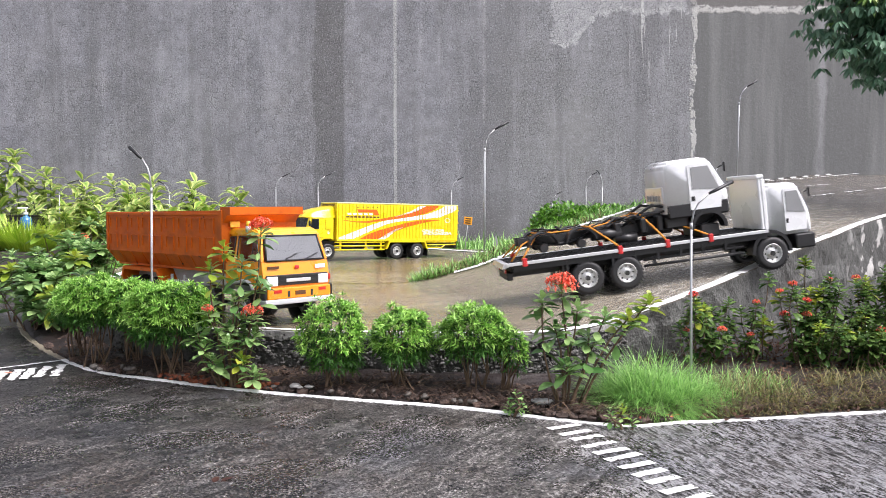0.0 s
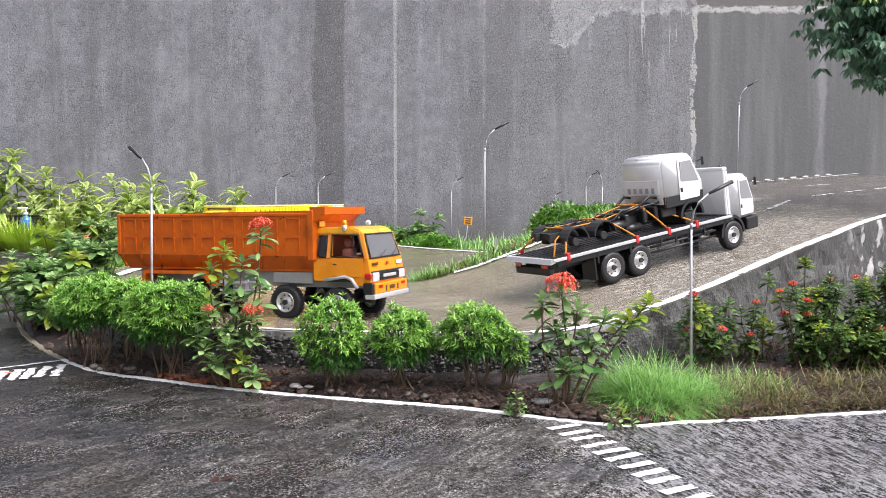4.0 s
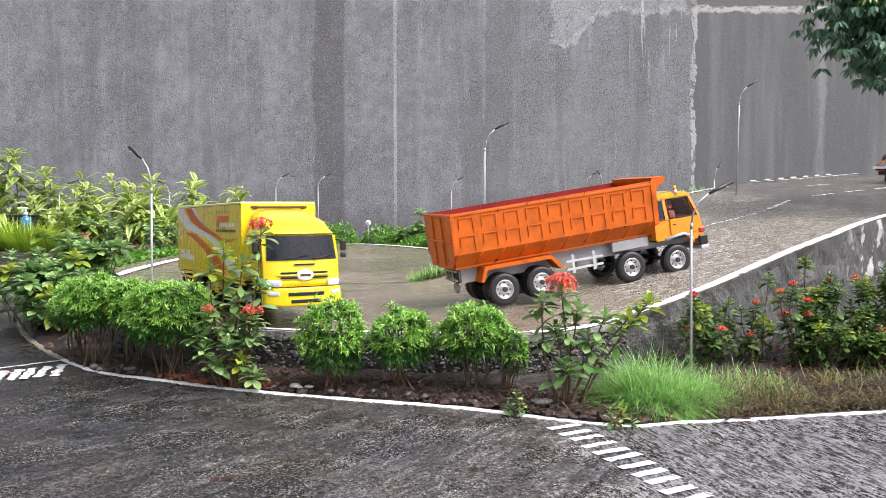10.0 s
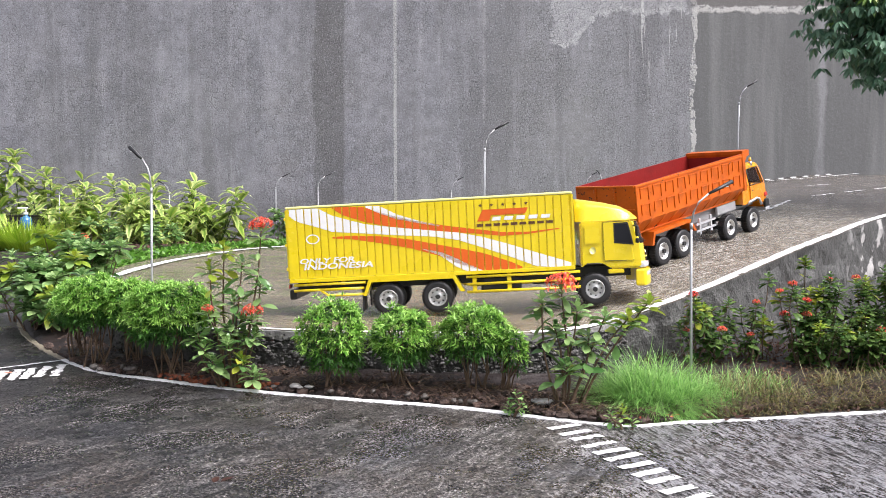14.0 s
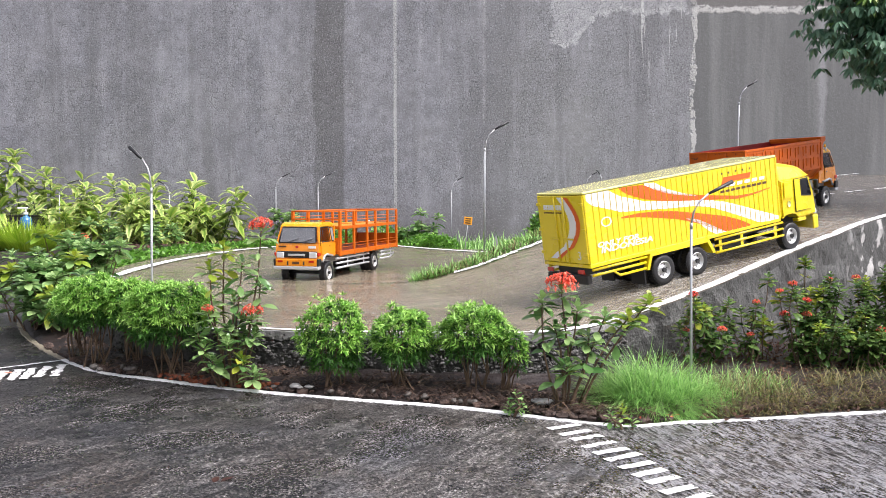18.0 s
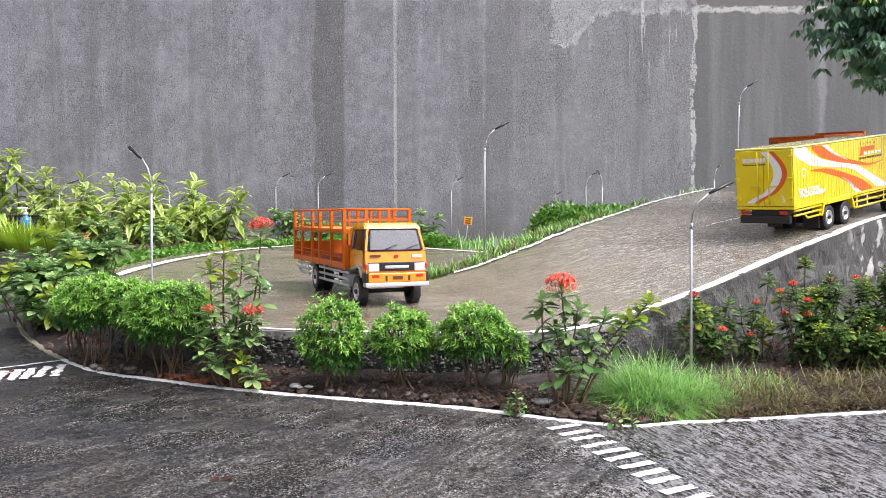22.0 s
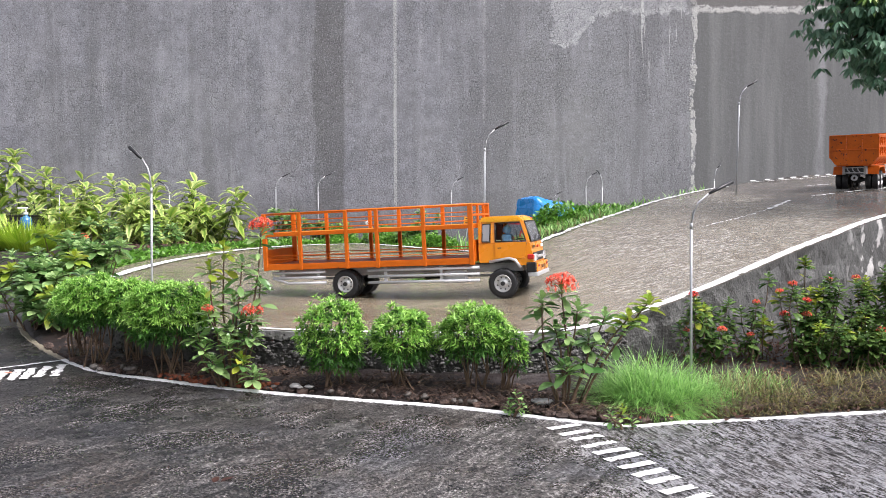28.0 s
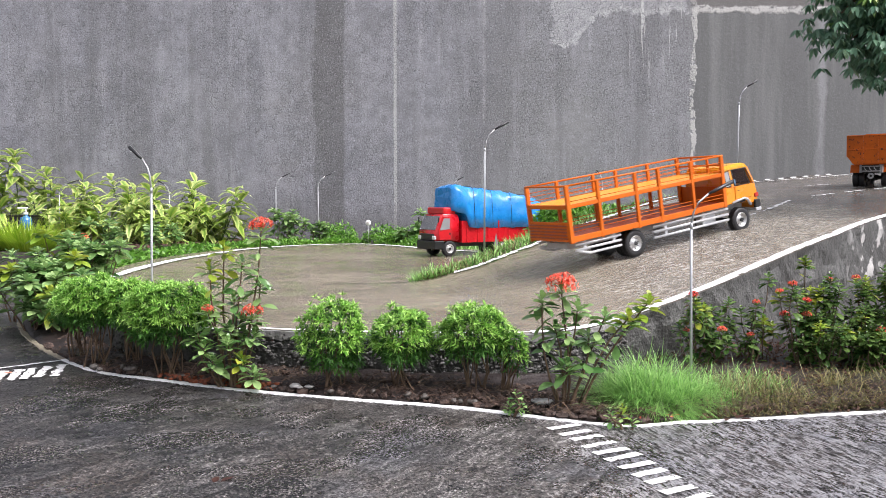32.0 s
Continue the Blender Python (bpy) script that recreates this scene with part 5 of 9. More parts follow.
def build_cargo():
    w = 0.093
    t = thing("cargo_truck", pose(0, 0, 0), "yellow model box truck with white and orange swooshes on the track", "truck", "model trucks")
    body = part("box_body", boxed(-0.2425, 0.4585, -w + 0.005, w - 0.005, 0.100, 0.2725), YELLOW, t)
    part("box_roof", boxed(-0.245, 0.461, -w - 0.001, w + 0.001, 0.2735, 0.280, 0.002), PALE_YELLOW, body, "wet box roof, sky sheen put into its colour")
    part("box_sill", boxed(-0.245, 0.461, -w - 0.001, w + 0.001, 0.090, 0.0995, 0.001), YELLOW, body)
    part("front_wall", boxed(0.4585, 0.463, -w, w, 0.100, 0.2735), YELLOW, body)
    for s in (-1, 1):
        wl = part("side_wall", fluted_wall(s, w), YELLOW, body, "fluted yellow side wall")
        for k, (m_, rows) in enumerate(SWOOSH):
            part("stripe", swoosh(rows, s, w), m_, wl, "white swoosh" if m_ is WHITE_DECAL else "orange swoosh")
        y = s * (w + 0.0012)
        bm = bmesh.new()
        for i in range(5):
            x, z = side_px(758 + i * 17.5, 369)
            star(bm, x, z, 0.005, y, s)
        part("stars", bm, BROWN_DECAL, wl, "five dark stars")
        def bar(px0, px1, y0, y1, m_, nm, lb, skew=0.0):
            xa, za = side_px(px0, y0)
            xb, zb2 = side_px(px1, y1)
            bm = bmesh.new()
            k = skew * (za - zb2)
            P = [(xa, y, zb2), (xb, y, zb2), (xb + k, y, za), (xa + k, y, za)]
            quad(bm, P if s < 0 else P[::-1])
            part(nm, bm, m_, wl, lb)
        bar(752, 770, 377, 398, ORANGE_DECAL, "logo_shape", "orange logo shape", 0.5)
        bar(774, 826, 377, 388, ORANGE_DECAL, "logo_shape", "orange logo shape", 0.5)
        for i in range(5):
            bar(775 + i * 18.4, 788 + i * 18.4, 391, 398, WHITE_DECAL, "lettering_bar", "white lettering", 0.3)
        for i in range(9):
            bar(751 + i * 13.2, 761 + i * 13.2, 403, 408, BROWN_DECAL, "lettering_bar", "brown lettering")
        cx, cz = side_px(500, 463)
        rot = Matrix.Rotation(math.pi / 2, 4, "X")
        if s > 0:
            rot = Matrix.Rotation(math.pi, 4, "Z") @ rot
        bm = bmesh.new()
        lx, lz = -0.180, 0.197
        for k in range(20):
            c0, c1 = k * math.pi / 10, (k + 1) * math.pi / 10
            P = [(lx + r * math.cos(c), y, lz + 0.72 * r * math.sin(c)) for r, c in ((0.017, c0), (0.017, c1), (0.0135, c1), (0.0135, c0))]
            quad(bm, P if s < 0 else P[::-1])
        part("logo_shape", bm, WHITE_DECAL, wl, "pale oval emblem")
        slant = Matrix(((1.62, 0.30, 0, 0), (0, 1, 0, 0), (0, 0, 1, 0), (0, 0, 0, 1)))
        letters(text_part("slogan_word", "INDONESIA", 0.0205, Matrix.Translation((-0.119, y, 0.128)) @ rot @ slant, WHITE_DECAL, wl, bold=0.00045))
        letters(text_part("slogan_word", "ONLY FOR", 0.0175, Matrix.Translation((-0.119 + s * 0.028, y, 0.1425)) @ rot @ slant, WHITE_DECAL, wl, bold=0.00045))
    # rear doors
    for s in (-1, 1):
        d = part("rear_door", boxed(-0.2475, -0.2425, min(s * 0.001, s * (w - 0.002)), max(s * 0.001, s * (w - 0.002)), 0.101, 0.272, 0.001), YELLOW, t)
        for z in (0.125, 0.185, 0.25):
            part("hinge", boxed(-0.2505, -0.247, min(s * (w - 0.014), s * (w + 0.001)), max(s * (w - 0.014), s * (w + 0.001)), z - 0.004, z + 0.004, 0.001), YELLOW, d)
        part("lock_rod", tube(bmesh.new(), [(-0.2495, s * 0.018, 0.104), (-0.2495, s * 0.018, 0.269)], 0.0022, 6), YELLOW, d)
        part("lock_handle", boxed(-0.252, -0.249, min(s * 0.010, s * 0.045), max(s * 0.010, s * 0.045), 0.160, 0.165, 0.001), YELLOW, d)
    def rear_arc(pts, m_, lb):
        bm = bmesh.new()
        prev = None
        for ya, yb, z in pts:
            row = (bm.verts.new((-0.2482, ya, z)), bm.verts.new((-0.2482, yb, z)))
            if prev:
                bm.faces.new((prev[0], row[0], row[1], prev[1]))
            prev = row
        bmesh.ops.recalc_face_normals(bm, faces=bm.faces)
        if sum(f.normal.x for f in bm.faces) > 0:
            bmesh.ops.reverse_faces(bm, faces=bm.faces)
        part("rear_stripe", bm, m_, t, lb)
    zz = [0.268 - 0.158 * i / 10 for i in range(11)]
    arc = [(-0.006 - 0.042 * math.sin(math.pi * min(1, i / 8.5)) + (0.05 if i > 8 else 0) * (i - 8) / 2) for i in range(11)]
    rear_arc([(a + 0.014, a - 0.012, z) for a, z in zip(arc, zz)], WHITE_DECAL, "white swoosh")
    rear_arc([(a - 0.012, a - 0.028, z) for a, z in zip(arc, zz)], ORANGE_DECAL, "orange swoosh")
    for i in range(8):
        part("lettering_bar", boxed(-0.2486, -0.2480, 0.066 - i * 0.0095 - 0.0075, 0.066 - i * 0.0095, 0.236, 0.249), WHITE_DECAL, t, "white lettering")
    for i in range(10):
        part("lettering_bar", boxed(-0.2486, -0.2480, 0.066 - i * 0.0075 - 0.0055, 0.066 - i * 0.0075, 0.227, 0.2305), BROWN_DECAL, t, "brown lettering")
    text_part("rear_number", "3", 0.030, Matrix.Translation((-0.2484, -0.060, 0.120)) @ Matrix.Rotation(-math.pi / 2, 4, "Z") @ Matrix.Rotation(math.pi / 2, 4, "X"), WHITE_DECAL, t, label="white figure three")
    bmp = part("rear_bumper", boxed(-0.250, -0.232, -w + 0.012, w - 0.012, 0.048, 0.072, 0.003), BLACK, t)
    for s in (-1, 1):
        part("tail_lamp", boxed(-0.252, -0.249, min(s * 0.05, s * 0.075), max(s * 0.05, s * 0.075), 0.075, 0.086, 0.001), LAMP_RED, t)
        part("mud_flap", boxed(-0.066, -0.062, min(s * 0.035, s * 0.085), max(s * 0.035, s * 0.085), 0.012, 0.07), BLACK, t)
    # side guards and wheel arches
    for s in (-1, 1):
        y = s * (w - 0.004)
        rail_guard(t, 0.195, 0.472, y, (0.084, 0.066, 0.047), (0.215, 0.30, 0.44), YELLOW)
        rail_guard(t, -0.235, -0.055, y, (0.084,), (-0.11,), YELLOW)
        part("guard_rail", tube(bmesh.new(), [(-0.236, y, 0.070), (-0.17, y, 0.070), (-0.15, y, 0.055), (-0.06, y, 0.055)], 0.0035, 8), YELLOW, t)
        part("guard_rail", tube(bmesh.new(), [(-0.17, y, 0.070), (-0.06, y, 0.070)], 0.0035, 8), YELLOW, t)
        bm = bmesh.new()
        outer = [(-0.062, 0.05), (-0.046, 0.092), (0.168, 0.092), (0.190, 0.05)]
        inner = [(-0.054, 0.05), (-0.040, 0.083), (0.162, 0.083), (0.180, 0.05)]
        arch(bm, outer, inner, s * (w - 0.034), s * (w + 0.001))
        part("wheel_arch", bm, YELLOW, t, "yellow wheel arch")
    chassis(t, -0.235, 0.60, DARK)
    # cab with tall roof fairing
    cw = 0.089
    bm = bmesh.new()
    prism(bm, [(0.478, 0.095), (0.478, 0.205), (0.648, 0.205), (0.668, 0.150), (0.674, 0.10), (0.672, 0.086), (0.562, 0.086), (0.552, 0.096), (0.535, 0.103), (0.49, 0.103), (0.482, 0.095)], -cw, cw)
    bmesh.ops.bevel(bm, geom=[e for e in bm.edges if e.calc_length() > 0.1], offset=0.005, segments=2, affect="EDGES")
    part("cab_shell", bm, YELLOW, t)
    bm = bmesh.new()
    prof = [(0.466, 0.204), (0.466, 0.262), (0.50, 0.258), (0.56, 0.248), (0.60, 0.238), (0.632, 0.222), (0.650, 0.2055)]
    secs = [(0.466, 0.082, 0.262), (0.50, 0.084, 0.257), (0.55, 0.086, 0.249), (0.60, 0.086, 0.238), (0.632, 0.086, 0.223), (0.648, 0.086, 0.211), (0.655, 0.085, 0.2045)]
    rows = []
    for x, hw, zt in secs:
        row = []
        for k in range(13):
            a = -1 + 2 * k / 12
            z = 0.204 + (zt - 0.204) * (1 - abs(a) ** 5) ** 0.5
            row.append(bm.verts.new((x, hw * a + 0.0, z)))
        rows.append(row)
    for p, q in zip(rows, rows[1:]):
        for k in range(12):
            f = bm.faces.new((p[k], q[k], q[k + 1], p[k + 1]))
            f.smooth = True
    bm.faces.new([rows[0][k] for k in range(13)])
    bmesh.ops.recalc_face_normals(bm, faces=bm.faces)
    part("roof_fairing", bm, YELLOW, t, "smooth yellow roof fairing")
    ws = [(0.671, -cw + 0.006, 0.146), (0.671, cw - 0.006, 0.146), (0.6525, cw - 0.010, 0.200), (0.6525, -cw + 0.010, 0.200)]
    scr = part("windscreen", plate(ws, 0.003), DARK_WET_GLASS, t, "dark windscreen speckled with rain")
    bm = bmesh.new()
    for y in (-0.045, 0.02):
        tube(bm, [(0.674, y, 0.148), (0.672, y + 0.05, 0.156)], 0.0012, 5)
    part("wiper", bm, BLACK, t)
    for s in (-1, 1):
        def sp(a, b, c, d, off):
            P = [(a[0], s * (cw + off), a[1]), (b[0], s * (cw + off), b[1]), (c[0], s * (cw + off), c[1]), (d[0], s * (cw + off), d[1])]
            return P if s > 0 else P[::-1]
        d = part("door", plate(sp((0.545, 0.108), (0.655, 0.106), (0.642, 0.200), (0.545, 0.200), 0.002), 0.002), YELLOW, t)
        part("window_seal", plate(sp((0.574, 0.149), (0.656, 0.143), (0.642, 0.198), (0.574, 0.198), 0.0025), 0.002), BLACK, d, "black window seal")
        for xa, xb, za, zb_ in ((0.5445, 0.5465, 0.108, 0.200), (0.545, 0.655, 0.1055, 0.1075), (0.545, 0.645, 0.1995, 0.2015)):
            part("door_seam", boxed(xa, xb, s * (cw + 0.0022) - 0.0009, s * (cw + 0.0022) + 0.0009, za, zb_), DARK, d)
        part("side_window", plate(sp((0.578, 0.153), (0.652, 0.147), (0.640, 0.194), (0.578, 0.194), 0.003), 0.002), GLASS, d, "dark side window")
        part("door_handle", boxed(0.550, 0.564, s * (cw + 0.0035) - 0.001, s * (cw + 0.0035) + 0.001, 0.129, 0.133), YELLOW, d)
        part("quarter_panel", plate(sp((0.490, 0.150), (0.533, 0.150), (0.533, 0.196), (0.492, 0.196), 0.002), 0.002), YELLOW, t)
        bm = bmesh.new()
        lathe(bm, [(0.0001, 0), (0.009, 0), (0.009, s * 0.001)], 16)
        bmesh.ops.transform(bm, matrix=Matrix.Translation((0.512, s * (cw + 0.002), 0.133)), verts=bm.verts)
        part("round_badge", bm, PALE_YELLOW, t, "round pale badge")
        mr = bmesh.new()
        tube(mr, [(0.655, s * cw, 0.19), (0.668, s * (cw + 0.016), 0.186)], 0.002, 6)
        box(mr, 0.661, 0.671, s * (cw + 0.016) - 0.007, s * (cw + 0.016) + 0.007, 0.163, 0.190, 0.004, 2)
        box(mr, 0.661, 0.671, s * (cw + 0.016) - 0.007, s * (cw + 0.016) + 0.007, 0.147, 0.159, 0.003, 2)
        part("mirror", mr, BLACK, t)
        part("headlight", boxed(0.664, 0.683, s * (cw - 0.018) - 0.017, s * (cw - 0.018) + 0.017, 0.086, 0.102, 0.005, 2), LAMP_CLEAR, t, "clear headlight")
        part("fog_light", boxed(0.672, 0.688, s * (cw - 0.016) - 0.013, s * (cw - 0.016) + 0.013, 0.066, 0.078, 0.004, 2), LAMP_CLEAR, t)
        part("step", boxed(0.555, 0.60, min(s * (cw - 0.02), s * cw), max(s * (cw - 0.02), s * cw), 0.075, 0.085, 0.002), YELLOW, t)
        part("marker_lamp", boxed(0.4630, 0.4655, s * 0.06 - 0.006, s * 0.06 + 0.006, 0.262, 0.270, 0.001), BROWN_DECAL, t)
    bmp = part("bumper", boxed(0.655, 0.686, -cw - 0.002, cw + 0.002, 0.042, 0.084, 0.006, 3), YELLOW, t)
    part("bumper_intake", boxed(0.6845, 0.688, -0.042, 0.042, 0.066, 0.074, 0.001), BLACK, bmp)
    part("bumper_intake", boxed(0.6845, 0.688, -0.036, 0.036, 0.050, 0.058, 0.001), BLACK, bmp)
    for z in (0.106, 0.117):
        part("grille_slot", boxed(0.6725, 0.6765, -0.055, 0.055, z - 0.002, z + 0.002), BLACK, t)
    part("grille_rib", boxed(0.668, 0.678, -0.062, 0.062, 0.1105, 0.1135, 0.001), YELLOW, t)
    part("nose_slot", boxed(0.6705, 0.6735, -0.024, 0.024, 0.134, 0.137), BLACK, t)
    bm = bmesh.new()
    bmesh.ops.create_uvsphere(bm, u_segments=18, v_segments=8, radius=1.0, matrix=Matrix.Translation((0.677, 0, 0.112)) @ Matrix.Diagonal((0.004, 0.020, 0.013, 1)))
    bdg = part("nose_badge", bm, WHITE_DECAL, t, "oval white badge")
    part("badge_bar", boxed(0.680, 0.6822, -0.012, 0.012, 0.1095, 0.1145), BROWN_DECAL, bdg)
    part("front_wall_stripe", boxed(0.463, 0.4645, -0.07, 0.07, 0.264, 0.269), BROWN_DECAL, t, "row of dark marks on the box front")
    squeeze = Matrix.Translation((0.466, 0, 0)) @ Matrix.Diagonal((0.84, 1, 1, 1)) @ Matrix.Translation((-0.466, 0, 0))
    for o in t.children_recursive:
        if o.type == "MESH" and min(v.co.x for v in o.data.vertices) > 0.4655:
            o.data.transform(squeeze)
            # rounded front corners
            bm = bmesh.new()
            bm.from_mesh(o.data)
            if max(v.co.x for v in bm.verts) > 0.59:
                for yy in (0.03, 0.048, 0.062, 0.073, 0.081):
                    for sg in (-1, 1):
                        bmesh.ops.bisect_plane(bm, geom=list(bm.verts) + list(bm.edges) + list(bm.faces), plane_co=(0, sg * yy, 0), plane_no=(0, 1, 0))
                for v in bm.verts:
                    k = min(1.0, max(0.0, (v.co.x - 0.565) / 0.05))
                    v.co.x -= 0.020 * k * k * (3 - 2 * k) * min(1.05, abs(v.co.y) / cw) ** 3.2
                bm.to_mesh(o.data)
            bm.free()
    axles(t, (0.0, 0.122), 0.090, 0.0390, dual=(0.0, 0.122))
    axles(t, (0.507,), 0.090, 0.0390)
    part("fuel_tank", boxed(0.23, 0.33, -0.075, -0.05, 0.045, 0.082, 0.006, 2), DARK, t)
    part("battery_box", boxed(0.36, 0.42, 0.05, 0.075, 0.045, 0.082, 0.003), DARK, t)
    return t


# ----- orange dump truck -----
def build_dump():
    t = thing("dump_truck", pose(0, 0, 0), "orange model dump truck with a long ribbed tipping bed", "truck", "model trucks")
    bw = 0.103
    x0, x1 = -0.126, 0.468
    zt0, zt1 = 0.257, 0.262
    zm, zb = 0.152, 0.118
    bm = bmesh.new()
    # side walls: upright above, leaning in below
    def wall(s, thick, inner):
        k = thick if inner else 0
        return [(x0, s * (bw - k), zt0), (x1, s * (bw - k), zt1), (x1, s * (bw - k), zm), (x0, s * (bw - k), zm)], \
               [(x0, s * (bw - k), zm), (x1, s * (bw - k), zm), (x1 - 0.0, s * (bw - 0.028 - k), zb), (x0 + 0.006, s * (bw - 0.028 - k), zb)]
    for s in (-1, 1):
        for P in wall(s, 0.004, False):
            quad(bm, P if s > 0 else P[::-1])
    floor = bmesh.new()
    # rear gate and front board outlines
    def end(x, dx):
        pts = [(-bw, zt0 if x < 0 else zt1), (bw, zt0 if x < 0 else zt1), (bw, zm), (bw - 0.028, zb), (-bw + 0.028, zb), (-bw, zm)]
        b = bmesh.new()
        A = [b.verts.new((x, y, z)) for y, z in pts]
        B = [b.verts.new((x + dx, y, z)) for y, z in pts]
        b.faces.new(A), b.faces.new(B[::-1])
        for i in range(6):
            b.faces.new((A[i], B[i], B[(i + 1) % 6], A[(i + 1) % 6]))
        bmesh.ops.recalc_face_normals(b, faces=b.faces)
        return b
    body = part("tipper_bed", bm, DUMP_ORANGE, t, "worn orange tipping bed")
    bm = bmesh.new()
    for s in (-1, 1):
        for P in wall(s, 0.004, True):
            quad(bm, P[::-1] if s > 0 else P)
        quad(bm, [(x0, s * bw, zt0), (x1, s * bw, zt1), (x1, s * (bw - 0.004), zt1), (x0, s * (bw - 0.004), zt0)][::s])
    quad(bm, [(x0, -bw + 0.03, zb + 0.003), (x1, -bw + 0.03, zb + 0.003), (x1, bw - 0.03, zb + 0.003), (x0, bw - 0.03, zb + 0.003)])
    part("bed_lining", bm, BED_RED, body, "dull red inside of the bed")
    part("bed_floor", boxed(x0 + 0.006, x1, -bw + 0.029, bw - 0.029, zb - 0.006, zb), DUMP_ORANGE, body)
    gate = part("tailgate", end(x0 - 0.004, 0.004), GATE_ORANGE, body, "worn orange tailgate with rust specks")
    for y in (-0.034, 0.034):
        part("gate_rib", boxed(x0 - 0.008, x0 - 0.0035, y - 0.003, y + 0.003, zb + 0.004, zt0 - 0.004, 0.001), GATE_ORANGE, gate)
    part("gate_rib", boxed(x0 - 0.008, x0 - 0.0035, -bw + 0.004, bw - 0.004, 0.184, 0.190, 0.001), GATE_ORANGE, gate)
    part("gate_rib", boxed(x0 - 0.008, x0 - 0.0035, -bw + 0.001, bw - 0.001, zt0 - 0.006, zt0, 0.001), GATE_ORANGE, gate)
    part("headboard", end(x1, 0.004), DUMP_ORANGE, body)
    part("headboard_lining", boxed(x1 - 0.003, x1 - 0.0006, -bw + 0.0045, bw - 0.0045, zm + 0.002, zt1 + 0.006), BED_RED, body, "dull red inside of the headboard")
    bm = bmesh.new()
    prism(bm, [(x1 - 0.006, zt1 - 0.001), (x1 - 0.006, zt1 + 0.008), (x1 + 0.036, zt1 + 0.008), (x1 + 0.036, zt1 - 0.010), (x1 + 0.022, zt1 - 0.012), (x1 + 0.005, zt1 - 0.03)], -bw, bw)
    part("canopy", bm, DUMP_ORANGE, body, "small canopy lip over the cab")
    # stamped side panels: open frames of raised bars
    n = 9
    frame_me = {}
    for row, (za, zc) in enumerate(((0.207, 0.244), (0.160, 0.198))):
        for i in range(n):
            xa = x0 + 0.018 + i * (x1 - x0 - 0.03) / n
            wd = (x1 - x0 - 0.03) / n - 0.022
            if (row,) not in frame_me:
                b = bmesh.new()
                e = 0.0022
                box(b, 0, wd, -0.0015, 0.0015, zc - za - e, zc - za)
                box(b, wd - e, wd, -0.0015, 0.0015, 0, zc - za - e)
                box(b, 0, e, -0.0015, 0.0015, (zc - za) * 0.25, zc - za - e)
                me = bpy.data.meshes.new("stamped_panel")
                b.to_mesh(me)
                b.free()
                me.materials.append(DUMP_ORANGE)
                frame_me[(row,)] = me
            for s in (-1, 1):
                ob = new("stamped_panel", frame_me[(row,)])
                ob.parent = body
                ob.location = (xa, s * (bw + 0.0012), za)
    for s in (-1, 1):
        for i in range(10):
            xa = x0 + 0.012 + i * (x1 - x0 - 0.03) / 9
            part("lower_rib", tube(bmesh.new(), [(xa, s * (bw + 0.0005), zm), (xa - 0.018, s * (bw - 0.0275), zb)], 0.0016, 4), DUMP_ORANGE, body)
        part("top_rail", boxed(x0, x1, s * bw - 0.0025, s * bw + 0.0025, zt0 - 0.008, zt0 - 0.001, 0.001), DUMP_ORANGE, body)
        part("corner_post", boxed(x0 - 0.004, x0 + 0.006, s * bw - 0.003, s * bw + 0.003, zm, zt0, 0.001), DUMP_ORANGE, body)
        part("corner_post", boxed(x1 - 0.012, x1 + 0.004, s * bw - 0.003, s * bw + 0.003, zm - 0.01, zt1, 0.001), DUMP_ORANGE, body)
        # rear mudguard
        y0, y1 = s * 0.045, s * 0.098
        bm = bmesh.new()
        outer = [(-0.064, 0.072), (-0.050, 0.110), (0.142, 0.110), (0.172, 0.070)]
        inner = [(-0.055, 0.072), (-0.043, 0.101), (0.137, 0.101), (0.163, 0.070)]
        arch(bm, outer, inner, min(y0, y1), max(y0, y1))
        part("mudguard", bm, DUMP_ORANGE, t, "orange mudguard")
        # side ladder-like guard
        for z in (0.083, 0.062):
            part("guard_rail", boxed(0.185, 0.295, s * 0.088 - 0.002, s * 0.088 + 0.002, z - 0.003, z + 0.003), SILVER, t)
        for x in (0.205, 0.268):
            part("guard_post", boxed(x - 0.004, x + 0.004, s * 0.0885 - 0.002, s * 0.0885 + 0.002, 0.050, 0.100), SILVER, t)
        part("step_bar", boxed(0.335, 0.45, s * 0.07 - 0.004, s * 0.07 + 0.004, 0.082, 0.110, 0.002), CHASSIS_GREY, t)
    for s in (-1, 1):
        part("frame_beam", boxed(-0.10, 0.60, s * 0.046 - 0.005, s * 0.046 + 0.005, 0.072, 0.112), CHASSIS_GREY, t, "grey frame beam")
    for x in (-0.098, 0.05, 0.2, 0.33, 0.44):
        part("cross_beam", boxed(x - 0.005, x + 0.005, -0.041, 0.041, 0.076, 0.108), CHASSIS_GREY, t)
    part("tank", tube(bmesh.new(), [(0.22, -0.068, 0.07), (0.28, -0.068, 0.07)], 0.014, 14), CHASSIS_GREY, t)
    hb = part("hoist_box", boxed(-0.108, -0.092, -0.040, 0.040, 0.072, 0.112, 0.004), DARK, t, "dark stern frame with pipes")
    for z in (0.080, 0.104):
        part("stern_rail", tube(bmesh.new(), [(-0.110, -0.044, z), (-0.110, 0.044, z)], 0.003, 6), CHASSIS_GREY, hb)
    for y in (-0.022, 0.0, 0.022):
        part("stern_pipe", tube(bmesh.new(), [(-0.111, y - 0.006, 0.081), (-0.113, y + 0.004, 0.092), (-0.110, y + 0.008, 0.104)], 0.0025, 6), CHASSIS_GREY, hb)
    bm = bmesh.new()
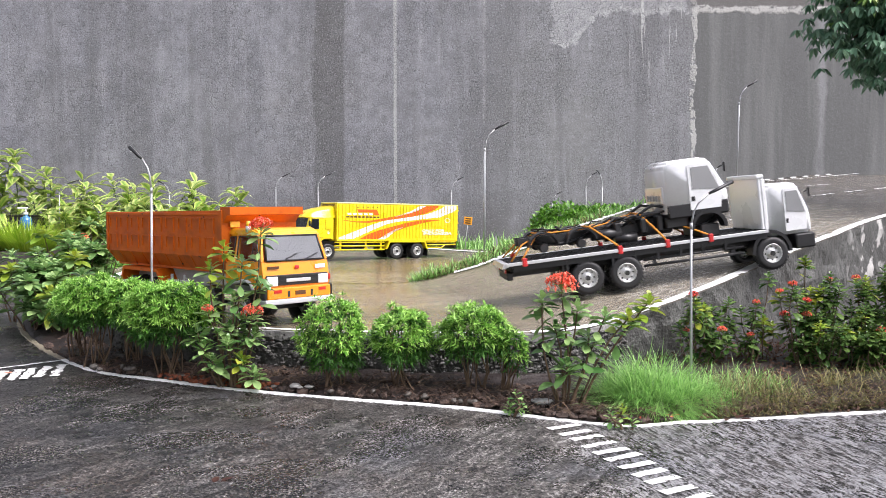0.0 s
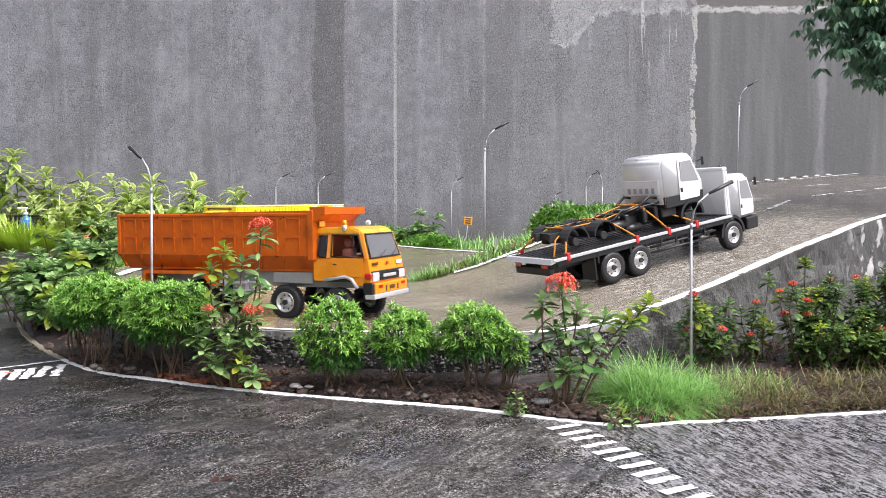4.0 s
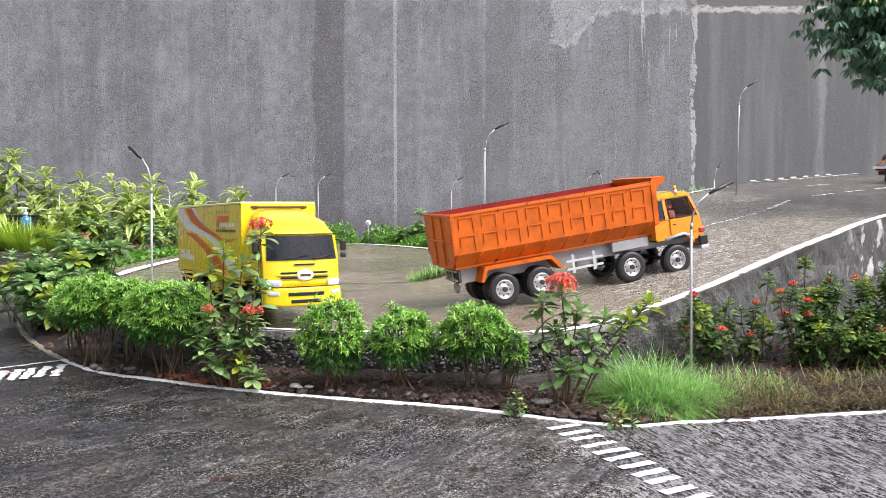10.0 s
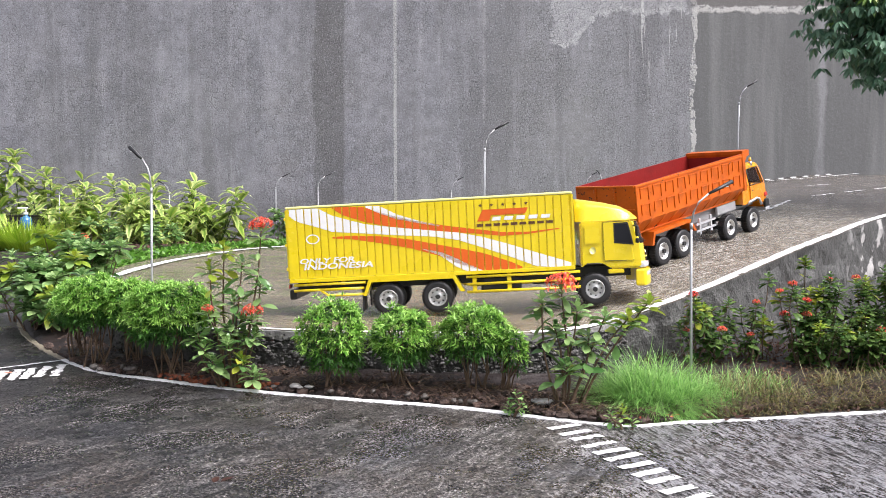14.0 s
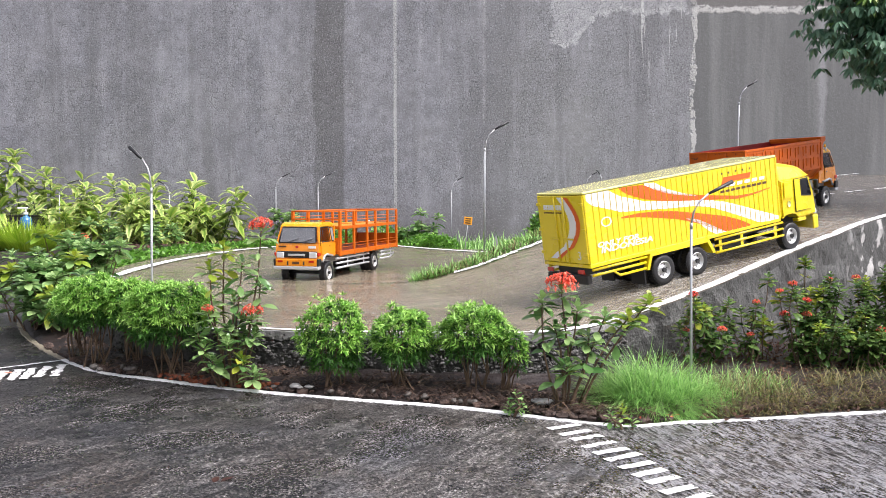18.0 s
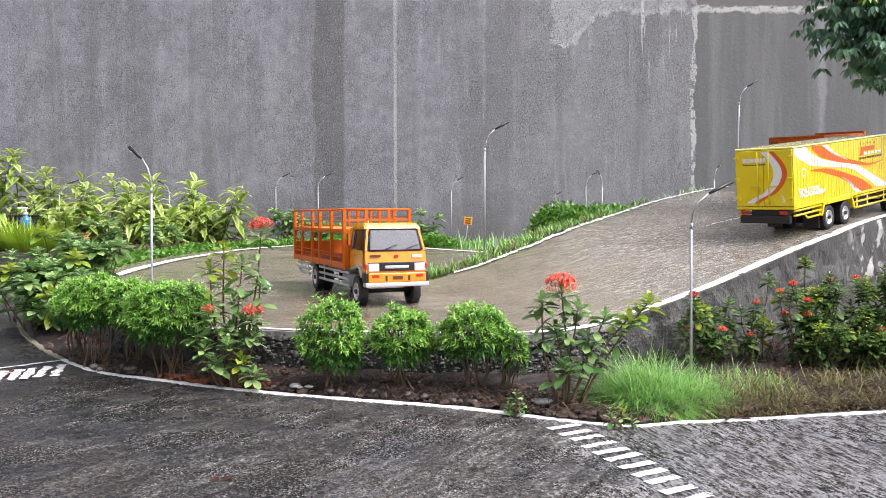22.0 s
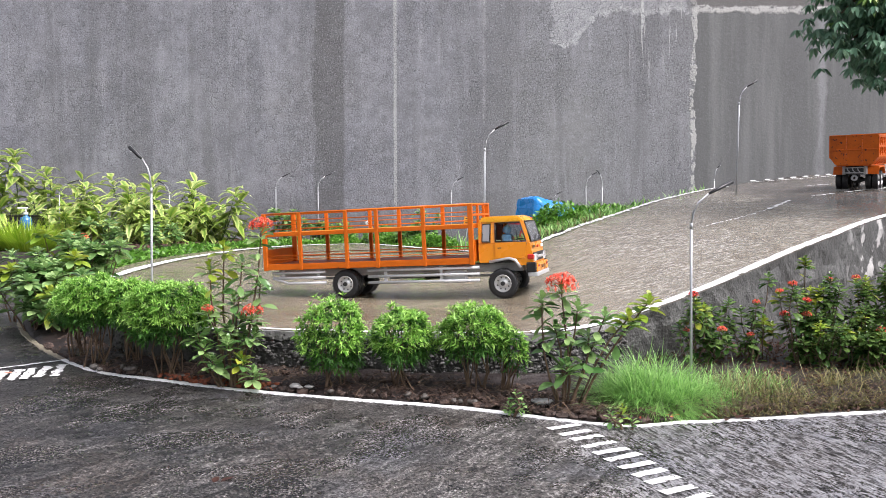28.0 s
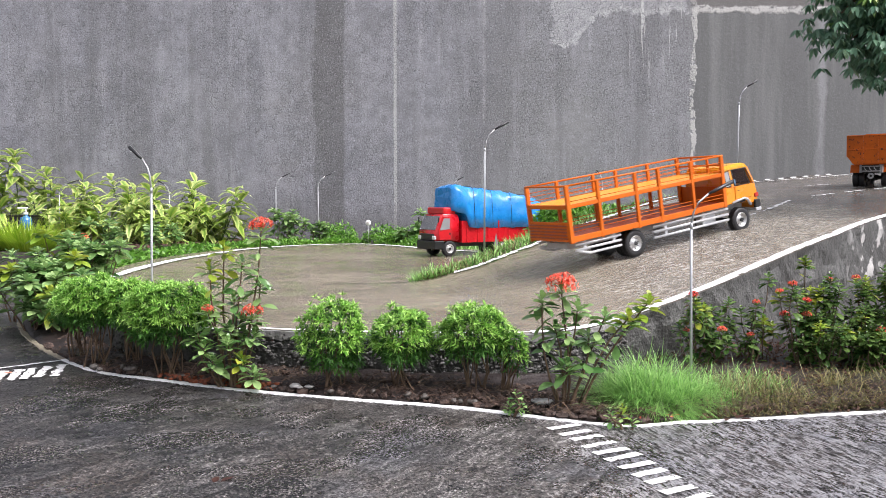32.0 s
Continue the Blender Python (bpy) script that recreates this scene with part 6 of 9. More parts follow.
    lathe(bm, [(0.006, -0.004), (0.013, -0.004), (0.015, 0.0), (0.013, 0.005), (0.006, 0.005), (0.006, -0.004)], 18)
    bmesh.ops.transform(bm, matrix=Matrix.Translation((-0.098, 0, 0.056)) @ Matrix.Rotation(math.pi / 2, 4, "Z"), verts=bm.verts)
    part("tow_eye", bm, CHASSIS_GREY, t, "round grey towing eye")
    amber_cab(t, 0.464, w=0.092, beacon=True)
    part("roof_sign", boxed(0.478, 0.481, -0.088, -0.062, 0.222, 0.236, 0.001), LAMP_AMBER, t, "small amber plate on the roof")
    axles(t, (0.0, 0.107), 0.092, 0.0425, dual=(0.0, 0.107))
    axles(t, (0.380,), 0.092, 0.0425, drop=0.006)
    axles(t, (0.526,), 0.092, 0.0425, drop=0.010)
    return t


# ----- orange livestock truck -----
def build_cattle():
    t = thing("cattle_truck", pose(0, 0, 0), "orange two-deck model livestock truck with open railings", "truck", "model trucks")
    w, x0, x1 = 0.098, -0.259, 0.403
    zf, zd, zt = 0.100, 0.199, 0.259
    body = part("load_floor", boxed(x0, x1, -w, w, zf - 0.004, zf + 0.004), RAIL_ORANGE, t)
    n = 9
    for i in range(n):
        ya = -w + 0.004 + (2 * w - 0.008) * i / n
        part("floor_plank", boxed(x0 + 0.002, x1 - 0.002, ya + 0.0006, ya + (2 * w - 0.008) / n - 0.0006, zf + 0.004, zf + 0.0065), PLANK_RED, body, "")
        part("deck_plank", boxed(x0 + 0.004, x1 - 0.004, ya + 0.0005, ya + (2 * w - 0.008) / n - 0.0005, zd, zd + 0.003), PLANK_YELLOW, body)
    px = [x0 + 0.007, -0.135, 0.015, 0.112, 0.255, x1 - 0.008]
    for s in (-1, 1):
        y = s * w
        part("floor_rail", boxed(x0, x1, y - 0.003, y + 0.003, zf - 0.010, zf + 0.008, 0.001), RAIL_ORANGE, body)
        part("deck_rail", boxed(x0, x1, y - 0.003, y + 0.003, zd - 0.008, zd + 0.004, 0.001), RAIL_ORANGE, body)
        part("top_rail", tube(bmesh.new(), [(x0, y, zt), (x1, y, zt)], 0.0030, 8), RAIL_ORANGE, body)
        for i, x in enumerate(px):
            ww = 0.007 if i in (0, 5) else 0.0055
            part("post", boxed(x - ww, x + ww, y - 0.0045, y + 0.0045, zf - 0.012, zt + 0.001, 0.001), RAIL_ORANGE, body)
        for z in (0.212, 0.226, 0.238, 0.122, 0.133):
            part("wire", tube(bmesh.new(), [(x0, y, z), (x1, y, z)], 0.0012, 5), RAIL_ORANGE, body)
    for x in (x0 + 0.003, x1 - 0.003):
        part("end_rail", tube(bmesh.new(), [(x, -w, zt), (x, w, zt)], 0.0030, 8), RAIL_ORANGE, body)
        part("end_rail", boxed(x - 0.003, x + 0.003, -w, w, zd - 0.008, zd + 0.004), RAIL_ORANGE, body)
    for y in (-0.034, 0.034):
        part("end_post", boxed(x1 - 0.006, x1, y - 0.004, y + 0.004, zd, zt), RAIL_ORANGE, body)
    part("end_rail", boxed(x1 - 0.005, x1, -w, w, 0.226, 0.232), RAIL_ORANGE, body)
    part("headboard", boxed(x1 - 0.004, x1 + 0.001, -w + 0.003, w - 0.003, zf + 0.004, 0.158), RAIL_ORANGE, body)
    gate = part("tailgate", boxed(x0 - 0.003, x0 + 0.002, -w + 0.002, w - 0.002, zf - 0.006, 0.152), RAIL_ORANGE, t, "low orange tailgate")
    for k in range(5):
        z = 0.104 + k * 0.0095
        part("gate_slat", boxed(x0 - 0.0055, x0 - 0.003, -w + 0.006, w - 0.006, z - 0.002, z + 0.002), PLANK_RED, gate)
    for s in (-1, 1):
        y = s * 0.090
        rail_guard(t, 0.075, x1 + 0.01, y, (0.080, 0.062, 0.044), (0.13, 0.30), SILVER, 0.0042)
        rail_guard(t, -0.235, -0.06, y, (0.080, 0.064), (-0.20, -0.085), SILVER, 0.0042)
        part("guard_rail", tube(bmesh.new(), [(-0.235, y, 0.064), (-0.185, y, 0.048), (-0.06, y, 0.048)], 0.0040, 8), SILVER, t)
    chassis(t, -0.235, 0.53, CHASSIS_GREY, 0.064, 0.086)
    part("fuel_tank", boxed(0.30, 0.37, -0.078, -0.052, 0.036, 0.076, 0.004), SILVER, t)
    part("battery_box", boxed(0.20, 0.26, 0.052, 0.078, 0.040, 0.076, 0.004), BLACK, t)
    amber_cab(t, 0.412, w=0.086)
    axles(t, (0.0,), 0.089, 0.0415, dual=(0.0,))
    axles(t, (0.478,), 0.089, 0.0415, drop=0.009)
    return t


def white_cab(t, x0, L, z0, z1, w, tilt_glass=True):
    """Rounded small-truck cab."""
    X = lambda a: x0 + a * L
    H = z1 - z0
    bm = bmesh.new()
    prof = [(0.0, 0.10), (0.0, 0.86), (0.05, 0.96), (0.14, 1.0), (0.62, 1.0), (0.74, 0.95), (0.99, 0.46), (1.0, 0.16), (0.98, 0.10)]
    secs = []
    for a, b in prof:
        secs.append((X(a), z0 + b * H))
    prism(bm, secs, -w, w)
    bmesh.ops.bevel(bm, geom=[e for e in bm.edges], offset=0.006, segments=3, affect="EDGES")
    for f in bm.faces:
        f.smooth = True
    cab = part("cab_shell", bm, TRUCK_WHITE, t, "white cab")
    zz = lambda b: z0 + b * H
    ws = [(X(0.985), -w + 0.008, zz(0.47)), (X(0.985), w - 0.008, zz(0.47)), (X(0.765), w - 0.014, zz(0.91)), (X(0.765), -w + 0.014, zz(0.91))]
    ws = [(a + 0.004, b, c + 0.002) for a, b, c in ws]
    part("windscreen", plate(ws, 0.003), WET_GLASS, t, "dark windscreen speckled with rain")
    for s in (-1, 1):
        def sp(P, off):
            Q = [(X(a), s * (w + off), zz(b)) for a, b in P]
            return Q if s > 0 else Q[::-1]
        d = part("door", plate(sp(((0.38, 0.16), (0.86, 0.16), (0.90, 0.46), (0.72, 0.90), (0.38, 0.90)), 0.0015), 0.002), TRUCK_WHITE, t)
        part("side_window", plate(sp(((0.43, 0.50), (0.86, 0.46), (0.70, 0.85), (0.43, 0.85)), 0.003), 0.002), PALE_GLASS, d, "grey side window")
        part("door_handle", boxed(X(0.40), X(0.46), s * (w + 0.003) - 0.0015, s * (w + 0.003) + 0.0015, zz(0.30), zz(0.38), 0.001), BLACK, d)
        mr = bmesh.new()
        tube(mr, [(X(0.88), s * w, zz(0.80)), (X(0.95), s * (w + 0.012), zz(0.84))], 0.0015, 5)
        box(mr, X(0.93), X(0.96), s * (w + 0.012) - 0.005, s * (w + 0.012) + 0.005, zz(0.72), zz(0.88), 0.002)
        part("mirror", mr, BLACK, t)
    return cab


# ----- white flatbed carrier -----
def build_flatbed():
    t = thing("flatbed_truck", pose(0, 0, 0), "white model flatbed carrier with a black deck and bulkhead", "truck", "model trucks")
    w, x0, x1 = 0.100, -0.21, 0.484
    bed = part("flat_bed", boxed(x0, x1, -w + 0.004, w - 0.004, 0.094, 0.106), BLACK, t, "black load deck")
    for s in (-1, 1):
        part("side_rail", boxed(x0, x1, s * w - 0.0035, s * w + 0.0015, 0.099, 0.1075, 0.001), SILVER, bed, "silver side rail")
        part("under_rail", boxed(x0 + 0.02, x1, s * (w - 0.01) - 0.003, s * (w - 0.01) + 0.003, 0.084, 0.094), BLACK, bed)
        for i in range(8):
            x = x0 + 0.16 + i * 0.06
            part("rail_bracket", boxed(x - 0.003, x + 0.003, s * (w - 0.008) - 0.002, s * (w - 0.008) + 0.002, 0.066, 0.0935), BLACK, bed)
        rail_guard(t, 0.15, 0.42, s * 0.088, (0.070, 0.054), (0.18, 0.28, 0.39), BLACK)
        part("mud_flap", boxed(-0.062, -0.058, min(s * 0.035, s * 0.09), max(s * 0.035, s * 0.09), 0.02, 0.09), BLACK, t)
        for x in (-0.16, 0.09, 0.215, 0.330):
            part("ratchet", boxed(x - 0.006, x + 0.006, s * w - 0.006, s * w + 0.004, 0.094, 0.116, 0.002), HOOK_RED, bed, "red strap ratchet")
    bm = bmesh.new()
    prism(bm, [(x0 - 0.004, 0.1065), (x0 + 0.008, 0.1065), (x0 + 0.008, 0.097), (x0 - 0.010, 0.094)], -w, w)
    part("tail_ramp", bm, SILVER, bed, "worn silver tail edge")
    for i in range(1, 8):
        part("deck_seam", boxed(x0 + 0.01, x1 - 0.01, -w + i * 0.025 - 0.0012, -w + i * 0.025 + 0.0012, 0.106, 0.1072), DARK, bed)
    part("tail_bumper", boxed(x0 + 0.004, x0 + 0.02, -0.075, 0.075, 0.060, 0.080, 0.002), DARK, t)
    for s in (-1, 1):
        part("tail_lamp", boxed(x0 + 0.001, x0 + 0.004, min(s * 0.045, s * 0.07), max(s * 0.045, s * 0.07), 0.080, 0.090), LAMP_RED, t)
    # bulkhead
    bh = part("bulkhead", boxed(0.470, 0.479, -w + 0.006, w - 0.006, 0.106, 0.246, 0.003), TRUCK_WHITE, t, "white bulkhead board behind the cab")
    part("bulkhead_cap", boxed(0.466, 0.488, -w + 0.004, w - 0.004, 0.240, 0.252, 0.004, 2), TRUCK_WHITE, bh)
    for s in (-1, 1):
        part("bulkhead_post", boxed(0.479, 0.490, s * (w - 0.012) - 0.006, s * (w - 0.012) + 0.006, 0.106, 0.240, 0.002), TRUCK_WHITE, bh)
    # cab
    cw = 0.090
    white_cab(t, 0.492, 0.114, 0.072, 0.222, cw)
    for s in (-1, 1):
        bm = bmesh.new()
        pts = [(0.493 + 0.054 * math.cos(a), 0.044 + 0.060 * math.sin(a)) for a in (math.pi * k / 10 for k in range(11))]
        inn = [(0.493 + 0.046 * math.cos(a), 0.044 + 0.051 * math.sin(a)) for a in (math.pi * k / 10 for k in range(11))]
        arch(bm, pts, inn, s * 0.058 if s > 0 else -0.0945, 0.0945 if s > 0 else s * 0.058)
        part("wheel_arch", bm, BLACK, t, "black wheel arch")
        part("headlight", boxed(0.588, 0.608, s * 0.066 - 0.018, s * 0.066 + 0.018, 0.090, 0.112, 0.005, 2), LAMP_CLEAR, t, "clear headlight")
    part("bumper", boxed(0.558, 0.612, -0.094, 0.094, 0.046, 0.086, 0.005, 2), BLACK, t, "black bumper")
    part("grille", boxed(0.598, 0.607, -0.045, 0.045, 0.092, 0.110, 0.002), BLACK, t)
    chassis(t, -0.19, 0.56, DARK, 0.066, 0.092)
    axles(t, (0.0, 0.103), 0.095, 0.0430, dual=(0.0, 0.103))
    axles(t, (0.493,), 0.095, 0.0430)
    return t


def build_load():
    """A cab and bare frame carried on the flatbed; the same origin as the carrier."""
    t = thing("chassis_cab_load", pose(0, 0, 0), "white cab on a bare black chassis strapped onto the flatbed", "truck part", "model trucks")
    b, DX = 0.106, 0.228
    for s in (-1, 1):
        part("frame_beam", boxed(-0.16, 0.385, s * 0.03 - 0.005, s * 0.03 + 0.005, b + 0.034, b + 0.056), DARK, t)
    for x in (-0.14, -0.02, 0.08, 0.18, 0.3):
        part("cross_beam", boxed(x - 0.005, x + 0.005, -0.025, 0.025, b + 0.036, b + 0.054), DARK, t)
    for x in (-0.10, 0.0):
        for s in (-1, 1):
            bm = bmesh.new()
            pts = [(x + 0.042 * math.cos(a), b + 0.026 + 0.042 * math.sin(a)) for a in (math.pi * (k + 0.6) / 10 for k in range(10))]
            inn = [(x + 0.038 * math.cos(a), b + 0.026 + 0.038 * math.sin(a)) for a in (math.pi * (k + 0.6) / 10 for k in range(10))]
            arch(bm, pts, inn, min(s * 0.04, s * 0.078), max(s * 0.04, s * 0.078))
            part("mudguard", bm, BLACK, t, "glossy black round mudguard")
            bm = bmesh.new()
            lathe(bm, [(0.0001, -0.012), (0.010, -0.012), (0.012, -0.009), (0.012, 0.009), (0.007, 0.012), (0.0001, 0.012)], 18, False)
            bmesh.ops.transform(bm, matrix=Matrix.Translation((x, s * 0.058, b + 0.0262)), verts=bm.verts)
            part("brake_drum", bm, DARK, t)
        part("axle", tube(bmesh.new(), [(x, -0.058, b + 0.0262), (x, 0.058, b + 0.0262)], 0.007, 8), DARK, t)
    part("engine", boxed(0.15, 0.26, -0.028, 0.028, b + 0.02, b + 0.080, 0.008, 2), DARK, t)
    part("gearbox", boxed(0.05, 0.14, -0.018, 0.018, b + 0.030, b + 0.06, 0.006, 2), BLACK, t)
    part("spring_tank", tube(bmesh.new(), [(0.03, -0.05, b + 0.04), (0.11, -0.05, b + 0.04)], 0.013, 12), BLACK, t)
    part("cradle", boxed(DX + 0.09, DX + 0.14, -0.07, 0.07, b, b + 0.034, 0.003), DARK, t)
    cw = 0.082
    white_cab(t, DX, 0.168, b + 0.050, 0.316, cw)
    part("cab_skirt", boxed(DX + 0.004, DX + 0.166, -cw - 0.0015, cw + 0.0015, b + 0.058, b + 0.096, 0.004), BLACK, t, "black lower cab panel")
    part("rear_panel", boxed(DX - 0.0045, DX + 0.0005, -cw + 0.012, cw - 0.012, 0.205, 0.250, 0.002), TRUCK_WHITE, t, "ribbed lower rear panel")
    for i in range(5):
        y = -0.048 + i * 0.024
        part("vent_slot", boxed(DX - 0.007, DX - 0.004, y - 0.006, y + 0.006, 0.212, 0.228, 0.001), CHASSIS_GREY, t)
    part("cab_mount", boxed(DX, DX + 0.06, -0.07, 0.07, b + 0.034, b + 0.062, 0.003), DARK, t)
    for s in (-1, 1):
        bm = bmesh.new()
        pts = [(DX + 0.108 + 0.05 * math.cos(a), b + 0.024 + 0.05 * math.sin(a)) for a in (math.pi * k / 10 for k in range(11))]
        inn = [(DX + 0.108 + 0.041 * math.cos(a), b + 0.024 + 0.041 * math.sin(a)) for a in (math.pi * k / 10 for k in range(11))]
        arch(bm, pts, inn, min(s * 0.05, s * 0.086), max(s * 0.05, s * 0.086))
        part("wheel_arch", bm, BLACK, t)
    # leaf springs, rods and hoses of the bare frame
    for x in (-0.05, 0.30):
        for s in (-1, 1):
            part("leaf_spring", tube(bmesh.new(), [(x - 0.085, s * 0.042, b + 0.050), (x - 0.04, s * 0.042, b + 0.034), (x, s * 0.042, b + 0.030), (x + 0.04, s * 0.042, b + 0.034), (x + 0.085, s * 0.042, b + 0.050)], 0.005, 6), BLACK, t)
    rng = random.Random(12)
    for i in range(14):
        x, y = rng.uniform(-0.12, 0.18), rng.uniform(-0.05, 0.05)
        pts = [(x + k * rng.uniform(0.02, 0.04), y + rng.uniform(-0.02, 0.02), b + 0.056 + rng.uniform(-0.006, 0.026)) for k in range(4)]
        part("hose", tube(bmesh.new(), pts, rng.uniform(0.0015, 0.0035), 6), BLACK if i % 3 else DARK, t)
    for x in (0.10, 0.17, 0.215):
        part("bracket", boxed(x - 0.008, x + 0.008, -0.062, 0.062, b + 0.030, b + 0.066 + 0.05 * (x - 0.1), 0.003), BLACK, t)
    for s in (-1, 1):
        part("support_rod", tube(bmesh.new(), [(0.12, s * 0.04, b + 0.056), (0.20, s * 0.05, b + 0.100), (DX + 0.01, s * 0.055, b + 0.090)], 0.004, 6), BLACK, t)
        part("air_tank", tube(bmesh.new(), [(0.09, s * 0.052, b + 0.024), (0.15, s * 0.052, b + 0.024)], 0.012, 12), BLACK, t)
    # straps from the deck edges over the frame
    for xa, xb, z in ((-0.165, -0.11, 0.170), (0.09, 0.03, 0.170), (0.215, 0.165, 0.188), (0.330, 0.235, 0.160)):
        for s in (-1, 1):
            pts = [Vector((xa, s * 0.0985, 0.112)), Vector((xa * 0.6 + xb * 0.4, s * 0.078, 0.112 + (z - 0.112) * 0.42)), Vector((xb, s * 0.045, z)), Vector((xb - 0.004, 0.0, z + 0.001))]
            part("strap", tube(bmesh.new(), pts, 0.0026, 5), STRAP, t, "orange lashing strap")
    for s in (-1, 1):
        part("strap", tube(bmesh.new(), [(-0.19, s * 0.08, 0.110), (-0.155, s * 0.05, 0.146), (-0.10, s * 0.03, 0.168), (0.03, s * 0.028, 0.166), (0.165, s * 0.03, 0.186)], 0.0022, 5), STRAP, t, "orange lashing strap")
    return t


# ----- red truck under a blue tarpaulin -----
def build_tarp():
    t = thing("tarp_truck", pose(0, 0, 0), "red model truck with a tall load under blue tarpaulin", "truck", "model trucks")
    w = 0.095
    bw = part("cargo_bed", boxed(-0.17, 0.375, -w, w, 0.072, 0.190, 0.002), RED, t, "red cargo bed")
    for i in range(8):
        x = -0.15 + i * 0.07
        for s in (-1, 1):
            part("bed_rib", boxed(x - 0.004, x + 0.004, s * w - 0.003, s * w + 0.003, 0.074, 0.190, 0.001), RED, bw)
    # tarpaulin: bulging loft with creases
    bm = bmesh.new()
    nx, nt = 34, 30
    rng = random.Random(5)
    rows = []
    for i in range(nx + 1):
        u = i / nx
        x = -0.185 + u * 0.62
        over = max(0.0, (u - 0.84) / 0.16)
        zlo = 0.150 + 0.085 * min(1, max(0, (u - 0.83) / 0.06))
        top = 0.318 + 0.070 * u - 0.03 * max(0, 0.12 - u) / 0.12
        hw = 0.103 + 0.006 * math.sin(u * 9)
        if over > 0.5:
            k = (over - 0.5) / 0.5
            hw *= 1 - 0.18 * k * k
            top -= 0.018 * k * k
            zlo += 0.014 * k
        row = []
        for j in range(nt + 1):
            a = j / nt
            ang = math.pi * a
            cx = math.cos(ang)
            sx = math.sin(ang)
            y = hw * (abs(cx) ** 0.42) * (1 if cx > 0 else -1)
            z = zlo + (top - zlo) * (abs(sx) ** 0.50)
            nn = noise.noise((x * 16, a * 5.0, 2.0)) * 0.016 + abs(noise.noise((x * 30, a * 9, 7.0))) * 0.018 - abs(noise.noise((x * 12 + a * 6, a * 3, 1.0))) * 0.012
            y *= 1 + nn * 4
            z += nn * 0.7
            row.append(bm.verts.new((x + 0.008 * noise.noise((a * 6, u * 5, 4.0)), y, z)))
        rows.append(row)
    for p, q in zip(rows, rows[1:]):
        for j in range(nt):
            f = bm.faces.new((p[j], q[j], q[j + 1], p[j + 1]))
            f.smooth = True
    bm.faces.new(rows[0])
    bm.faces.new(rows[-1][::-1])
    for p, q in zip(rows, rows[1:]):
        bm.faces.new((p[0], p[nt], q[nt], q[0]))
    bmesh.ops.recalc_face_normals(bm, faces=bm.faces)
    tp = part("tarpaulin", bm, TARP, t, "creased blue tarpaulin")
    for x in (-0.08, 0.05, 0.18, 0.30):
        pts = [(x + 0.004 * math.sin(k), 0.113 * (abs(math.cos(math.pi * k / 12)) ** 0.42) * (1 if math.cos(math.pi * k / 12) > 0 else -1), 0.165 + (0.318 + 0.070 * (x + 0.185) / 0.62 - 0.160) * (abs(math.sin(math.pi * k / 12)) ** 0.5)) for k in range(13)]
        part("rope", tube(bmesh.new(), pts, 0.0014, 5), BLACK, tp, "dark lashing rope")
    X0 = 0.385
    white = white_cab(t, X0, 0.15, 0.066, 0.228, 0.088)
    for o in [white] + [c for c in t.children if c.name.startswith("door")]:
        o.data.materials[0] = RED
    white["label"] = "red cab"
    part("sun_visor", boxed(X0 + 0.02, X0 + 0.10, -0.08, 0.08, 0.226, 0.262, 0.006, 2), RED, t, "red box above the cab")
    part("bumper", boxed(X0 + 0.10, X0 + 0.160, -0.092, 0.092, 0.040, 0.085, 0.005, 2), BLACK, t)
    part("grille", boxed(X0 + 0.145, X0 + 0.154, -0.07, 0.07, 0.086, 0.122, 0.003), BLACK, t, "black grille")
    for s in (-1, 1):
        part("headlight", boxed(X0 + 0.144, X0 + 0.158, s * 0.07 - 0.015, s * 0.07 + 0.015, 0.090, 0.112, 0.004), LAMP_CLEAR, t)
    chassis(t, -0.16, 0.52, DARK, 0.05, 0.072)
    axles(t, (0.0, 0.095), 0.09, 0.0415, dual=(0.0, 0.095))
    axles(t, (0.447,), 0.09, 0.0415)
    return t


cargo_truck = build_cargo()
dump_truck = build_dump()
cattle_truck = build_cattle()
flatbed_truck = build_flatbed()
chassis_load = build_load()
tarp_truck = build_tarp()

# ---------- plants ----------
def leaf_mat(name, base, tip, rough=0.35, vein=None):
    """Leaf: hue varies leaf by leaf; light passes through thin blades."""
    m = bpy.data.materials.new(name)
    m.use_nodes = True
    N, L = m.node_tree.nodes, m.node_tree.links
    b = N["Principled BSDF"]
    geo = N.new("ShaderNodeNewGeometry")
    mx = N.new("ShaderNodeMix")
    mx.data_type = "RGBA"
    mx.inputs["A"].default_value = (*base, 1)
    mx.inputs["B"].default_value = (*tip, 1)
    L.new(geo.outputs["Random Per Island"], mx.inputs["Factor"])
    col = mx.outputs["Result"]
    if vein:
        at = N.new("ShaderNodeAttribute")
        at.attribute_name = "across"
        v = N.new("ShaderNodeMix")
        v.data_type = "RGBA"
        v.inputs["B"].default_value = (*vein, 1)
        L.new(at.outputs["Fac"], v.inputs["Factor"])
        L.new(col, v.inputs["A"])
        col = v.outputs["Result"]
    L.new(col, b.inputs["Base Color"])
    b.inputs["Roughness"].default_value = rough
    b.inputs["Specular IOR Level"].default_value = 0.55
    tr = N.new("ShaderNodeBsdfTranslucent")
    L.new(col, tr.inputs["Color"])
    ms = N.new("ShaderNodeMixShader")
    ms.inputs["Fac"].default_value = 0.3
    L.new(b.outputs[0], ms.inputs[1])
    L.new(tr.outputs[0], ms.inputs[2])
    L.new(ms.outputs[0], N["Material Output"].inputs["Surface"])
    return m


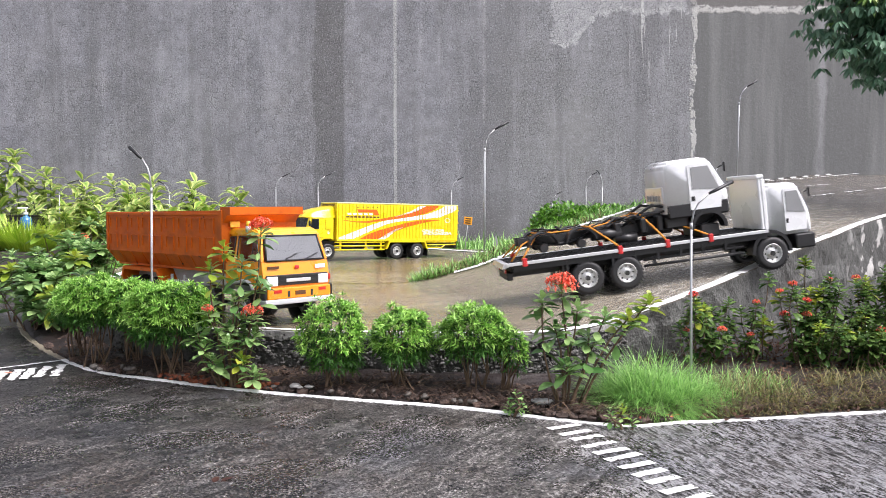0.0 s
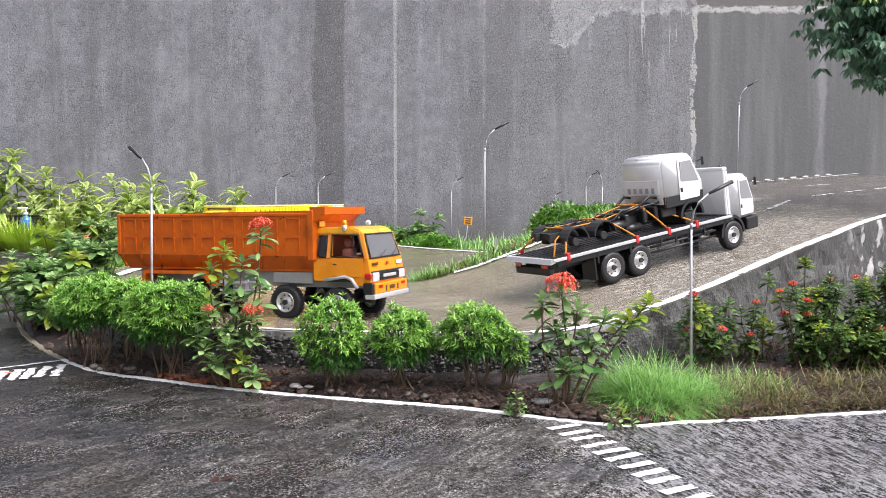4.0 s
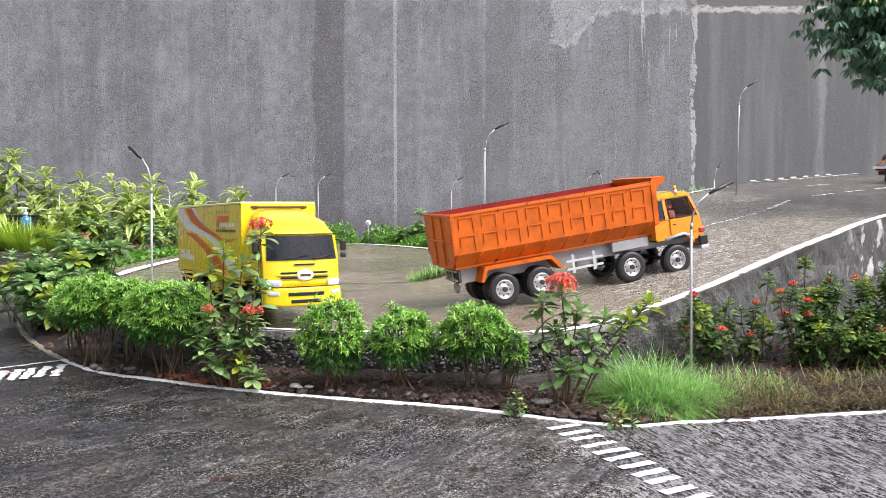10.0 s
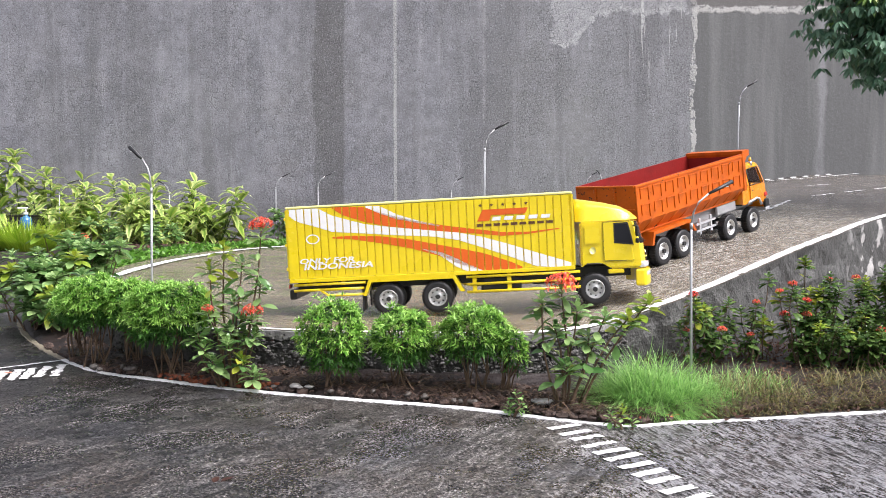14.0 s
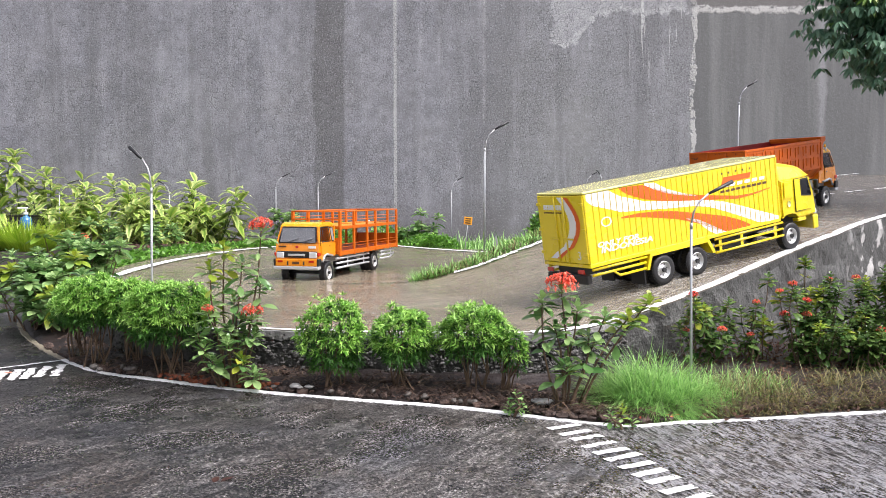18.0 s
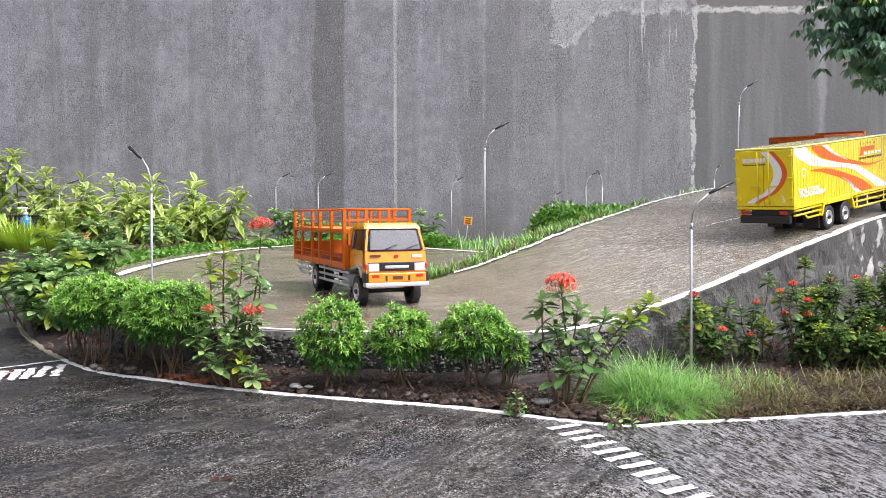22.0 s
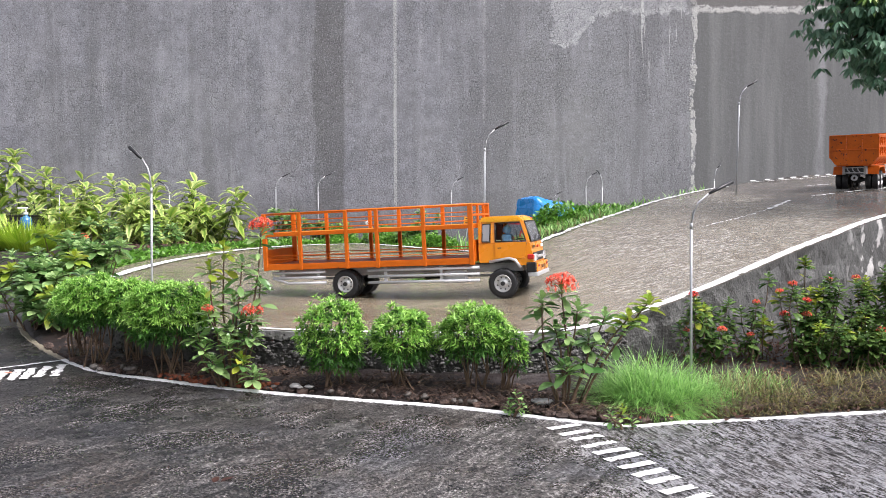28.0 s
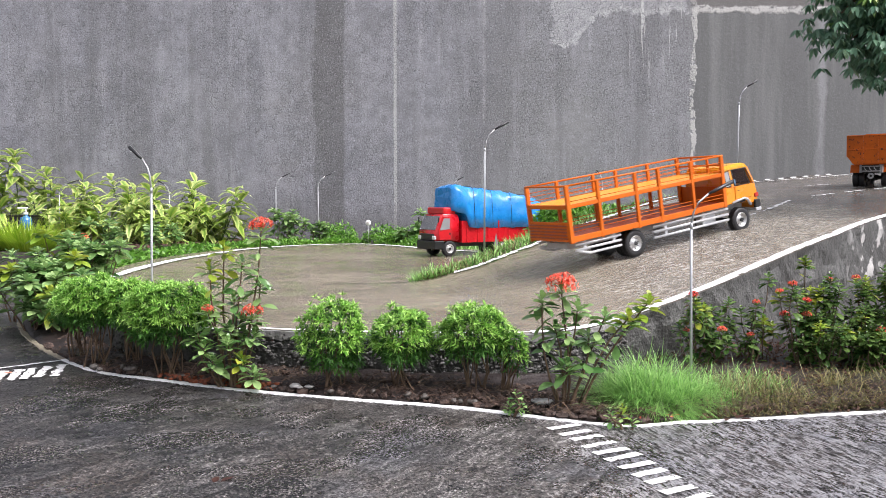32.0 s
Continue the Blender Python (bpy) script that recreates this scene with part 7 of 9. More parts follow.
FERN_GREEN = leaf_mat("bright_shrub_leaf", (0.105, 0.300, 0.030), (0.46, 0.74, 0.17), 0.24)
# dark copy of the shrub leaf: shade inside the crown put into the colour
FERN_DEEP = leaf_mat("shaded_shrub_leaf", (0.016, 0.070, 0.010), (0.095, 0.270, 0.032), 0.65)
IXORA_GREEN = leaf_mat("glossy_green_leaf", (0.075, 0.190, 0.050), (0.38, 0.55, 0.21), 0.15)
BANK_GREEN = leaf_mat("glossy_dark_leaf", (0.026, 0.072, 0.018), (0.18, 0.29, 0.080), 0.13)
PALE_GREEN = leaf_mat("young_yellow_green_leaf", (0.20, 0.33, 0.03), (0.42, 0.46, 0.06), 0.28)
STRIPED = leaf_mat("striped_yellow_leaf", (0.46, 0.56, 0.10), (0.84, 0.84, 0.38), 0.28, vein=(0.13, 0.30, 0.03))
LIME = leaf_mat("lime_grass_leaf", (0.22, 0.40, 0.02), (0.52, 0.66, 0.08), 0.4)
GRASS = leaf_mat("fresh_grass_blade", (0.070, 0.24, 0.025), (0.46, 0.74, 0.24), 0.36)
DRY_GRASS = leaf_mat("drying_grass_blade", (0.045, 0.065, 0.015), (0.36, 0.31, 0.13), 0.55)
TREE_GREEN = leaf_mat("dark_tree_leaf", (0.055, 0.140, 0.080), (0.21, 0.36, 0.23), 0.28)
TREE_YOUNG = leaf_mat("young_tree_leaf", (0.22, 0.44, 0.09), (0.50, 0.70, 0.22), 0.35)
HEDGE_GREEN = leaf_mat("ground_cover_leaf", (0.055, 0.19, 0.018), (0.27, 0.52, 0.085), 0.35)
PETAL = leaf_mat("coral_red_petal", (0.74, 0.055, 0.025), (0.94, 0.28, 0.17), 0.5)
ROSE_PETAL = leaf_mat("pinkish_red_petal", (0.68, 0.03, 0.03), (0.88, 0.16, 0.10), 0.5)
STEM = mat("brown_stem", (0.13, 0.085, 0.05), 0.8, var=0.4, scale=60, bump=0.4)
GREEN_STEM = mat("green_stem", (0.08, 0.14, 0.03), 0.6, var=0.3, scale=60)


class Blades:
    """Collects many leaf blades into one mesh."""

    def __init__(self):
        self.v, self.f, self.a = [], [], []

    def leaf(self, p, d, length, width, droop=0.3, fold=0.25, twist=0.0, shape=(0.35, 1.0, 0.72)):
        d = Vector(d).normalized()
        side = d.cross(Vector((0, 0, 1)))
        if side.length < 1e-3:
            side = Vector((1, 0, 0))
        side.normalize()
        if twist:
            side = Matrix.Rotation(twist, 3, d) @ side
        up = side.cross(d).normalized()
        p = Vector(p)
        i0 = len(self.v)
        secs = ((0.0, shape[0] * 0.4), (0.30, shape[1]), (0.68, shape[2]), (1.0, 0.0))
        for t, w in secs:
            c = p + d * (length * t) - Vector((0, 0, 1)) * (droop * length * t * t)
            hw = width * 0.5 * w
            if w == 0.0:
                self.v.append(c)
                self.a.append(0.5)
            else:
                self.v += [c - side * hw + up * (fold * hw), c, c + side * hw + up * (fold * hw)]
                self.a += [0.0, 1.0, 0.0]
        b = i0
        for k in range(2):
            o = b + 3 * k
            self.f += [(o, o + 1, o + 4, o + 3), (o + 1, o + 2, o + 5, o + 4)]
        self.f += [(b + 6, b + 7, b + 9), (b + 7, b + 8, b + 9)]

    def slim(self, p, d, length, width, droop, twist=0.0):
        """Small narrow leaflet with a fold along its middle."""
        d = Vector(d).normalized()
        side = d.cross(Vector((0, 0, 1)))
        side = side.normalized() if side.length > 1e-3 else Vector((1, 0, 0))
        if twist:
            side = Matrix.Rotation(twist, 3, d) @ side
        up = side.cross(d)
        p = Vector(p)
        i0 = len(self.v)
        c = p + d * (length * 0.45) - Vector((0, 0, droop * length * 0.2))
        w = side * (width * 0.5)
        self.v += [p, c - w + up * (width * 0.12), c, c + w + up * (width * 0.12), p + d * length - Vector((0, 0, droop * length))]
        self.a += [0.5] * 5
        self.f += [(i0, i0 + 1, i0 + 2), (i0, i0 + 2, i0 + 3), (i0 + 1, i0 + 4, i0 + 2), (i0 + 2, i0 + 4, i0 + 3)]

    def round_leaf(self, p, d, length, width, droop=0.2, fold=0.25, twist=0.0):
        """Thick blunt leaf, widest past its middle, on a short stalk."""
        d = Vector(d).normalized()
        side = d.cross(Vector((0, 0, 1)))
        side = side.normalized() if side.length > 1e-3 else Vector((1, 0, 0))
        if twist:
            side = Matrix.Rotation(twist, 3, d) @ side
        up = side.cross(d).normalized()
        p = Vector(p)
        b = len(self.v)
        for t, w in ((0.0, 0.07), (0.22, 0.42), (0.48, 0.88), (0.70, 1.0), (0.88, 0.72)):
            c = p + d * (length * t) - Vector((0, 0, 1)) * (droop * length * t * t)
            hw = width * 0.5 * w
            self.v += [c - side * hw + up * (fold * hw), c, c + side * hw + up * (fold * hw)]
            self.a += [0.0, 1.0, 0.0]
        self.v.append(p + d * length - Vector((0, 0, 1)) * (droop * length))
        self.a.append(0.5)
        for k in range(4):
            o = b + 3 * k
            self.f += [(o, o + 1, o + 4, o + 3), (o + 1, o + 2, o + 5, o + 4)]
        self.f += [(b + 12, b + 13, b + 15), (b + 13, b + 14, b + 15)]

    def strand(self, p, d, length, width, droop):
        """Long fine grass blade in an arc of four segments."""
        d = Vector(d).normalized()
        side = d.cross(Vector((0, 0, 1)))
        side = side.normalized() * (width * 0.5) if side.length > 1e-3 else Vector((width * 0.5, 0, 0))
        p = Vector(p)
        i0 = len(self.v)
        for t, w in ((0.0, 1.0), (0.3, 1.0), (0.6, 0.8), (0.85, 0.5)):
            c = p + d * (length * t) - Vector((0, 0, droop * length * t * t))
            self.v += [c - side * w, c + side * w]
        self.v.append(p + d * length - Vector((0, 0, droop * length)))
        self.a += [0.5] * 9
        for k in range(3):
            o = i0 + 2 * k
            self.f.append((o, o + 1, o + 3, o + 2))
        self.f.append((i0 + 6, i0 + 7, i0 + 8))

    def blade(self, p, d, length, width, droop):
        """Thin grass blade, two segments."""
        d = Vector(d).normalized()
        side = d.cross(Vector((0, 0, 1)))
        side = side.normalized() if side.length > 1e-3 else Vector((1, 0, 0))
        p = Vector(p)
        i0 = len(self.v)
        for t, w in ((0.0, 1.0), (0.5, 0.8)):
            c = p + d * (length * t) - Vector((0, 0, 1)) * (droop * length * t * t)
            self.v += [c - side * width * 0.5 * w, c + side * width * 0.5 * w]
        self.v.append(p + d * length - Vector((0, 0, 1)) * (droop * length))
        self.a += [0.5] * 5
        self.f += [(i0, i0 + 1, i0 + 3, i0 + 2), (i0 + 2, i0 + 3, i0 + 4)]

    def make(self, name, material, parent=None, label=""):
        me = bpy.data.meshes.new(name)
        me.from_pydata([tuple(x) for x in self.v], [], self.f)
        at = me.attributes.new("across", "FLOAT", "POINT")
        at.data.foreach_set("value", self.a)
        for p in me.polygons:
            p.use_smooth = True
        me.materials.append(material)
        ob = new(name, me)
        if parent is not None:
            ob.parent = parent
        if label:
            ob["label"] = label
        return ob


def rdir(rng, lo=-0.2, hi=1.0):
    a = rng.uniform(0, 2 * math.pi)
    z = rng.uniform(lo, hi)
    r = math.sqrt(max(0, 1 - z * z))
    return Vector((r * math.cos(a), r * math.sin(a), z))


def stem_tree(rng, parent, base_r, tops, r0, name="stem", material=None):
    """Bent stems from the foot out to the given tips."""
    for tip in tops:
        tip = Vector(tip)
        foot = Vector((rng.uniform(-base_r, base_r), rng.uniform(-base_r, base_r) * 0.6, -0.01))
        m1 = foot.lerp(tip, 0.35) + Vector((rng.uniform(-1, 1), rng.uniform(-1, 1), 0)) * 0.012
        m2 = foot.lerp(tip, 0.7) + Vector((rng.uniform(-1, 1), rng.uniform(-1, 1), 0.3)) * 0.012
        part(name, tube(bmesh.new(), [foot, m1, m2, tip], r0, 6, r0 * 0.45, caps=False), material or STEM, parent)


def fern_shrub(x, y, z, w, h, seed, label, lean=(0, 0), low=0.36, full=1.0):
    """Clipped dome of narrow drooping leaflets in tufts, on bare forked stems; w, h its spread and height, low the crown's foot."""
    rng = random.Random(seed)
    t = thing("leafy_shrub", pose(x, y, z), label, "shrub", "shrubs along the loop road")
    cz, rz = h * (1 + low) / 2 - 0.008, h * (1 - low) / 2
    R = Vector((w * 0.46, w * 0.38, rz))

    def crown(d, q):
        lump = 0.90 + 0.30 * noise.noise(d * 2.1 + Vector((seed, 0, 0))) + 0.10 * noise.noise(d * 5.0 + Vector((0, seed, 0)))
        lump *= 1.0 + 0.22 * max(0.0, -d.z)
        return Vector((lean[0] + d.x * R.x * q * lump, lean[1] + d.y * R.y * q * lump, cz + d.z * R.z * q * lump))

    tips = [crown(rdir(rng, -0.5, 0.8), 0.55) for _ in range(9)]
    stem_tree(rng, t, w * 0.13, tips, 0.0022)
    B, D = Blades(), Blades()
    n_tuft = int(800 * full * (w / 0.15) ** 1.5)
    for k in range(n_tuft):
        d = rdir(rng, -0.9, 1.0)
        q = rng.uniform(0.50, 1.0) ** 0.6
        c = crown(d, q)
        # inner and lower tufts get the leaf with painted shade
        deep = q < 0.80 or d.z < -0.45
        ax = (d + Vector((rng.uniform(-0.5, 0.5), rng.uniform(-0.5, 0.5), 0.65 + rng.uniform(-0.2, 0.6)))).normalized()
        s1 = ax.cross(Vector((rng.uniform(-0.5, 0.5), rng.uniform(-0.5, 0.5), 1))).normalized()
        s2 = ax.cross(s1)
        n = rng.randint(6, 9)
        for j in range(n):
            f = 2 * math.pi * j / n + rng.uniform(-0.35, 0.35)
            dd = ax * rng.uniform(0.45, 1.2) + s1 * math.cos(f) + s2 * math.sin(f)
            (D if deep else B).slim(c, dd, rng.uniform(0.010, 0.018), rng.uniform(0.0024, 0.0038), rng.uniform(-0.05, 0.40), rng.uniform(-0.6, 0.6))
    B.make("foliage", FERN_GREEN, t)
    D.make("inner_foliage", FERN_DEEP, t, "dark green inner leaves, shade put into their colour")
    return t


def flower_head(parent, p, r, seed, material=None):
    """Round head of many small four-petalled blossoms on thin tubes."""
    rng = random.Random(seed)
    B = Blades()
    for k in range(62):
        d = rdir(rng, -0.1, 1.0)
        q = Vector(p) + Vector((d.x, d.y, d.z * 0.85)) * r * rng.uniform(0.8, 1.0)
        B.blade(p, d, r * 0.95, 0.0018, 0.0)
        u = d.cross(Vector((0.3, 0.2, 1))).normalized()
        v = d.cross(u)
        for j in range(4):
            a = j * math.pi / 2 + rng.uniform(0, 0.5)
            B.leaf(q, (u * math.cos(a) + v * math.sin(a) + d * 0.35), r * 0.25, r * 0.15, 0.1, 0.1)
    return B.make("flower_head", material or PETAL, parent, "coral-red flower cluster" if material is None else "pinkish-red flower cluster")


def ixora(x, y, z, branches, seed, label, flowers=(), leaf=0.05, young=(), dense_=1.0, group="flowering shrubs", start=0.3, bud=6, stem=0.0028, green=None):
    """Upright shrub with blunt glossy leaves in pairs and in whorls at the tips; branches are tip places from its foot."""
    rng = random.Random(seed)
    t = thing("flowering_shrub", pose(x, y, z), label, "shrub", group)
    B, Y = Blades(), Blades()
    for bi, tip in enumerate(branches):
        tip = Vector(tip)
        foot = Vector((tip.x * 0.25 + rng.uniform(-0.008, 0.008), tip.y * 0.2 + rng.uniform(-0.01, 0.01), -0.01))
        mid = foot.lerp(tip, 0.5) + Vector((rng.uniform(-1, 1), rng.uniform(-1, 1), 0)) * 0.012
        q1, q2 = foot.lerp(mid, 0.55) + Vector((rng.uniform(-0.005, 0.005), 0, 0)), mid.lerp(tip, 0.5) + Vector((rng.uniform(-0.006, 0.006), 0, 0))
        part("stem", tube(bmesh.new(), [foot, q1, mid, q2, tip], stem, 6, stem * 0.45, caps=False), STEM, t)
        n = int(max(3, (tip - foot).length / 0.030) * dense_)
        for k in range(n):
            u = start + (1 - start) * (k + 0.3) / n
            c = foot.lerp(mid, u * 2) if u < 0.5 else mid.lerp(tip, u * 2 - 1)
            a0 = k * 1.57 + rng.uniform(-0.5, 0.5)
            for a in (a0, a0 + math.pi):
                if rng.random() < 0.20:
                    continue
                d = Vector((math.cos(a), math.sin(a), rng.uniform(-0.6, 0.8)))
                ln = leaf * rng.uniform(0.55, 1.05)
                tgt = Y if (bi in young and u > 0.6 and rng.random() < 0.7) else B
                tgt.round_leaf(c, d, ln, ln * rng.uniform(0.40, 0.52), rng.uniform(0.05, 0.5), rng.uniform(0.1, 0.45), rng.uniform(-0.7, 0.7))
        for tier, (cnt, lift, sz) in enumerate(((bud, 0.05, 1.0), (bud, 0.40, 0.9), (max(3, bud - 2), 0.9, 0.7), (2, 2.2, 0.45))):
            for a in range(cnt):
                aa = (a + 0.5 * tier) * 2 * math.pi / cnt + rng.uniform(-0.25, 0.25)
                d = Vector((math.cos(aa), math.sin(aa), lift + rng.uniform(-0.3, 0.3)))
                ln = leaf * sz * rng.uniform(0.75, 1.0)
                (Y if bi in young and (tier > 0 or rng.random() < 0.5) else B).round_leaf(tip - Vector((0, 0, 0.007 * (2 - tier))), d, ln, ln * rng.uniform(0.42, 0.52), rng.uniform(0.1, 0.35), 0.3, rng.uniform(-0.4, 0.4))
    B.make("foliage", green or IXORA_GREEN, t)
    if Y.v:
        Y.make("young_leaves", PALE_GREEN, t, "yellow-green young leaves")
    for i, (bi, r) in enumerate(flowers):
        tip = Vector(branches[bi])
        flower_head(t, tip + Vector((0, 0, 0.008)), r, seed * 7 + i, PETAL if i % 2 == 0 or r > 0.02 else ROSE_PETAL)
    return t


def striped_plant(x, y, z, h, w, seed, n_stem=5):
    """Clump of canes, each ending in a drooping rosette of broad pale-edged leaves."""
    rng = random.Random(seed)
    t = thing("striped_leaf_plant", pose(x, y, z), "clump of broad yellow-green striped leaves before the wall", "plant", "striped plants by the wall")
    tips = [Vector((rng.uniform(-0.5, 0.5) * w, rng.uniform(-0.3, 0.3) * w, h * q)) for q in ([0.88, 0.74, 0.60, 0.46, 0.34, 0.52, 0.68])[:n_stem + 1]]
    stem_tree(rng, t, w * 0.15, tips, 0.006, "cane", GREEN_STEM)
    B = Blades()
    for tip in tips:
        a0 = rng.uniform(0, 6.283)
        for k in range(17):
            u = 1.0 - 0.024 * k
            c = Vector((tip.x * u, tip.y * u, tip.z - 0.013 * k))
            a = a0 + k * 2.4 + rng.uniform(-0.3, 0.3)
            d = Vector((math.cos(a), math.sin(a), max(-0.15, 1.35 - 0.11 * k) * rng.uniform(0.6, 1.1)))
            ln = rng.uniform(0.16, 0.245)
            B.leaf(c, d, ln, ln * rng.uniform(0.23, 0.29), rng.uniform(0.30, 0.85), 0.22, rng.uniform(-0.35, 0.35), (0.5, 1.0, 0.86))
    B.make("foliage", STRIPED, t)
    return t


def tuft(name, x, y, z, w, h, n, material, seed, label, category, droop=(0.2, 0.9), width=0.004):
    rng = random.Random(seed)
    t = thing(name, pose(x, y, z), label, category)
    B = Blades()
    for k in range(n):
        a = rng.uniform(0, 2 * math.pi)
        r = w * 0.28 * math.sqrt(rng.random())
        d = Vector((math.cos(a) * rng.uniform(0.2, 0.9), math.sin(a) * rng.uniform(0.2, 0.9), 1.0))
        B.blade((r * math.cos(a), r * math.sin(a), -0.005), d, h * rng.uniform(0.6, 1.25), width * rng.uniform(0.7, 1.3), rng.uniform(*droop))
    B.make("foliage", material, t)
    return t


def cover(name, outline, zf, h, n, material, seed, label, leaf=0.022, category="ground cover"):
    """Low mound of small leaves over the spots that outline(u) gives."""
    rng = random.Random(seed)
    B = Blades()
    for k in range(n):
        p, e = outline(rng)
        top = h * e
        z = zf(p.x, p.y) + top * rng.uniform(0.35, 1.0)
        d = Vector((rng.uniform(-1, 1), rng.uniform(-1.2, 0.6), rng.uniform(0.1, 1.2)))
        B.leaf((p.x, p.y, z), d, leaf * rng.uniform(0.7, 1.3), leaf * 0.42, 0.25, 0.2, rng.uniform(-0.4, 0.4))
    ob = B.make(name, material)
    return tagged(ob, label, category, kind="stuff")


# shrubs between the yard and the loop road
fern_shrub(-0.224, 1.710, 0.016, 0.156, 0.194, 11, "round bright green shrub of narrow leaves beside the loop road", low=0.17)
fern_shrub(-0.080, 1.700, 0.016, 0.152, 0.170, 12, "bright green narrow-leaved shrub on bare stems beside the loop road", low=0.30)
fern_shrub(0.062, 1.668, 0.016, 0.164, 0.184, 13, "bright green narrow-leaved shrub on bare stems beside the loop road", (0.0, 0), low=0.36)
fern_shrub(0.122, 1.650, 0.014, 0.062, 0.138, 17, "thin narrow-leaved shrub with pale bare stems", (0.014, 0), low=0.34, full=0.7)
fern_shrub(-0.597, 1.85, 0.016, 0.225, 0.214, 14, "wide bright green narrow-leaved shrub beside the loop road", low=0.34)
fern_shrub(-0.712, 1.95, 0.016, 0.170, 0.208, 18, "bright green narrow-leaved shrub among others beside the loop road", low=0.42)
fern_shrub(-0.805, 1.97, 0.016, 0.205, 0.212, 15, "wide bright green narrow-leaved shrub beside the loop road", low=0.42)
fern_shrub(-0.885, 2.06, 0.016, 0.150, 0.196, 16, "bright green narrow-leaved shrub beside the loop road", low=0.42)

ixora(-0.432, 1.778, 0.016, [(0.055, -0.01, 0.310), (-0.025, 0.0, 0.275), (0.015, -0.01, 0.245), (-0.052, -0.01, 0.235), (0.040, -0.03, 0.135), (-0.055, -0.02, 0.14), (0.05, 0.0, 0.20), (0.0, -0.02, 0.17)], 21, "tall flowering shrub with glossy leaves and coral-red flowers",
      [(0, 0.026), (4, 0.022), (5, 0.013)], 0.040, (1, 3), 0.8, start=0.58, bud=5)
ixora(-0.442, 1.752, 0.016, [(0.03, -0.02, 0.050), (-0.05, -0.01, 0.070), (0.005, -0.03, 0.085), (0.05, 0.0, 0.095), (-0.03, -0.02, 0.045), (0.055, -0.03, 0.022), (-0.065, 0.0, 0.10), (0.0, 0.01, 0.11), (0.02, 0.02, 0.125)], 22, "low shrub of thick glossy round leaves on the soil", (), 0.038, (0,), 0.8, start=0.7, bud=6)
ixora(0.215, 1.545, 0.014, [(0.0, 0.0, 0.212), (-0.035, 0.0, 0.195), (0.030, 0.0, 0.18), (0.125, 0.01, 0.160), (0.165, 0.02, 0.190), (0.08, 0.0, 0.165), (0.01, -0.02, 0.075), (-0.01, 0.0, 0.14), (0.05, 0.0, 0.125)], 23, "tall flowering shrub with one large coral flower head",
      [(0, 0.030)], 0.041, (3, 4), 0.9, start=0.50, bud=6)
ixora(0.295, 1.425, 0.002, [(0.008, 0.0, 0.032), (-0.012, 0.0, 0.026), (0.022, -0.006, 0.014)], 24, "small seedling with broad leaves at the kerb", (), 0.020, (0,), bud=3)
ixora(0.130, 1.515, 0.012, [(0.0, 0.0, 0.028), (0.014, 0.006, 0.014), (-0.012, 0.0, 0.010)], 25, "small seedling of broad green leaves", (), 0.020, bud=3)
rng = random.Random(31)
# foot, spread, height, stems, density, flowers
for i, (x, y, w_, h, ns, dn, nf) in enumerate(((0.585, 1.93, 0.055, 0.150, 8, 1.0, 3), (0.63, 1.96, 0.04, 0.130, 6, 1.0, 0), (0.690, 1.93, 0.035, 0.150, 4, 0.9, 2), (0.755, 1.98, 0.012, 0.205, 2, 0.6, 0), (0.72, 2.0, 0.05, 0.10, 5, 0.8, 0),
                                               (0.815, 1.92, 0.055, 0.185, 9, 1.1, 3), (0.875, 1.95, 0.055, 0.175, 9, 1.1, 2), (0.84, 1.88, 0.05, 0.10, 7, 1.0, 0), (0.91, 1.90, 0.04, 0.085, 6, 1.0, 0), (0.945, 1.97, 0.05, 0.20, 9, 1.1, 1), (1.02, 1.98, 0.06, 0.215, 10, 1.1, 1), (0.99, 1.92, 0.05, 0.13, 8, 1.0, 0), (1.09, 2.0, 0.06, 0.20, 9, 1.0, 0), (0.88, 2.05, 0.02, 0.225, 3, 0.7, 0), (1.15, 1.97, 0.06, 0.17, 7, 1.0, 0), (0.96, 1.86, 0.05, 0.11, 7, 1.0, 1), (1.05, 1.88, 0.06, 0.15, 8, 1.0, 1))):
    br = [(rng.uniform(-1, 1) * w_, rng.uniform(-0.6, 0.6) * w_, h * rng.uniform(0.35, 1.05)) for _ in range(int(ns * 1.4))]
    br.sort(key=lambda b: -b[2])
    fl = [(k, rng.uniform(0.008, 0.012)) for k in rng.sample(range(ns), min(nf, ns))]
    ixora(x, y, 0.016, br, 40 + i, "flowering shrub with small red flowers against the ramp wall" if fl else "dark leafy shrub against the ramp wall", fl, 0.028, (1, 3) if i % 2 else (2,), dn * 1.7, start=0.12, bud=7, stem=0.0016, green=BANK_GREEN)
for i, (x, y, s_) in enumerate(((-1.13, 2.47, 0.82), (-1.21, 2.52, 0.82), (-1.20, 2.74, 1.08), (-1.08, 2.42, 0.72), (-1.29, 2.74, 0.85), (-1.14, 2.72, 0.95))):
    br = [(rng.uniform(-0.12, 0.12) * s_, rng.uniform(-0.08, 0.08), rng.uniform(0.08, 0.26) * s_) for _ in range(17)]
    ixora(x, y, 0.014, br, 60 + i, "leafy fresh green shrub at the bend of the track", (), 0.055, (1,) if i % 2 else (2, 5), 0.9, start=0.45, bud=7)
ixora(-1.38, 2.72, 0.014, [(0.02, 0.0, 0.155), (-0.02, 0.0, 0.12), (0.0, 0.02, 0.14)], 70, "small green plant at the bend of the track", (), 0.05, (0,), 0.8, start=0.5)

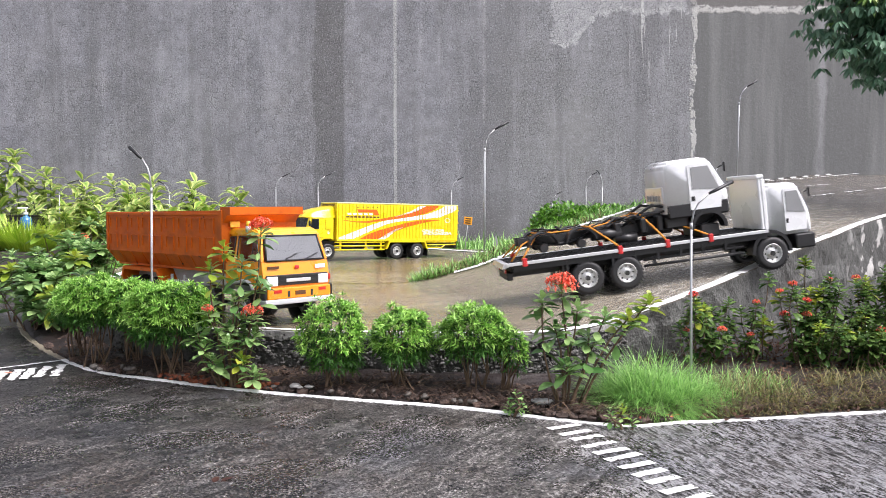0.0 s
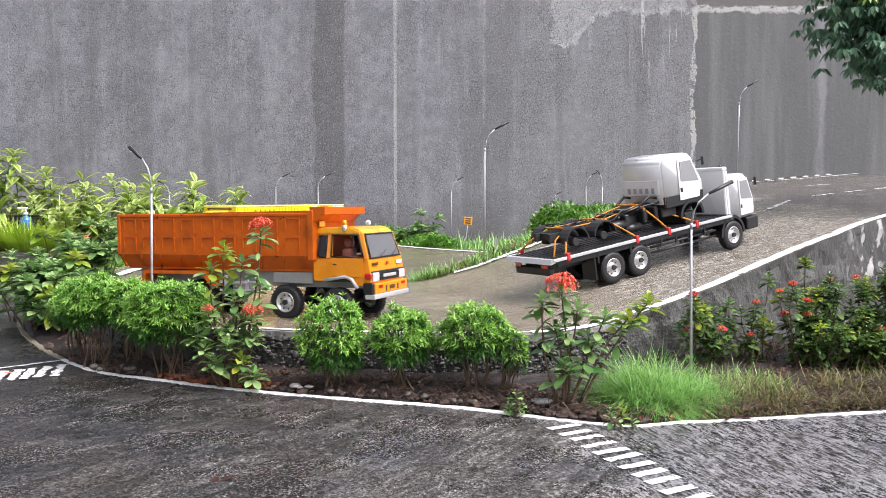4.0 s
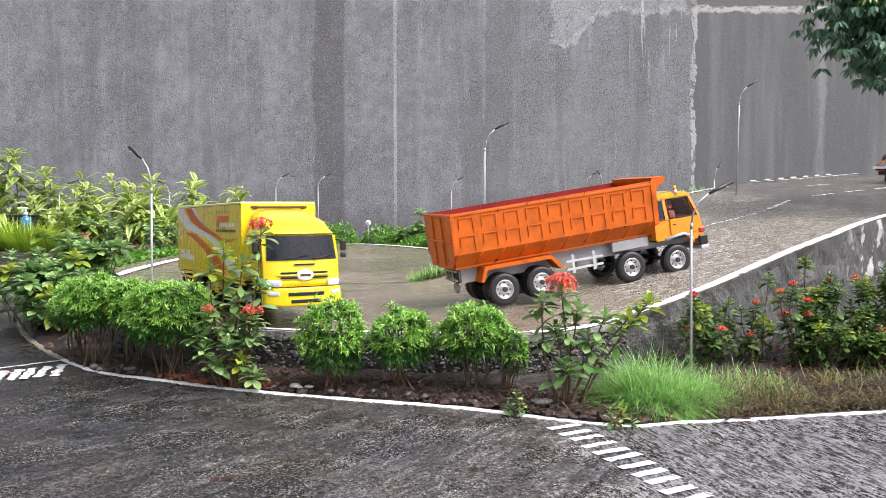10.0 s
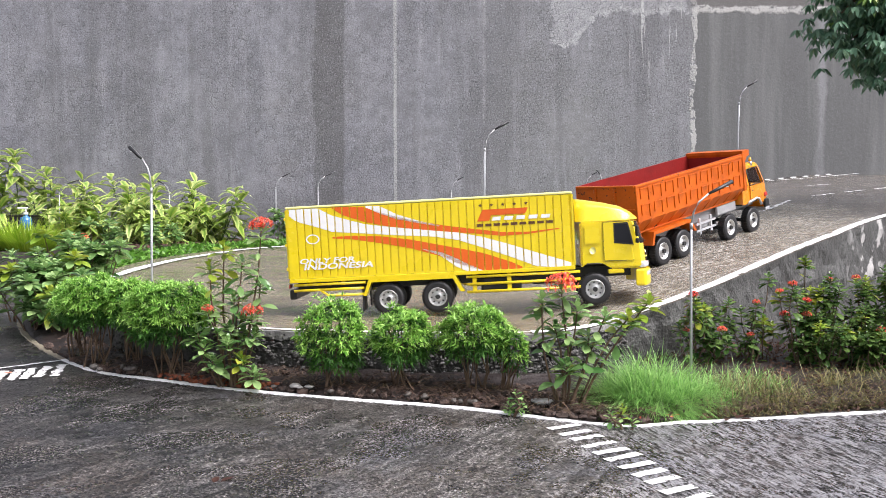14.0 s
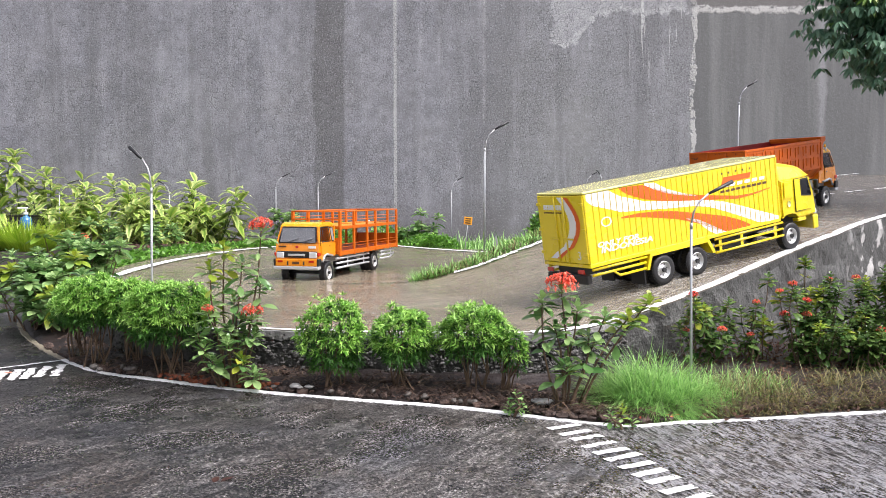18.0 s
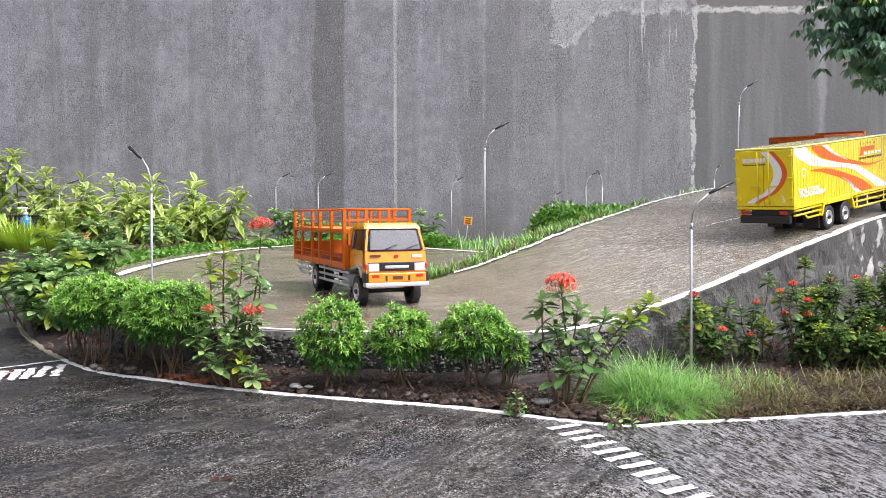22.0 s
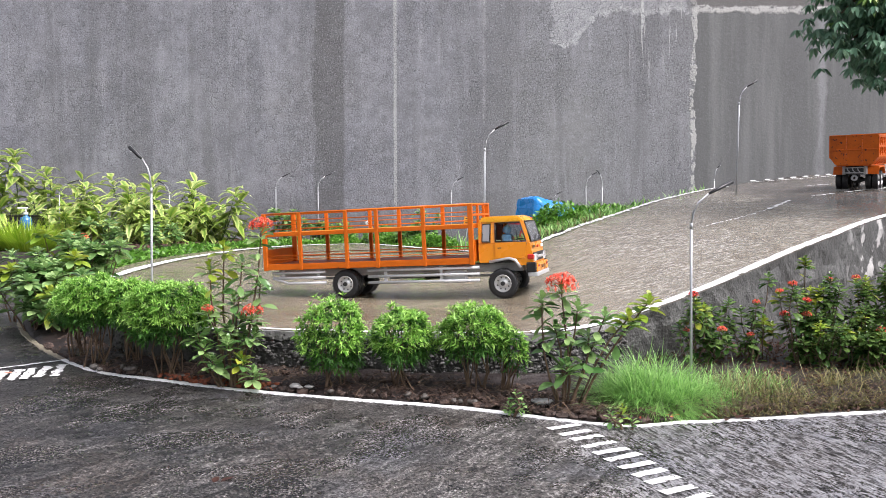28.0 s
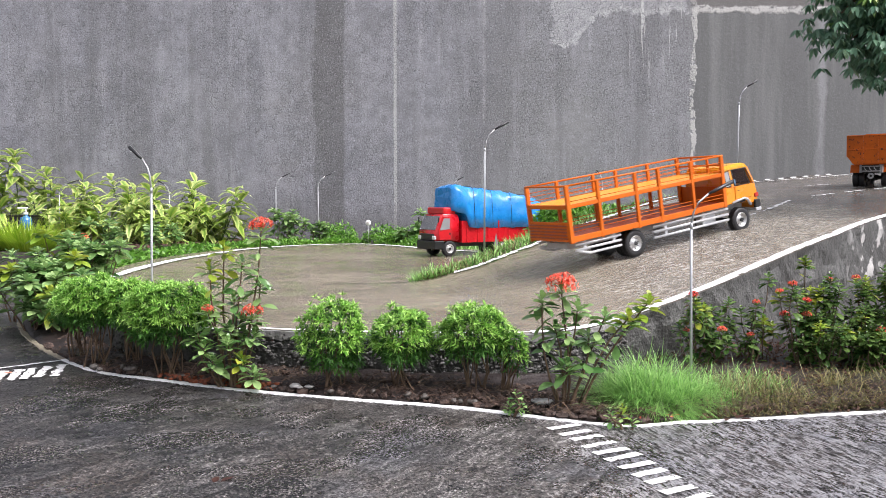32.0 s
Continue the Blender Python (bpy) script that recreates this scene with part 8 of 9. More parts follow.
# back of the yard
for i, (px, d, h) in enumerate(((-3.12, 7.0, 0.60), (-2.86, 6.8, 0.60), (-2.60, 7.1, 0.62), (-2.36, 6.9, 0.60), (-2.15, 7.0, 0.58), (-1.92, 6.9, 0.53), (-1.74, 6.8, 0.50), (-3.66, 7.0, 1.00), (-3.46, 7.1, 0.84), (-2.55, 6.6, 0.42), (-2.15, 6.6, 0.40), (-2.95, 6.55, 0.40))):
    striped_plant(px, d, 0.04, h, 0.42, 80 + i, 5)
tuft("lime_grass_plant", -2.80, 5.75, 0.03, 0.42, 0.30, 1500, LIME, 90, "rounded clump of lime-green arching grass leaves", "plant", (0.10, 0.55), 0.009)
tuft("lime_grass_plant", -3.0, 5.85, 0.03, 0.42, 0.30, 1300, LIME, 91, "rounded clump of lime-green arching grass leaves", "plant", (0.10, 0.55), 0.009)
for x, y, h, w_ in ((-1.19, 6.32, 0.30, 0.10), (-1.08, 6.25, 0.22, 0.09), (-0.93, 6.3, 0.17, 0.08), (-0.12, 5.75, 0.27, 0.09), (-0.24, 5.85, 0.18, 0.08), (-1.62, 5.0, 0.2, 0.1), (-1.75, 4.3, 0.24, 0.12)):
    br = [(rng.uniform(-1, 1) * w_, rng.uniform(-0.5, 0.5) * w_, h * rng.uniform(0.5, 1.0)) for _ in range(6)]
    ixora(x, y, 0.06, br, int(200 + x * 50), "small dark leafy bush behind the loop road", (), 0.07, (), 0.8, "bushes behind the loop road")
ixora(-2.53, 5.9, 0.05, [(0.03, 0, 0.08), (-0.05, 0, 0.09), (0.0, 0, 0.05)], 301, "small red-leaved plant in the rear bed", [(0, 0.05), (1, 0.04)], 0.05, (), 0.8, "bushes behind the loop road")

outer_s = shift(outer, 0.115)


def along_outer(a, b, wid):
    def f(r):
        u = r.uniform(a, b) * (len(outer_s) - 1)
        i = min(len(outer_s) - 2, int(u))
        p = outer_s[i].lerp(outer_s[i + 1], u - i)
        q = r.uniform(-1, 1)
        n = (outer_s[i + 1] - outer_s[i]).normalized()
        e = math.sqrt(max(0, 1 - q * q)) * (0.6 + 0.5 * noise.noise((p.x * 7, p.y * 7, 3)))
        return p + Vector((-n.y, n.x)) * q * wid, e
    return f


low_z = lambda x, y: 0.075
cover("ground_cover", along_outer(0.0, 0.74, 0.10), low_z, 0.085, 5200, HEDGE_GREEN, 101, "low bright green ground cover along the loop road", 0.034)
cover("ground_cover", along_outer(0.80, 1.0, 0.16), low_z, 0.15, 2600, HEDGE_GREEN, 102, "low bright green hedge along the loop road", 0.034)


def ball(cx, cy, rx, ry):
    def f(r):
        a, q = r.uniform(0, 2 * math.pi), math.sqrt(r.random())
        return Vector((cx + rx * q * math.cos(a), cy + ry * q * math.sin(a))), math.sqrt(max(0, 1 - q * q)) * r.uniform(0.8, 1.1) + 0.15
    return f


def bush(cx, cy, rx, ry, z, h, n, seed):
    return cover("rounded_bush", ball(cx, cy, rx, ry), lambda x, y: z, h, n, HEDGE_GREEN, seed, "rounded bright green bush on the bank behind the ramp", 0.030, "bush")


bush(0.50, 3.62, 0.14, 0.12, 0.22, 0.145, 1900, 111)
bush(0.70, 3.85, 0.16, 0.12, 0.25, 0.115, 1700, 112)
bush(-0.76, 6.30, 0.14, 0.12, 0.06, 0.16, 900, 113)
bush(-0.42, 6.15, 0.18, 0.12, 0.06, 0.15, 1100, 114)
bush(-0.02, 5.60, 0.14, 0.10, 0.06, 0.10, 700, 115)


# ----- grass -----
def grass(name, spot, n, h, material, seed, label, width=0.0035, droop=(0.1, 0.8), lean=(0, 0)):
    rng = random.Random(seed)
    B = Blades()
    for k in range(n):
        p, z, s_ = spot(rng)
        d = Vector((rng.uniform(-0.6, 0.6) + lean[0], rng.uniform(-0.6, 0.6) + lean[1], 1.0))
        (B.strand if width < 0.002 else B.blade)((p.x, p.y, z - 0.006), d, h * s_ * rng.uniform(0.5, 1.2), width * rng.uniform(0.7, 1.3), rng.uniform(*droop))
    return tagged(B.make(name, material), label, "grass", kind="stuff")


def bank_spot(u0, u1, v0, v1):
    def f(r):
        u = r.uniform(u0, u1) * 60
        i = min(59, int(u))
        a, b = tongue_near[i].lerp(tongue_near[i + 1], u - i), tongue_far[i].lerp(tongue_far[i + 1], u - i)
        v = r.uniform(v0, v1)
        p = a.lerp(b, v)
        za, zb = ramp_z(a.x, a.y) - 0.004, (DECK - 0.01 if b.x < 0.66 else 0.0)
        z = za + (zb - za) * (v * v * (3 - 2 * v))
        return p, z, 0.6 + 0.6 * abs(noise.noise((p.x * 6, p.y * 6, 8)))
    return f


grass("grass", bank_spot(0.0, 0.40, 0.03, 0.98), 5200, 0.085, GRASS, 121, "fresh green grass on the bank behind the ramp", 0.005)
grass("grass", bank_spot(0.0, 0.30, 0.02, 0.5), 1500, 0.080, DRY_GRASS, 122, "drying grass along the ramp's far edge", 0.004)
grass("grass", bank_spot(0.12, 0.75, 0.05, 0.95), 2400, 0.10, GRASS, 123, "tall green grass behind the ramp", 0.006)


def far_spot(r):
    p = Vector((r.uniform(-0.1, 1.6), r.uniform(5.5, 7.3)))
    return p, 0.02, 0.5 + 1.0 * abs(noise.noise((p.x * 3, p.y * 3, 2)))


grass("grass", far_spot, 3600, 0.20, GRASS, 124, "tall grass and weeds in front of the wall", 0.009)


def bed_spot(x0, x1, v0, v1):
    kx = [p.x for p in kerb_pts]
    ky = [p.y for p in kerb_pts]
    def f(r):
        x = r.uniform(x0, x1)
        y0 = float(np.interp(x, kx, ky)) + 0.012
        y1 = min(y0 + 0.42, 1.78 + max(0, x - 0.25) * 0.85)
        p = Vector((x, y0 + (y1 - y0) * r.uniform(v0, v1)))
        e = min(1, (x - x0) / 0.05, (x1 - x) / 0.05)
        return p, 0.008, max(0.25, e) * (0.55 + 0.6 * abs(noise.noise((p.x * 9, p.y * 9, 5))))
    return f


def tangle(name, spot, n, h, material, seed, label, width=0.0014, flat=0.9):
    """Long fine blades falling over one another in every direction."""
    rng = random.Random(seed)
    B = Blades()
    for k in range(n):
        p, z, s_ = spot(rng)
        a = rng.uniform(0, 6.283)
        d = Vector((math.cos(a) * rng.uniform(0.2, flat), math.sin(a) * rng.uniform(0.2, flat), rng.uniform(0.35, 1.0)))
        B.strand((p.x, p.y, z - 0.006), d, h * s_ * rng.uniform(0.6, 1.2), width * rng.uniform(0.7, 1.3), rng.uniform(0.15, 0.75))
    return tagged(B.make(name, material), label, "grass", kind="stuff")


def mound(name, cx, cy, rx, ry, n, h, material, seed, label, width=0.0014):
    """Dome of long fine blades springing from a small crown and falling outwards."""
    rng = random.Random(seed)
    B = Blades()
    for k in range(n):
        a, q = rng.uniform(0, 6.283), math.sqrt(rng.random())
        out = Vector((math.cos(a), math.sin(a), 0))
        p = Vector((cx + rx * q * out.x * 0.9, cy + ry * q * out.y * 0.9, 0.004))
        side = rng.uniform(0, 6.283)
        d = out * (0.10 + 0.65 * q) + Vector((math.cos(side), math.sin(side), 0)) * 0.80 + Vector((0, 0, rng.uniform(0.5, 1.5) * (1.25 - 0.6 * q)))
        B.strand(p, d, h * (1.12 - 0.62 * q) * rng.uniform(0.5, 1.15), width * rng.uniform(0.6, 1.25), rng.uniform(0.15, 0.9))
    return tagged(B.make(name, material), label, "grass", kind="stuff")


mound("grass", 0.392, 1.60, 0.098, 0.09, 6500, 0.170, GRASS, 131, "thick domed tuft of long thin bright green grass in the bed")
mound("grass", 0.495, 1.63, 0.075, 0.09, 1500, 0.105, GRASS, 134, "thin long green grass round the lamp's foot")
mound("grass", 0.600, 1.70, 0.11, 0.12, 900, 0.105, GRASS, 135, "thin grass mixed green and dry in the bed")
mound("grass", 0.595, 1.66, 0.13, 0.13, 2200, 0.100, DRY_GRASS, 137, "drying yellow-green grass in the bed")
tangle("grass", bed_spot(0.42, 0.85, 0.05, 0.6), 3000, 0.075, DRY_GRASS, 132, "short drying grass along the kerb", 0.0017, 1.5)
tangle("grass", bed_spot(0.72, 1.25, 0.06, 0.62), 4800, 0.090, DRY_GRASS, 133, "short drying grass by the ramp wall", 0.0017, 1.5)
tangle("grass", bed_spot(0.30, 0.60, 0.03, 0.18), 500, 0.03, DRY_GRASS, 136, "short dry grass fringe at the kerb", 0.0012, 1.8)

# ----- overhanging tree -----
rng = random.Random(77)
tree = thing("garden_tree", pose(2.42, 3.05, 0), "dark green garden tree whose low branch overhangs the track", "tree")
part("trunk", tube(bmesh.new(), [(0, 0, -0.02), (0.02, 0.02, 0.5), (-0.02, 0.0, 1.0), (-0.1, 0.02, 1.5), (-0.1, 0.05, 2.2)], 0.06, 10, 0.03), STEM, tree)
limbs = [((-0.03, 0, 1.05), (-0.35, 0.02, 1.20), (-0.66, 0.02, 1.13), (-0.97, 0.0, 0.97)), ((-0.08, 0, 1.4), (-0.4, 0.1, 1.42), (-0.82, 0.05, 1.24), (-1.0, 0.03, 1.06)), ((-0.08, 0, 1.3), (-0.4, -0.1, 1.28), (-0.70, -0.08, 1.08), (-0.87, -0.06, 0.93))]
for l in limbs:
    part("limb", tube(bmesh.new(), l, 0.014, 6, 0.004), STEM, tree)
B, Y = Blades(), Blades()
for l in limbs:
    P = [Vector(p) for p in l]
    for k in range(620):
        u = rng.uniform(0.25, 1.0) * (len(P) - 1)
        i = min(len(P) - 2, int(u))
        c = P[i].lerp(P[i + 1], u - i) + Vector((rng.uniform(-0.11, 0.11), rng.uniform(-0.13, 0.13), rng.uniform(-0.16, 0.12)))
        young = c.z > 1.02 and rng.random() < 0.9 * (c.z - 0.98)
        a0 = rng.uniform(0, 6.28)
        for j in range(9):
            a = a0 + j * 0.7 + rng.uniform(-0.2, 0.2)
            d = Vector((math.cos(a), math.sin(a), rng.uniform(-1.3, -0.1)))
            ln = rng.uniform(0.022, 0.040)
            (Y if young else B).leaf(c + Vector((math.cos(a), math.sin(a), 0)) * 0.006, d, ln, ln * rng.uniform(0.34, 0.44), 0.4, 0.2, rng.uniform(-0.5, 0.5), (0.4, 1.0, 0.85))
for k in range(900):
    c = Vector((-0.1, 0.05, 2.1)) + rdir(rng, -0.5, 1) * rng.uniform(0.2, 0.7)
    B.leaf(c, rdir(rng, -0.8, 0.5), 0.11, 0.04, 0.5, 0.2)
B.make("crown", TREE_GREEN, tree)
Y.make("young_leaves", TREE_YOUNG, tree, "fresh yellow-green young leaves")

# ---------- model street lamps, signs and clutter ----------
POLE = mat("galvanised_pole", (0.42, 0.43, 0.44), 0.4, 0.5, var=0.15, scale=40, bump=0.05)
LAMP_BLACK = mat("black_lamp_head", (0.02, 0.02, 0.022), 0.35, var=0.2)
LENS = mat("pale_lamp_lens", (0.6, 0.6, 0.58), 0.3, var=0.1)


def street_lamp(x, y, z, h, reach, turn, lean=0.0, tip=0.9, label="thin grey model street lamp with a black arm", r=0.0040):
    """Pole with a bent arm; reach is the arm's length sideways, tip its rise."""
    t = thing("street_lamp", pose(x, y, z, 0, lean, 0), label, "street lamp", "model street lamps")
    k = h * 0.80
    c, s = math.cos(radians(turn)), math.sin(radians(turn))
    part("pole", tube(bmesh.new(), [(0, 0, -0.02), (0, 0, k * 0.5), (0, 0, k)], r, 8, r * 0.88), POLE, t)
    part("joint", tube(bmesh.new(), [(0, 0, k - 0.008), (0, 0, k + 0.004)], r * 1.1, 8), POLE, t)
    pts = [(0, 0, k), (reach * 0.06 * c, reach * 0.06 * s, k + (h - k) * 0.30), (reach * 0.18 * c, reach * 0.18 * s, k + (h - k) * 0.52), (reach * 0.42 * c, reach * 0.42 * s, k + (h - k) * 0.72)]
    part("arm", tube(bmesh.new(), pts, r * 0.72, 6), POLE if tip > 0.5 else LAMP_BLACK, t)
    a, b = Vector(pts[-1]), Vector((reach * c, reach * s, h))
    bm = bmesh.new()
    tube(bm, [a, a.lerp(b, 0.25), b], r * 0.9, 6, r * 1.5)
    hd = part("lamp_head", bm, LAMP_BLACK, t, "black lamp head")
    q = a.lerp(b, 0.72)
    part("lens", boxed(q.x - 0.005, q.x + 0.005, q.y - 0.0022, q.y + 0.0022, q.z - r * 1.55, q.z - r * 0.9), LENS, hd)
    return t


def at_px(px, d):
    return (px - 784) / 1510.7 * d


street_lamp(-0.697, 2.03, 0.012, 0.505, 0.052, 180, 0.7, r=0.0032)
street_lamp(0.483, 1.645, 0.012, 0.413, 0.082, 5, -0.8, r=0.0028)
street_lamp(at_px(857, 3.46), 3.44, 0.16, 0.55, 0.095, 0)
street_lamp(at_px(1296, 4.3), 4.25, 0.43, 0.56, 0.085, 0, 0.8)
street_lamp(at_px(565, 6.4), 6.35, 0.05, 0.565, 0.125, 0)
street_lamp(at_px(491, 6.6), 6.55, 0.05, 0.565, 0.11, 0)
street_lamp(at_px(799, 6.8), 6.75, 0.03, 0.565, 0.10, 0)
street_lamp(at_px(109, 6.6), 6.55, 0.04, 0.525, 0.15, 0, 1.5)
street_lamp(at_px(304, 6.9), 6.85, 0.04, 0.525, 0.09, 180)
street_lamp(at_px(1036, 6.6), 6.55, 0.03, 0.60, 0.10, 0, -0.8)
street_lamp(at_px(1062, 6.4), 6.35, 0.03, 0.60, 0.045, 180, 0.6)
street_lamp(at_px(976, 6.8), 6.75, 0.0, 0.48, 0.075, 0)
street_lamp(at_px(1259, 6.0), 5.95, 0.10, 0.56, 0.045, 0)


def sign(x, y, z, h, w, hh, material, label, round_=False, tilt=0.0):
    t = thing("track_sign", pose(x, y, z, 0, tilt, 0), label, "sign", "track signs")
    part("sign_post", tube(bmesh.new(), [(0, 0, -0.02), (0, 0, h)], 0.0022, 6), POLE, t)
    bm = bmesh.new()
    if round_:
        lathe(bm, [(0.0001, -0.003), (w / 2, -0.003), (w / 2, 0.0), (0.0001, 0.0)], 20)
        bmesh.ops.transform(bm, matrix=Matrix.Translation((0, -0.002, h)), verts=bm.verts)
    else:
        box(bm, -w / 2, w / 2, -0.006, -0.0025, h - hh / 2, h + hh / 2, 0.001)
    f = part("sign_face", bm, material, t)
    n = 3 if not round_ else 1
    for i in range(n):
        zz = h + (hh * 0.28 - i * hh * 0.28 if n > 1 else 0)
        part("sign_bar", boxed(-w * (0.34 if n > 1 else 0.2), w * (0.34 if n > 1 else 0.2), -0.0075, -0.006, zz - hh * 0.07, zz + hh * 0.07), BROWN_DECAL, f)
    return t


SIGN_ORANGE = mat("orange_sign", (0.85, 0.38, 0.02), 0.45, var=0.1)
sign(at_px(822, 4.9), 4.87, 0.10, 0.185, 0.046, 0.044, SIGN_ORANGE, "small orange square sign with unreadable dark bars", False, 6)
sign(at_px(652, 6.1), 6.08, 0.06, 0.185, 0.040, 0.040, WHITE_DECAL, "small round white sign with a dark figure bar", True)
st = thing("marker_stake", pose(at_px(877, 3.7), 3.68, 0.13), "small grey pointed stake in the grass", "stake")
bm = bmesh.new()
prism(bm, [(-0.010, -0.02), (0.012, -0.02), (0.009, 0.085), (0.001, 0.125), (-0.006, 0.085)], -0.005, 0.005)
part("stake", bm, CHASSIS_GREY, st)

# pump bottle on a dark tub, a bin behind it
bn = thing("plastic_bin", pose(-3.15, 6.45, 0.0), "black plastic bin behind the plants", "bin")
part("bin_body", boxed(-0.10, 0.10, -0.09, 0.09, 0, 0.285, 0.01, 2), BLACK, bn)
part("bin_rim", boxed(-0.106, 0.106, -0.096, 0.096, 0.2855, 0.297, 0.004, 2), BLACK, bn)
box2 = thing("plastic_tub", pose(-2.96, 6.08, 0.0), "low black plastic tub behind the lime grass", "tub")
part("tub_body", boxed(-0.10, 0.12, -0.08, 0.08, 0, 0.165, 0.006), BLACK, box2)
part("tub_rim", boxed(-0.105, 0.125, -0.085, 0.085, 0.1655, 0.178, 0.003), DARK, box2)
bo = thing("pump_bottle", pose(-2.955, 6.05, 0.1785), "blue bottle with a white pump on the tub", "bottle")
BLUE = mat("blue_liquid_bottle", (0.02, 0.16, 0.38), 0.2, var=0.15, coat=0.6)
bm = bmesh.new()
lathe(bm, [(0.0001, 0), (0.038, 0), (0.042, 0.006), (0.042, 0.085), (0.034, 0.105), (0.014, 0.115), (0.014, 0.122), (0.0001, 0.122)], 20)
bmesh.ops.transform(bm, matrix=Matrix.Rotation(math.pi / 2, 4, "X"), verts=bm.verts)
part("bottle_body", bm, BLUE, bo)
bm = bmesh.new()
tube(bm, [(0, 0, 0.122), (0, 0, 0.140)], 0.016, 12)
tube(bm, [(0, 0, 0.140), (0, 0, 0.165)], 0.006, 8)
box(bm, -0.055, 0.014, -0.010, 0.010, 0.165, 0.178, 0.003)
part("pump", bm, WHITE_DECAL, bo, "white pump head")

# stones, slab, fallen petals and leaves in the bed and on the yard
STONE = mat("grey_stone", (0.13, 0.115, 0.10), 0.55, var=0.5, scale=40, bump=0.5)
rng = random.Random(9)


def stone(x, y, z, r, seed, material=None, flat=0.6):
    bm = bmesh.new()
    bmesh.ops.create_icosphere(bm, subdivisions=2, radius=1.0)
    for v in bm.verts:
        n = 1 + 0.35 * noise.noise(v.co * 1.3 + Vector((seed, 0, 0)))
        v.co = Vector((v.co.x * r * n, v.co.y * r * 0.75 * n, v.co.z * r * flat * n))
    for f in bm.faces:
        f.smooth = True
    ob = part("stone", bm, material or STONE)
    ob.matrix_world = pose(x, y, z + r * flat * 0.35, 0, 0, seed * 50)
    return tagged(ob, "small grey stone lying in the bed", "stone", "stones in the bed")


for i in range(16):
    x = rng.uniform(-0.82, 0.15)
    y0 = float(np.interp(x, [p.x for p in kerb_pts], [p.y for p in kerb_pts]))
    stone(x, y0 + rng.uniform(0.012, 0.07), 0.012, rng.uniform(0.004, 0.010), i + 1)
for i in range(12):
    stone(rng.uniform(-0.80, -0.62), rng.uniform(1.93, 2.0) - 0.05, 0.014, rng.uniform(0.008, 0.014), 60 + i)
PALE_STONE = mat("pale_broken_concrete", (0.40, 0.39, 0.37), 0.5, var=0.35, scale=50, bump=0.6)
for k, (x, y, r_) in enumerate(((0.185, 1.560, 0.019), (0.172, 1.572, 0.011), (-0.298, 1.703, 0.015), (-0.268, 1.694, 0.010), (-0.286, 1.688, 0.007))):
    sl = stone(x, y, 0.016, r_, 130 + k, PALE_STONE, 0.32)
    tagged(sl, "broken pale concrete piece in the bed", "concrete piece", "broken concrete pieces")
CLAY = mat("red_clay_lump", (0.22, 0.06, 0.025), 0.8, var=0.4, scale=60, bump=0.6)
for i in range(9):
    s_ = stone(-0.47 + rng.uniform(-0.05, 0.05), 1.765 + rng.uniform(0.006, 0.03), 0.010, rng.uniform(0.006, 0.012), 90 + i, CLAY, 0.4)
    tagged(s_, "lump of red clay on the bed's edge", "soil lump", "clay lumps")


def fallen(name, x, y, z, material, n, size, seed, label):
    r = random.Random(seed)
    B = Blades()
    for k in range(n):
        a = r.uniform(0, 6.28)
        B.leaf((x + r.uniform(-1, 1) * size * 0.5, y + r.uniform(-1, 1) * size * 0.3, z + 0.002), (math.cos(a), math.sin(a), 0.15), size, size * 0.45, 0.1, 0.3)
    return tagged(B.make(name, material), label, "litter", "fallen leaves and petals")


BROWN_LEAF = leaf_mat("brown_dead_leaf", (0.035, 0.012, 0.008), (0.07, 0.025, 0.015), 0.5)
LITTER = leaf_mat("weathered_litter", (0.012, 0.008, 0.007), (0.17, 0.105, 0.075), 0.45)
fallen("fallen_leaf", -0.313, 1.150, 0.0, BROWN_LEAF, 2, 0.024, 1, "dark brown dead leaf on wet asphalt")
fallen("fallen_leaf", 0.505, 1.475, 0.006, BROWN_LEAF, 3, 0.026, 2, "dark dead leaf lying on the kerb")
for i, (x, y) in enumerate(((0.350, 1.470), (0.403, 1.485), (-0.96, 1.865), (-0.03, 1.66))):
    fallen("fallen_petals", x, y, 0.008, PETAL, 7, 0.012, 10 + i, "fallen red petals on the ground")
fallen("fallen_leaf", -0.70, 1.90, 0.012, PALE_GREEN, 2, 0.02, 20, "yellow fallen leaf in the bed")
tw = thing("twig", pose(-0.10, 2.16, DECK + 0.004), "thin dark twig lying on the wet road", "twig")
part("stick", tube(bmesh.new(), [(-0.04, 0, 0), (-0.01, 0.006, 0.002), (0.03, -0.002, 0.001), (0.045, 0.004, 0.001)], 0.0016, 5), DARK, tw)
part("side_stick", tube(bmesh.new(), [(0.0, 0.004, 0.001), (-0.02, -0.012, 0.001)], 0.0012, 5), DARK, tw)

# roots and litter on the soil
r = random.Random(15)
B = Blades()
for k in range(5200):
    x = r.uniform(-0.95, 1.1)
    y0 = float(np.interp(x, [p.x for p in kerb_pts], [p.y for p in kerb_pts]))
    y = y0 + r.uniform(0.015, 0.17)
    a = r.uniform(0, 6.28)
    B.leaf((x, y, 0.014 + r.uniform(0, 0.012)), (math.cos(a), math.sin(a), r.uniform(-0.1, 0.3)), r.uniform(0.006, 0.024), r.uniform(0.0012, 0.0045), 0.2, 0.2)
tagged(B.make("leaf_litter", LITTER), "dead brown leaves and bits scattered on the soil", "litter", kind="stuff")

